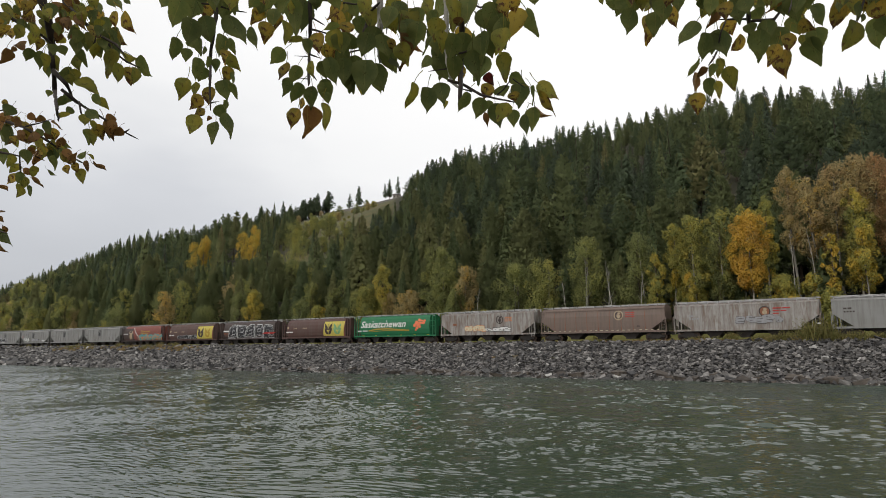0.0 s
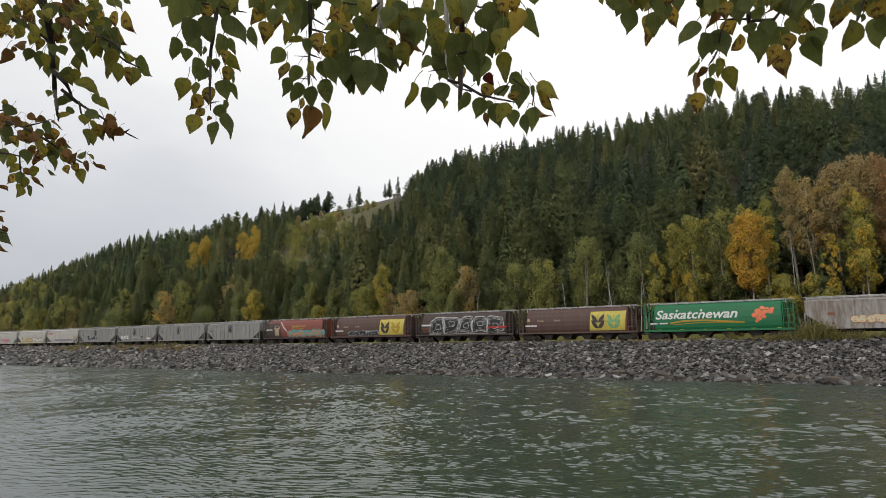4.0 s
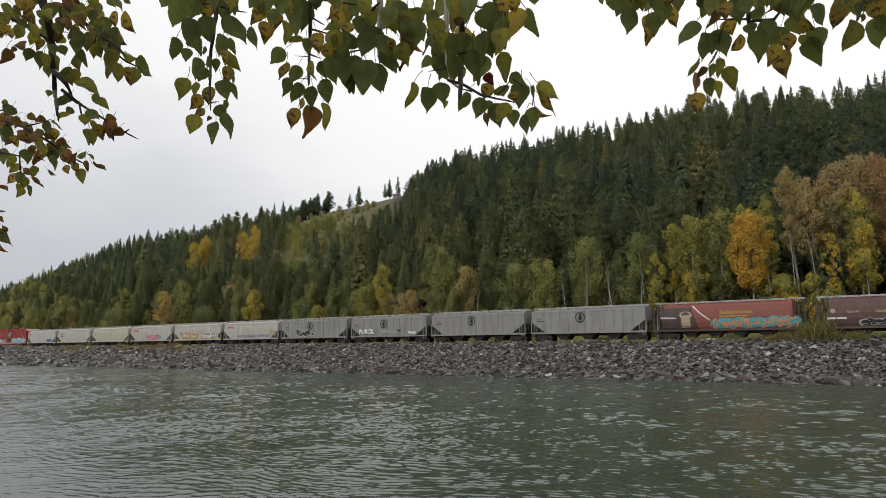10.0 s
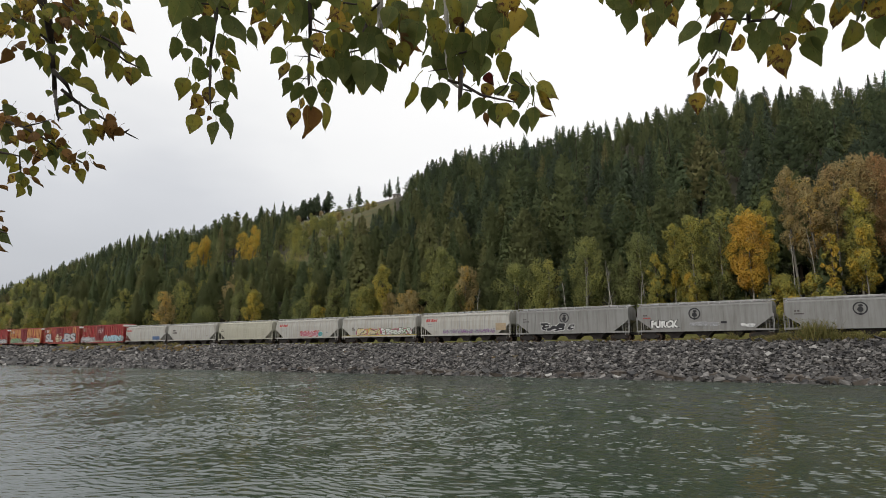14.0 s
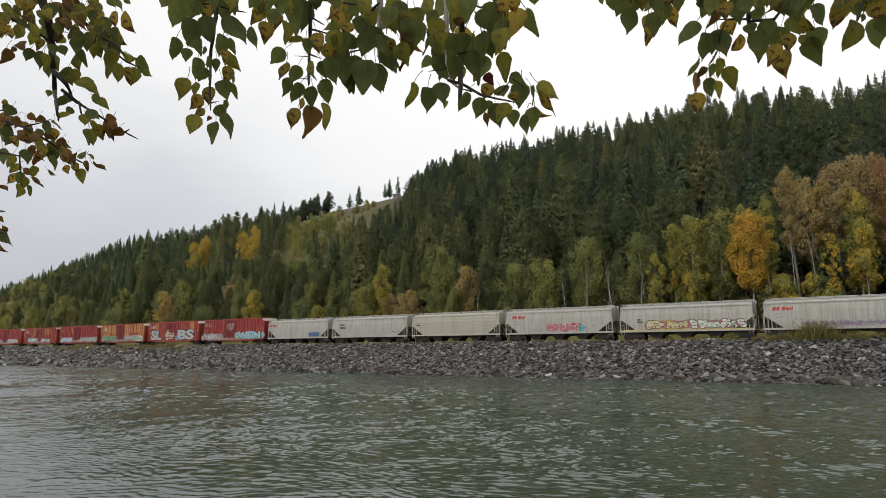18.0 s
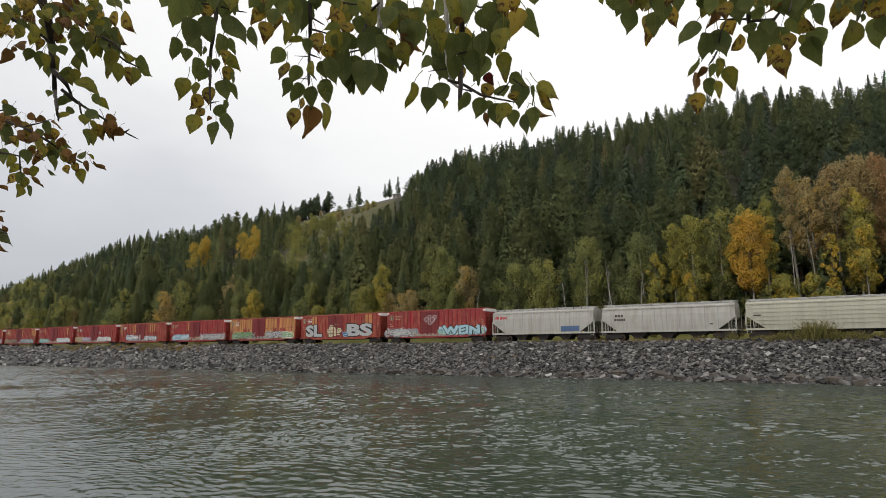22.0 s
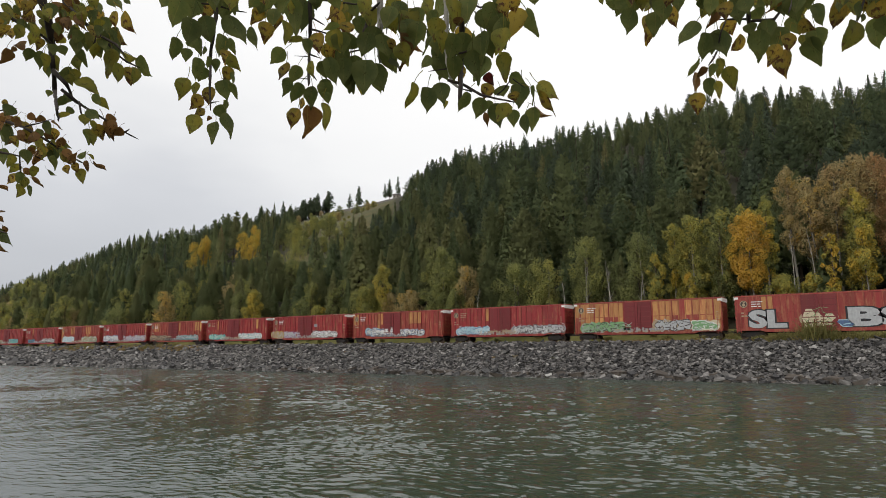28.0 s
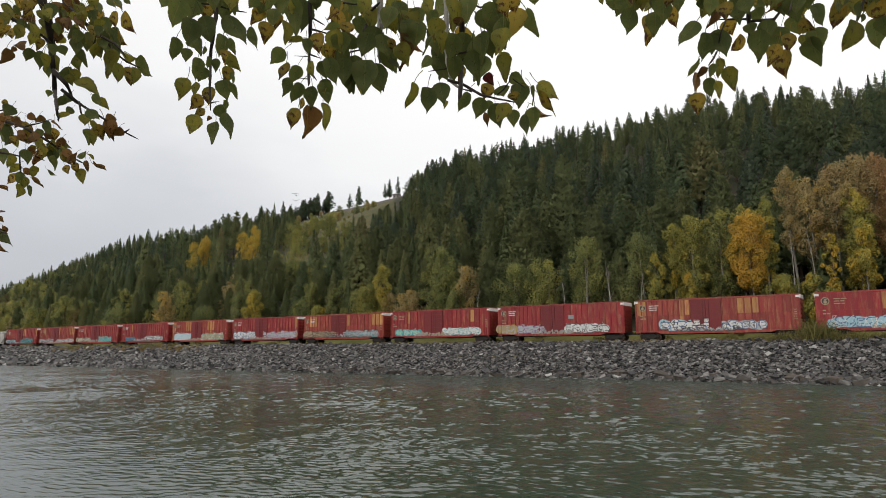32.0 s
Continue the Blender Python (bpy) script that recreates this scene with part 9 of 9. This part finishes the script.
    # the pale curved-side cars
    for k, x in ((0, 0.09), (2, 0.095), (5, 0.06)):
        s = side_of(WHITES[k], 17.0, "curved")
        px, root = x, None
        for w, t in ((0.34, 0.42), (0.30, 0.42), (0.10, 0.0), (0.36, 0.42), (0.30, 0.30), (0.12, 0.34), (0.12, 0.44)):
            if t:
                bm = bmesh.new()
                bm.faces.new([bm.verts.new(s.at(a, b, 0.008)) for a, b in ((px, 3.2), (px + w / 17, 3.2), (px + (w + 0.1) / 17, 3.2 + t), (px + 0.1 / 17, 3.2 + t))])
                ob = part("mark_stroke" if root else "operator_mark", bm, "p_red", root or WHITES[k], "" if root else "slanting red painted mark")
                root = root or ob
            px += (w + 0.07) / 17
        bars(s, x + 0.02, 2.75, (0.3, 0.35), "p_grey", 0.12)
        bars(s, x + 0.02, 2.4, (0.9,), "p_grey", 0.10)
    s = side_of(WHITES[0], 16.9, "curved")
    graffiti(s, 0.28, 0.82, 1.35, 2.0, "p_grey", "p_silver", 71, weight=0.10, extra="p_purple")
    panel(s, "rust_patch", 0.83, 0.93, 1.7, 2.7, "p_tan", 0.006)
    s = side_of(WHITES[1], 17.2, "curved")
    bars(s, 0.17, 2.5, (0.45,), "p_dark", 0.16)
    bars(s, 0.17, 2.2, (0.7,), "p_dark", 0.16)
    graffiti(s, 0.24, 0.54, 1.3, 2.5, "p_cream", "p_dark", 72, back="p_pink", weight=0.14, extra="p_yellow", label="yellow, pink and green graffiti")
    graffiti(s, 0.56, 0.90, 1.3, 2.45, "p_white", "p_dark", 73, back="p_pink", weight=0.14, extra="p_green", label="pink and white graffiti")
    panel(s, "painted_sill", 0.03, 0.97, 1.225, 1.32, "p_yellow", 0.02)
    s = side_of(WHITES[2], 16.9, "curved")
    graffiti(s, 0.43, 0.70, 1.3, 2.4, "p_pink", "p_white", 74, back="p_red", weight=0.09, label="pink bubble graffiti")
    graffiti(s, 0.69, 0.75, 1.3, 2.2, "p_teal", "p_white", 75, count=1, weight=0.1)
    bars(s, 0.80, 1.9, (0.5,), "p_grey", 0.14)
    s = side_of(WHITES[3], 17.0, "curved")
    bars(s, 0.08, 2.95, (0.55,), "p_dark", 0.15)
    bars(s, 0.08, 2.65, (0.8,), "p_dark", 0.15)
    for z in (1.7, 2.15, 2.6, 3.05, 3.5):
        bm = bmesh.new()
        half = 7.6 if z > 2.6 else 7.6 - (2.6 - z) * 1.35
        y = s.out(z)
        box(bm, -half, half, -y - 0.045, -y + 0.02, z - 0.035, z + 0.035)
        part("side_rib", bm, "cream_paint", WHITES[3])
    s = side_of(WHITES[4], 17.5, "curved")
    bars(s, 0.135, 3.0, (0.28, 0.3, 0.28), "p_dark", 0.3)
    bars(s, 0.13, 2.5, (0.24,) * 5, "p_dark", 0.3, 0.06)
    bars(s, 0.80, 1.8, (0.4,), "p_dark", 0.14)
    s = side_of(WHITES[5], 16.6, "curved")
    panel(s, "blue_patch", 0.68, 0.84, 1.3, 2.05, "p_blue", 0.006, "flat blue painted-over patch")
    bars(s, 0.4, 1.25, (0.3,) * 8, "p_yellow", 0.07, 0.8)
    # the boxcars
    for k, car in enumerate(BOXES):
        s = side_of(car, 20.21, "box")
        emblem(s, 0.085, 4.05, 0.42, "p_tan", "p_dark", "p_tan")
        for j, w in enumerate(((0.62, 0.5), (0.5, 0.42), (0.62, 0.3))):
            bars(s, 0.125, 4.22 - 0.26 * j, w, "p_white" if k % 3 else "p_tan", 0.10)
        bars(s, 0.07, 2.95, (0.3,), "p_tan", 0.14)
        bars(s, 0.07, 2.6, (0.3, 0.3), "p_tan", 0.14)
        for j in range(5):
            bars(s, 0.93, 2.2 + 0.26 * j, (0.3,), "p_tan", 0.08)
    PIECES = {
        0: (("p_silver", "p_tan", "p_grey", 0.03, 0.34, 0.95, 2.1),),
        2: (("p_green", "p_tan", "p_green", 0.09, 0.43, 1.05, 2.2), ("p_silver", "p_dark", "p_tan", 0.57, 0.78, 1.05, 2.3), ("p_green", "p_white", "p_cream", 0.79, 0.93, 1.05, 2.1)),
        3: (("p_sky", "p_blue", "p_sky", 0.10, 0.38, 1.05, 2.1), ("p_silver", "p_tan", "p_grey", 0.57, 0.96, 1.05, 2.1)),
        4: (("p_white", "p_blue", "p_sky", 0.20, 0.48, 1.05, 2.35), ("p_white", "p_blue", "p_silver", 0.55, 0.78, 1.05, 2.0)),
        5: (("p_tan", "p_gold", "p_tan", 0.04, 0.18, 1.1, 2.2), ("p_silver", "p_purple", None, 0.20, 0.40, 1.05, 2.1), ("p_white", "p_sky", "p_white", 0.56, 0.85, 1.05, 2.1)),
        6: (("p_mint", "p_teal", "p_teal", 0.10, 0.34, 1.05, 1.95), ("p_white", "p_teal", "p_white", 0.56, 0.88, 1.05, 2.0)),
        7: (("p_tan", "p_grey", "p_tan", 0.05, 0.45, 1.05, 2.1), ("p_silver", "p_teal", "p_grey", 0.52, 0.9, 1.05, 2.0)),
        8: (("p_white", "p_blue", "p_silver", 0.08, 0.40, 1.05, 2.3), ("p_silver", "p_purple", "p_tan", 0.50, 0.95, 1.05, 2.2)),
        9: (("p_sky", "p_white", "p_sky", 0.10, 0.38, 1.05, 2.4), ("p_tan", "p_green", "p_grey", 0.55, 0.90, 1.05, 2.2)),
        10: (("p_blue", "p_teal", None, 0.14, 0.32, 1.05, 2.0), ("p_white", "p_grey", "p_silver", 0.52, 0.86, 1.05, 2.0)),
        11: (("p_cream", "p_tan", "p_tan", 0.02, 0.36, 1.05, 1.9), ("p_teal", "p_mint", "p_teal", 0.54, 0.82, 1.05, 2.1)),
        12: (("p_grey", "p_tan", "p_grey", 0.05, 0.45, 1.05, 1.9), ("p_silver", "p_grey", "p_tan", 0.5, 0.95, 1.05, 1.8)),
        13: (("p_sky", "p_grey", "p_sky", 0.06, 0.34, 1.05, 1.9), ("p_teal", "p_sky", "p_teal", 0.5, 0.84, 1.05, 2.2)),
    }
    for k, rows in PIECES.items():
        s = side_of(BOXES[k], 20.21, "box")
        for j, (fill, edge, back, x0, x1, z0, z1) in enumerate(rows):
            graffiti(s, x0, x1, z0, z1 + 0.25, fill, edge if edge not in ("p_tan", "p_grey", "p_sky") else "p_dark", 100 + 7 * k + j, back=back, weight=0.15, extra=("p_white", "p_dark", "p_silver")[k % 3])
        # an older, paler row of scrawls between the larger pieces
        graffiti(s, 0.30, 0.62, 0.98, 1.55 + 0.1 * (k % 4), ("p_tan", "p_silver", "p_grey")[k % 3], ("p_grey", "p_dark", "p_tan")[k % 3], 300 + k, weight=0.2, label="faded row of small sprayed tags")
    s = side_of(BOXES[0], 20.21, "box")
    bm = bmesh.new()
    for dx, dz, r in ((0.435, 3.6, 0.42), (0.465, 4.0, 0.36), (0.49, 3.55, 0.5), (0.515, 3.95, 0.33), (0.47, 3.05, 0.4)):
        disc(bm, s, dx, dz, r * 0.8, r, 0.075 + 0.004 * r, 12, 0.85)
    part("graffiti", bm, "p_white", BOXES[0], "white outlined sprayed doodle")
    graffiti(s, 0.55, 0.96, 1.05, 2.4, "p_mint", "p_blue", 95, back="p_sky", weight=0.12, extra="p_white", label="pale blue cloud of spray paint")
    block_word(s, "WEIN", 0.575, 0.93, 1.15, 2.6, "p_sky", "p_black", "pale blue graffiti letters edged in black", 0.06, 0.052)
    # the tall block letters in silver
    s = side_of(BOXES[1], 20.21, "box")
    for x0, x1, word in ((0.10, 0.31, "SL"), (0.585, 0.89, "BS")):
        block_word(s, word, x0, x1, 1.1, 3.45, "p_silver", "p_black", "tall silver block graffiti with black edges")
    graffiti(s, 0.385, 0.53, 1.15, 3.3, "p_cream", "p_dark", 92, back="p_tan", count=3, weight=0.05, extra="p_green", label="cream sprayed cloud shapes")
    graffiti(s, 0.54, 0.60, 1.1, 2.2, "p_blue", "p_sky", 93, count=1, weight=0.2)
    panel(side_of(BOXES[5], 20.21, "box"), "primer_patch", 0.58, 0.62, 3.0, 3.5, "p_grey", 0.012)
    s = side_of(LAST, 16.96, "curved")
    bars(s, 0.1, 2.9, (0.5,), "p_dark", 0.15)


mark_cars()


def seam_cars():
    """Welded seams of the curved side sheets."""
    for car, ln, first in ((C, 18.1, 0.14), (WHITES[0], 16.9, 0.2), (WHITES[1], 17.2, 0.2), (WHITES[2], 16.9, 0.2), (WHITES[4], 17.5, 0.34), (WHITES[5], 16.6, 0.24)):
        s = side_of(car, ln, "curved")
        x = first
        while x < 0.86:
            panel(s, "seam", x, x + 0.0035, 1.3, 3.9, "p_grey" if car is not C else "p_rust", 0.004)
            x += 0.086


seam_cars()


# ---- birds that cross the sky near the end ----
def build_birds():
    flock = []
    surface("bird_feathers", (0.03, 0.03, 0.032), (0.06, 0.058, 0.055), 6.0, 0.8, 0.0)
    for k in range(3):
        bird = tagged(new("bird"), "small dark bird flying over the river", "bird", "birds in flight")
        bm = bmesh.new()
        tube(bm, [(-0.16, 0, 0), (-0.08, 0, 0.01), (0.02, 0, 0.015), (0.10, 0, 0.02), (0.14, 0, 0.015)], [0.012, 0.03, 0.04, 0.028, 0.006], 7)
        part("body", bm, "bird_feathers", bird, smooth=True)
        for s in (-1, 1):
            bm = bmesh.new()
            loft(bm, [[(0.05 - sw, s * d, z), (-0.05 - sw, s * d, z), (-0.05 - sw, s * d, z + th), (0.05 - sw, s * d, z + th)] for d, z, sw, th in ((0.02, 0.01, 0, 0.02), (0.15, 0.07, -0.02, 0.012), (0.30, 0.03 + 0.05 * k, 0.05, 0.004))])
            part("wing", bm, "bird_feathers", bird)
        flock.append(bird)
    return flock


BIRDS = build_birds()
BIRD_WAY = ((0.0, -120.0, 5.4, 3.4), (30.2, -66.2, 22.0, 3.6), (31.0, -54.5, 29.0, 8.7), (31.8, -43.7, 35.3, 14.9), (32.0, -40.8, 37.0, 16.5))


# ---- weeds on the bank and beside the track ----
def tuft_mesh(seed, blades, height, spread, tone):
    r = np.random.default_rng(seed)
    v, f, tn = [], [], []
    for k in range(blades):
        a, d = r.uniform(0, 6.28), spread * math.sqrt(r.uniform(0, 1))
        x, y = d * math.cos(a), d * math.sin(a)
        h = height * r.uniform(0.35, 1.0)
        lx, ly = r.normal(0, 0.32, 2) * h
        w = r.uniform(0.012, 0.035)
        c, s = math.cos(a * 3), math.sin(a * 3)
        i = len(v)
        v += [(x - c * w, y - s * w, 0), (x + c * w, y + s * w, 0), (x + lx * 0.4 + c * w * 0.8, y + ly * 0.4 + s * w * 0.8, h * 0.6), (x + lx, y + ly, h), (x + lx * 0.4 - c * w * 0.8, y + ly * 0.4 - s * w * 0.8, h * 0.6)]
        f += [(i, i + 1, i + 2), (i, i + 2, i + 4), (i + 4, i + 2, i + 3)]
        tn += [tone + r.normal(0, 0.12)] * 3
        for q in range(3):
            t = r.uniform(0.3, 1)
            px, py, pz = x + lx * t, y + ly * t, h * t
            s2 = r.uniform(0.04, 0.10)
            d3 = r.normal(0, 1, 3) * s2
            e3 = r.normal(0, 1, 3) * s2 * 0.5
            i = len(v)
            v += [(px, py, pz), (px + d3[0], py + d3[1], pz + abs(d3[2])), (px + e3[0], py + e3[1], pz + e3[2])]
            f.append((i, i + 1, i + 2))
            tn.append(tone + r.normal(0, 0.15))
    return mesh_of("blades", v, f, "grass_blades", tn)


def build_weeds():
    kinds = [tuft_mesh(k, 110, (0.75, 0.95, 1.25, 0.6)[k], (0.5, 0.6, 0.7, 0.8)[k], (0.28, 0.5, 0.35, 0.75)[k]) for k in range(4)]
    r = random.Random(4)

    def tuft(x, y, k, f):
        ob = tagged(new("weed_clump", kinds[k]), "tall dry green and tan weeds growing among the stones", "weeds", "weeds along the bank")
        ob.location = (x, y, float(ground_z(x, y)) - 0.03)
        ob.rotation_euler.z = r.uniform(0, 6.28)
        ob.scale = (f, f, f * r.uniform(0.85, 1.15))

    for k in range(46):
        tuft(r.uniform(-33, 2), r.uniform(80.9, 82.3), r.choice((0, 3, 3, 1)), r.uniform(0.35, 0.8))
    for k in range(17):
        tuft(r.uniform(-22, -12), r.uniform(80.7, 82.0), r.choice((0, 1, 2, 3)), r.uniform(0.5, 1.0))
    for k in range(15):
        tuft(r.uniform(-12.5, -8.4), r.uniform(80.7, 82.0), r.choice((1, 2, 0, 3)), r.uniform(0.6, 1.1))
    # the tallest clump, shoulder high and more, by the edge of the stones
    for k in range(7):
        tuft(r.gauss(-7.2, 0.8), r.uniform(80.7, 81.9), 2, r.uniform(1.1, 2.0))
    for k in range(18):
        tuft(r.uniform(-5.8, 2), r.uniform(80.7, 82.0), r.choice((1, 2, 0, 3)), r.uniform(0.6, 1.15))
    for k in range(30):
        tuft(r.uniform(-120, -34), r.uniform(80.7, 82.2), r.randrange(4), r.uniform(0.35, 0.75))
    for k in range(42):
        tuft(r.uniform(-215, -120), r.uniform(80.6, 82.2), r.randrange(4), r.uniform(0.5, 0.9))
    for k in range(60):
        tuft(r.uniform(-172, -112), r.uniform(78.6, 80.6), r.choice((1, 3, 3)), r.uniform(0.8, 1.5))
    for k in range(14):
        tuft(r.uniform(-110, -20), r.uniform(76.5, 80.0), r.choice((0, 3)), r.uniform(0.4, 0.7))
    for k in range(34):
        tuft(r.uniform(-150, 4), r.uniform(87.2, 92.0), r.randrange(4), r.uniform(0.7, 1.4))


build_weeds()


# ---- what moves ----
def motions():
    walk(water, [(t, pose(0.6 * (t - 16), 0, 0)) for t in (0.0, 16.0, 32.0)])
    for k, bird in enumerate(BIRDS):
        dx, dz = (0.0, -0.75, -0.5)[k], (0.0, 0.1, -0.45)[k]
        walk(bird, [(t, pose(x + dx, y - dx, z + dz, 0, -12, 128)) for t, x, y, z in BIRD_WAY])
    start = {}
    for car in CARS:
        x = start[car] = car.location.x
        walk(car, [(t, pose(x + advance(t), TRACK_Y, RAIL_Z)) for t in (0.0, 4.0, 8.0, 12.0, 16.0, 20.0, 24.0, 28.0, 32.0)])
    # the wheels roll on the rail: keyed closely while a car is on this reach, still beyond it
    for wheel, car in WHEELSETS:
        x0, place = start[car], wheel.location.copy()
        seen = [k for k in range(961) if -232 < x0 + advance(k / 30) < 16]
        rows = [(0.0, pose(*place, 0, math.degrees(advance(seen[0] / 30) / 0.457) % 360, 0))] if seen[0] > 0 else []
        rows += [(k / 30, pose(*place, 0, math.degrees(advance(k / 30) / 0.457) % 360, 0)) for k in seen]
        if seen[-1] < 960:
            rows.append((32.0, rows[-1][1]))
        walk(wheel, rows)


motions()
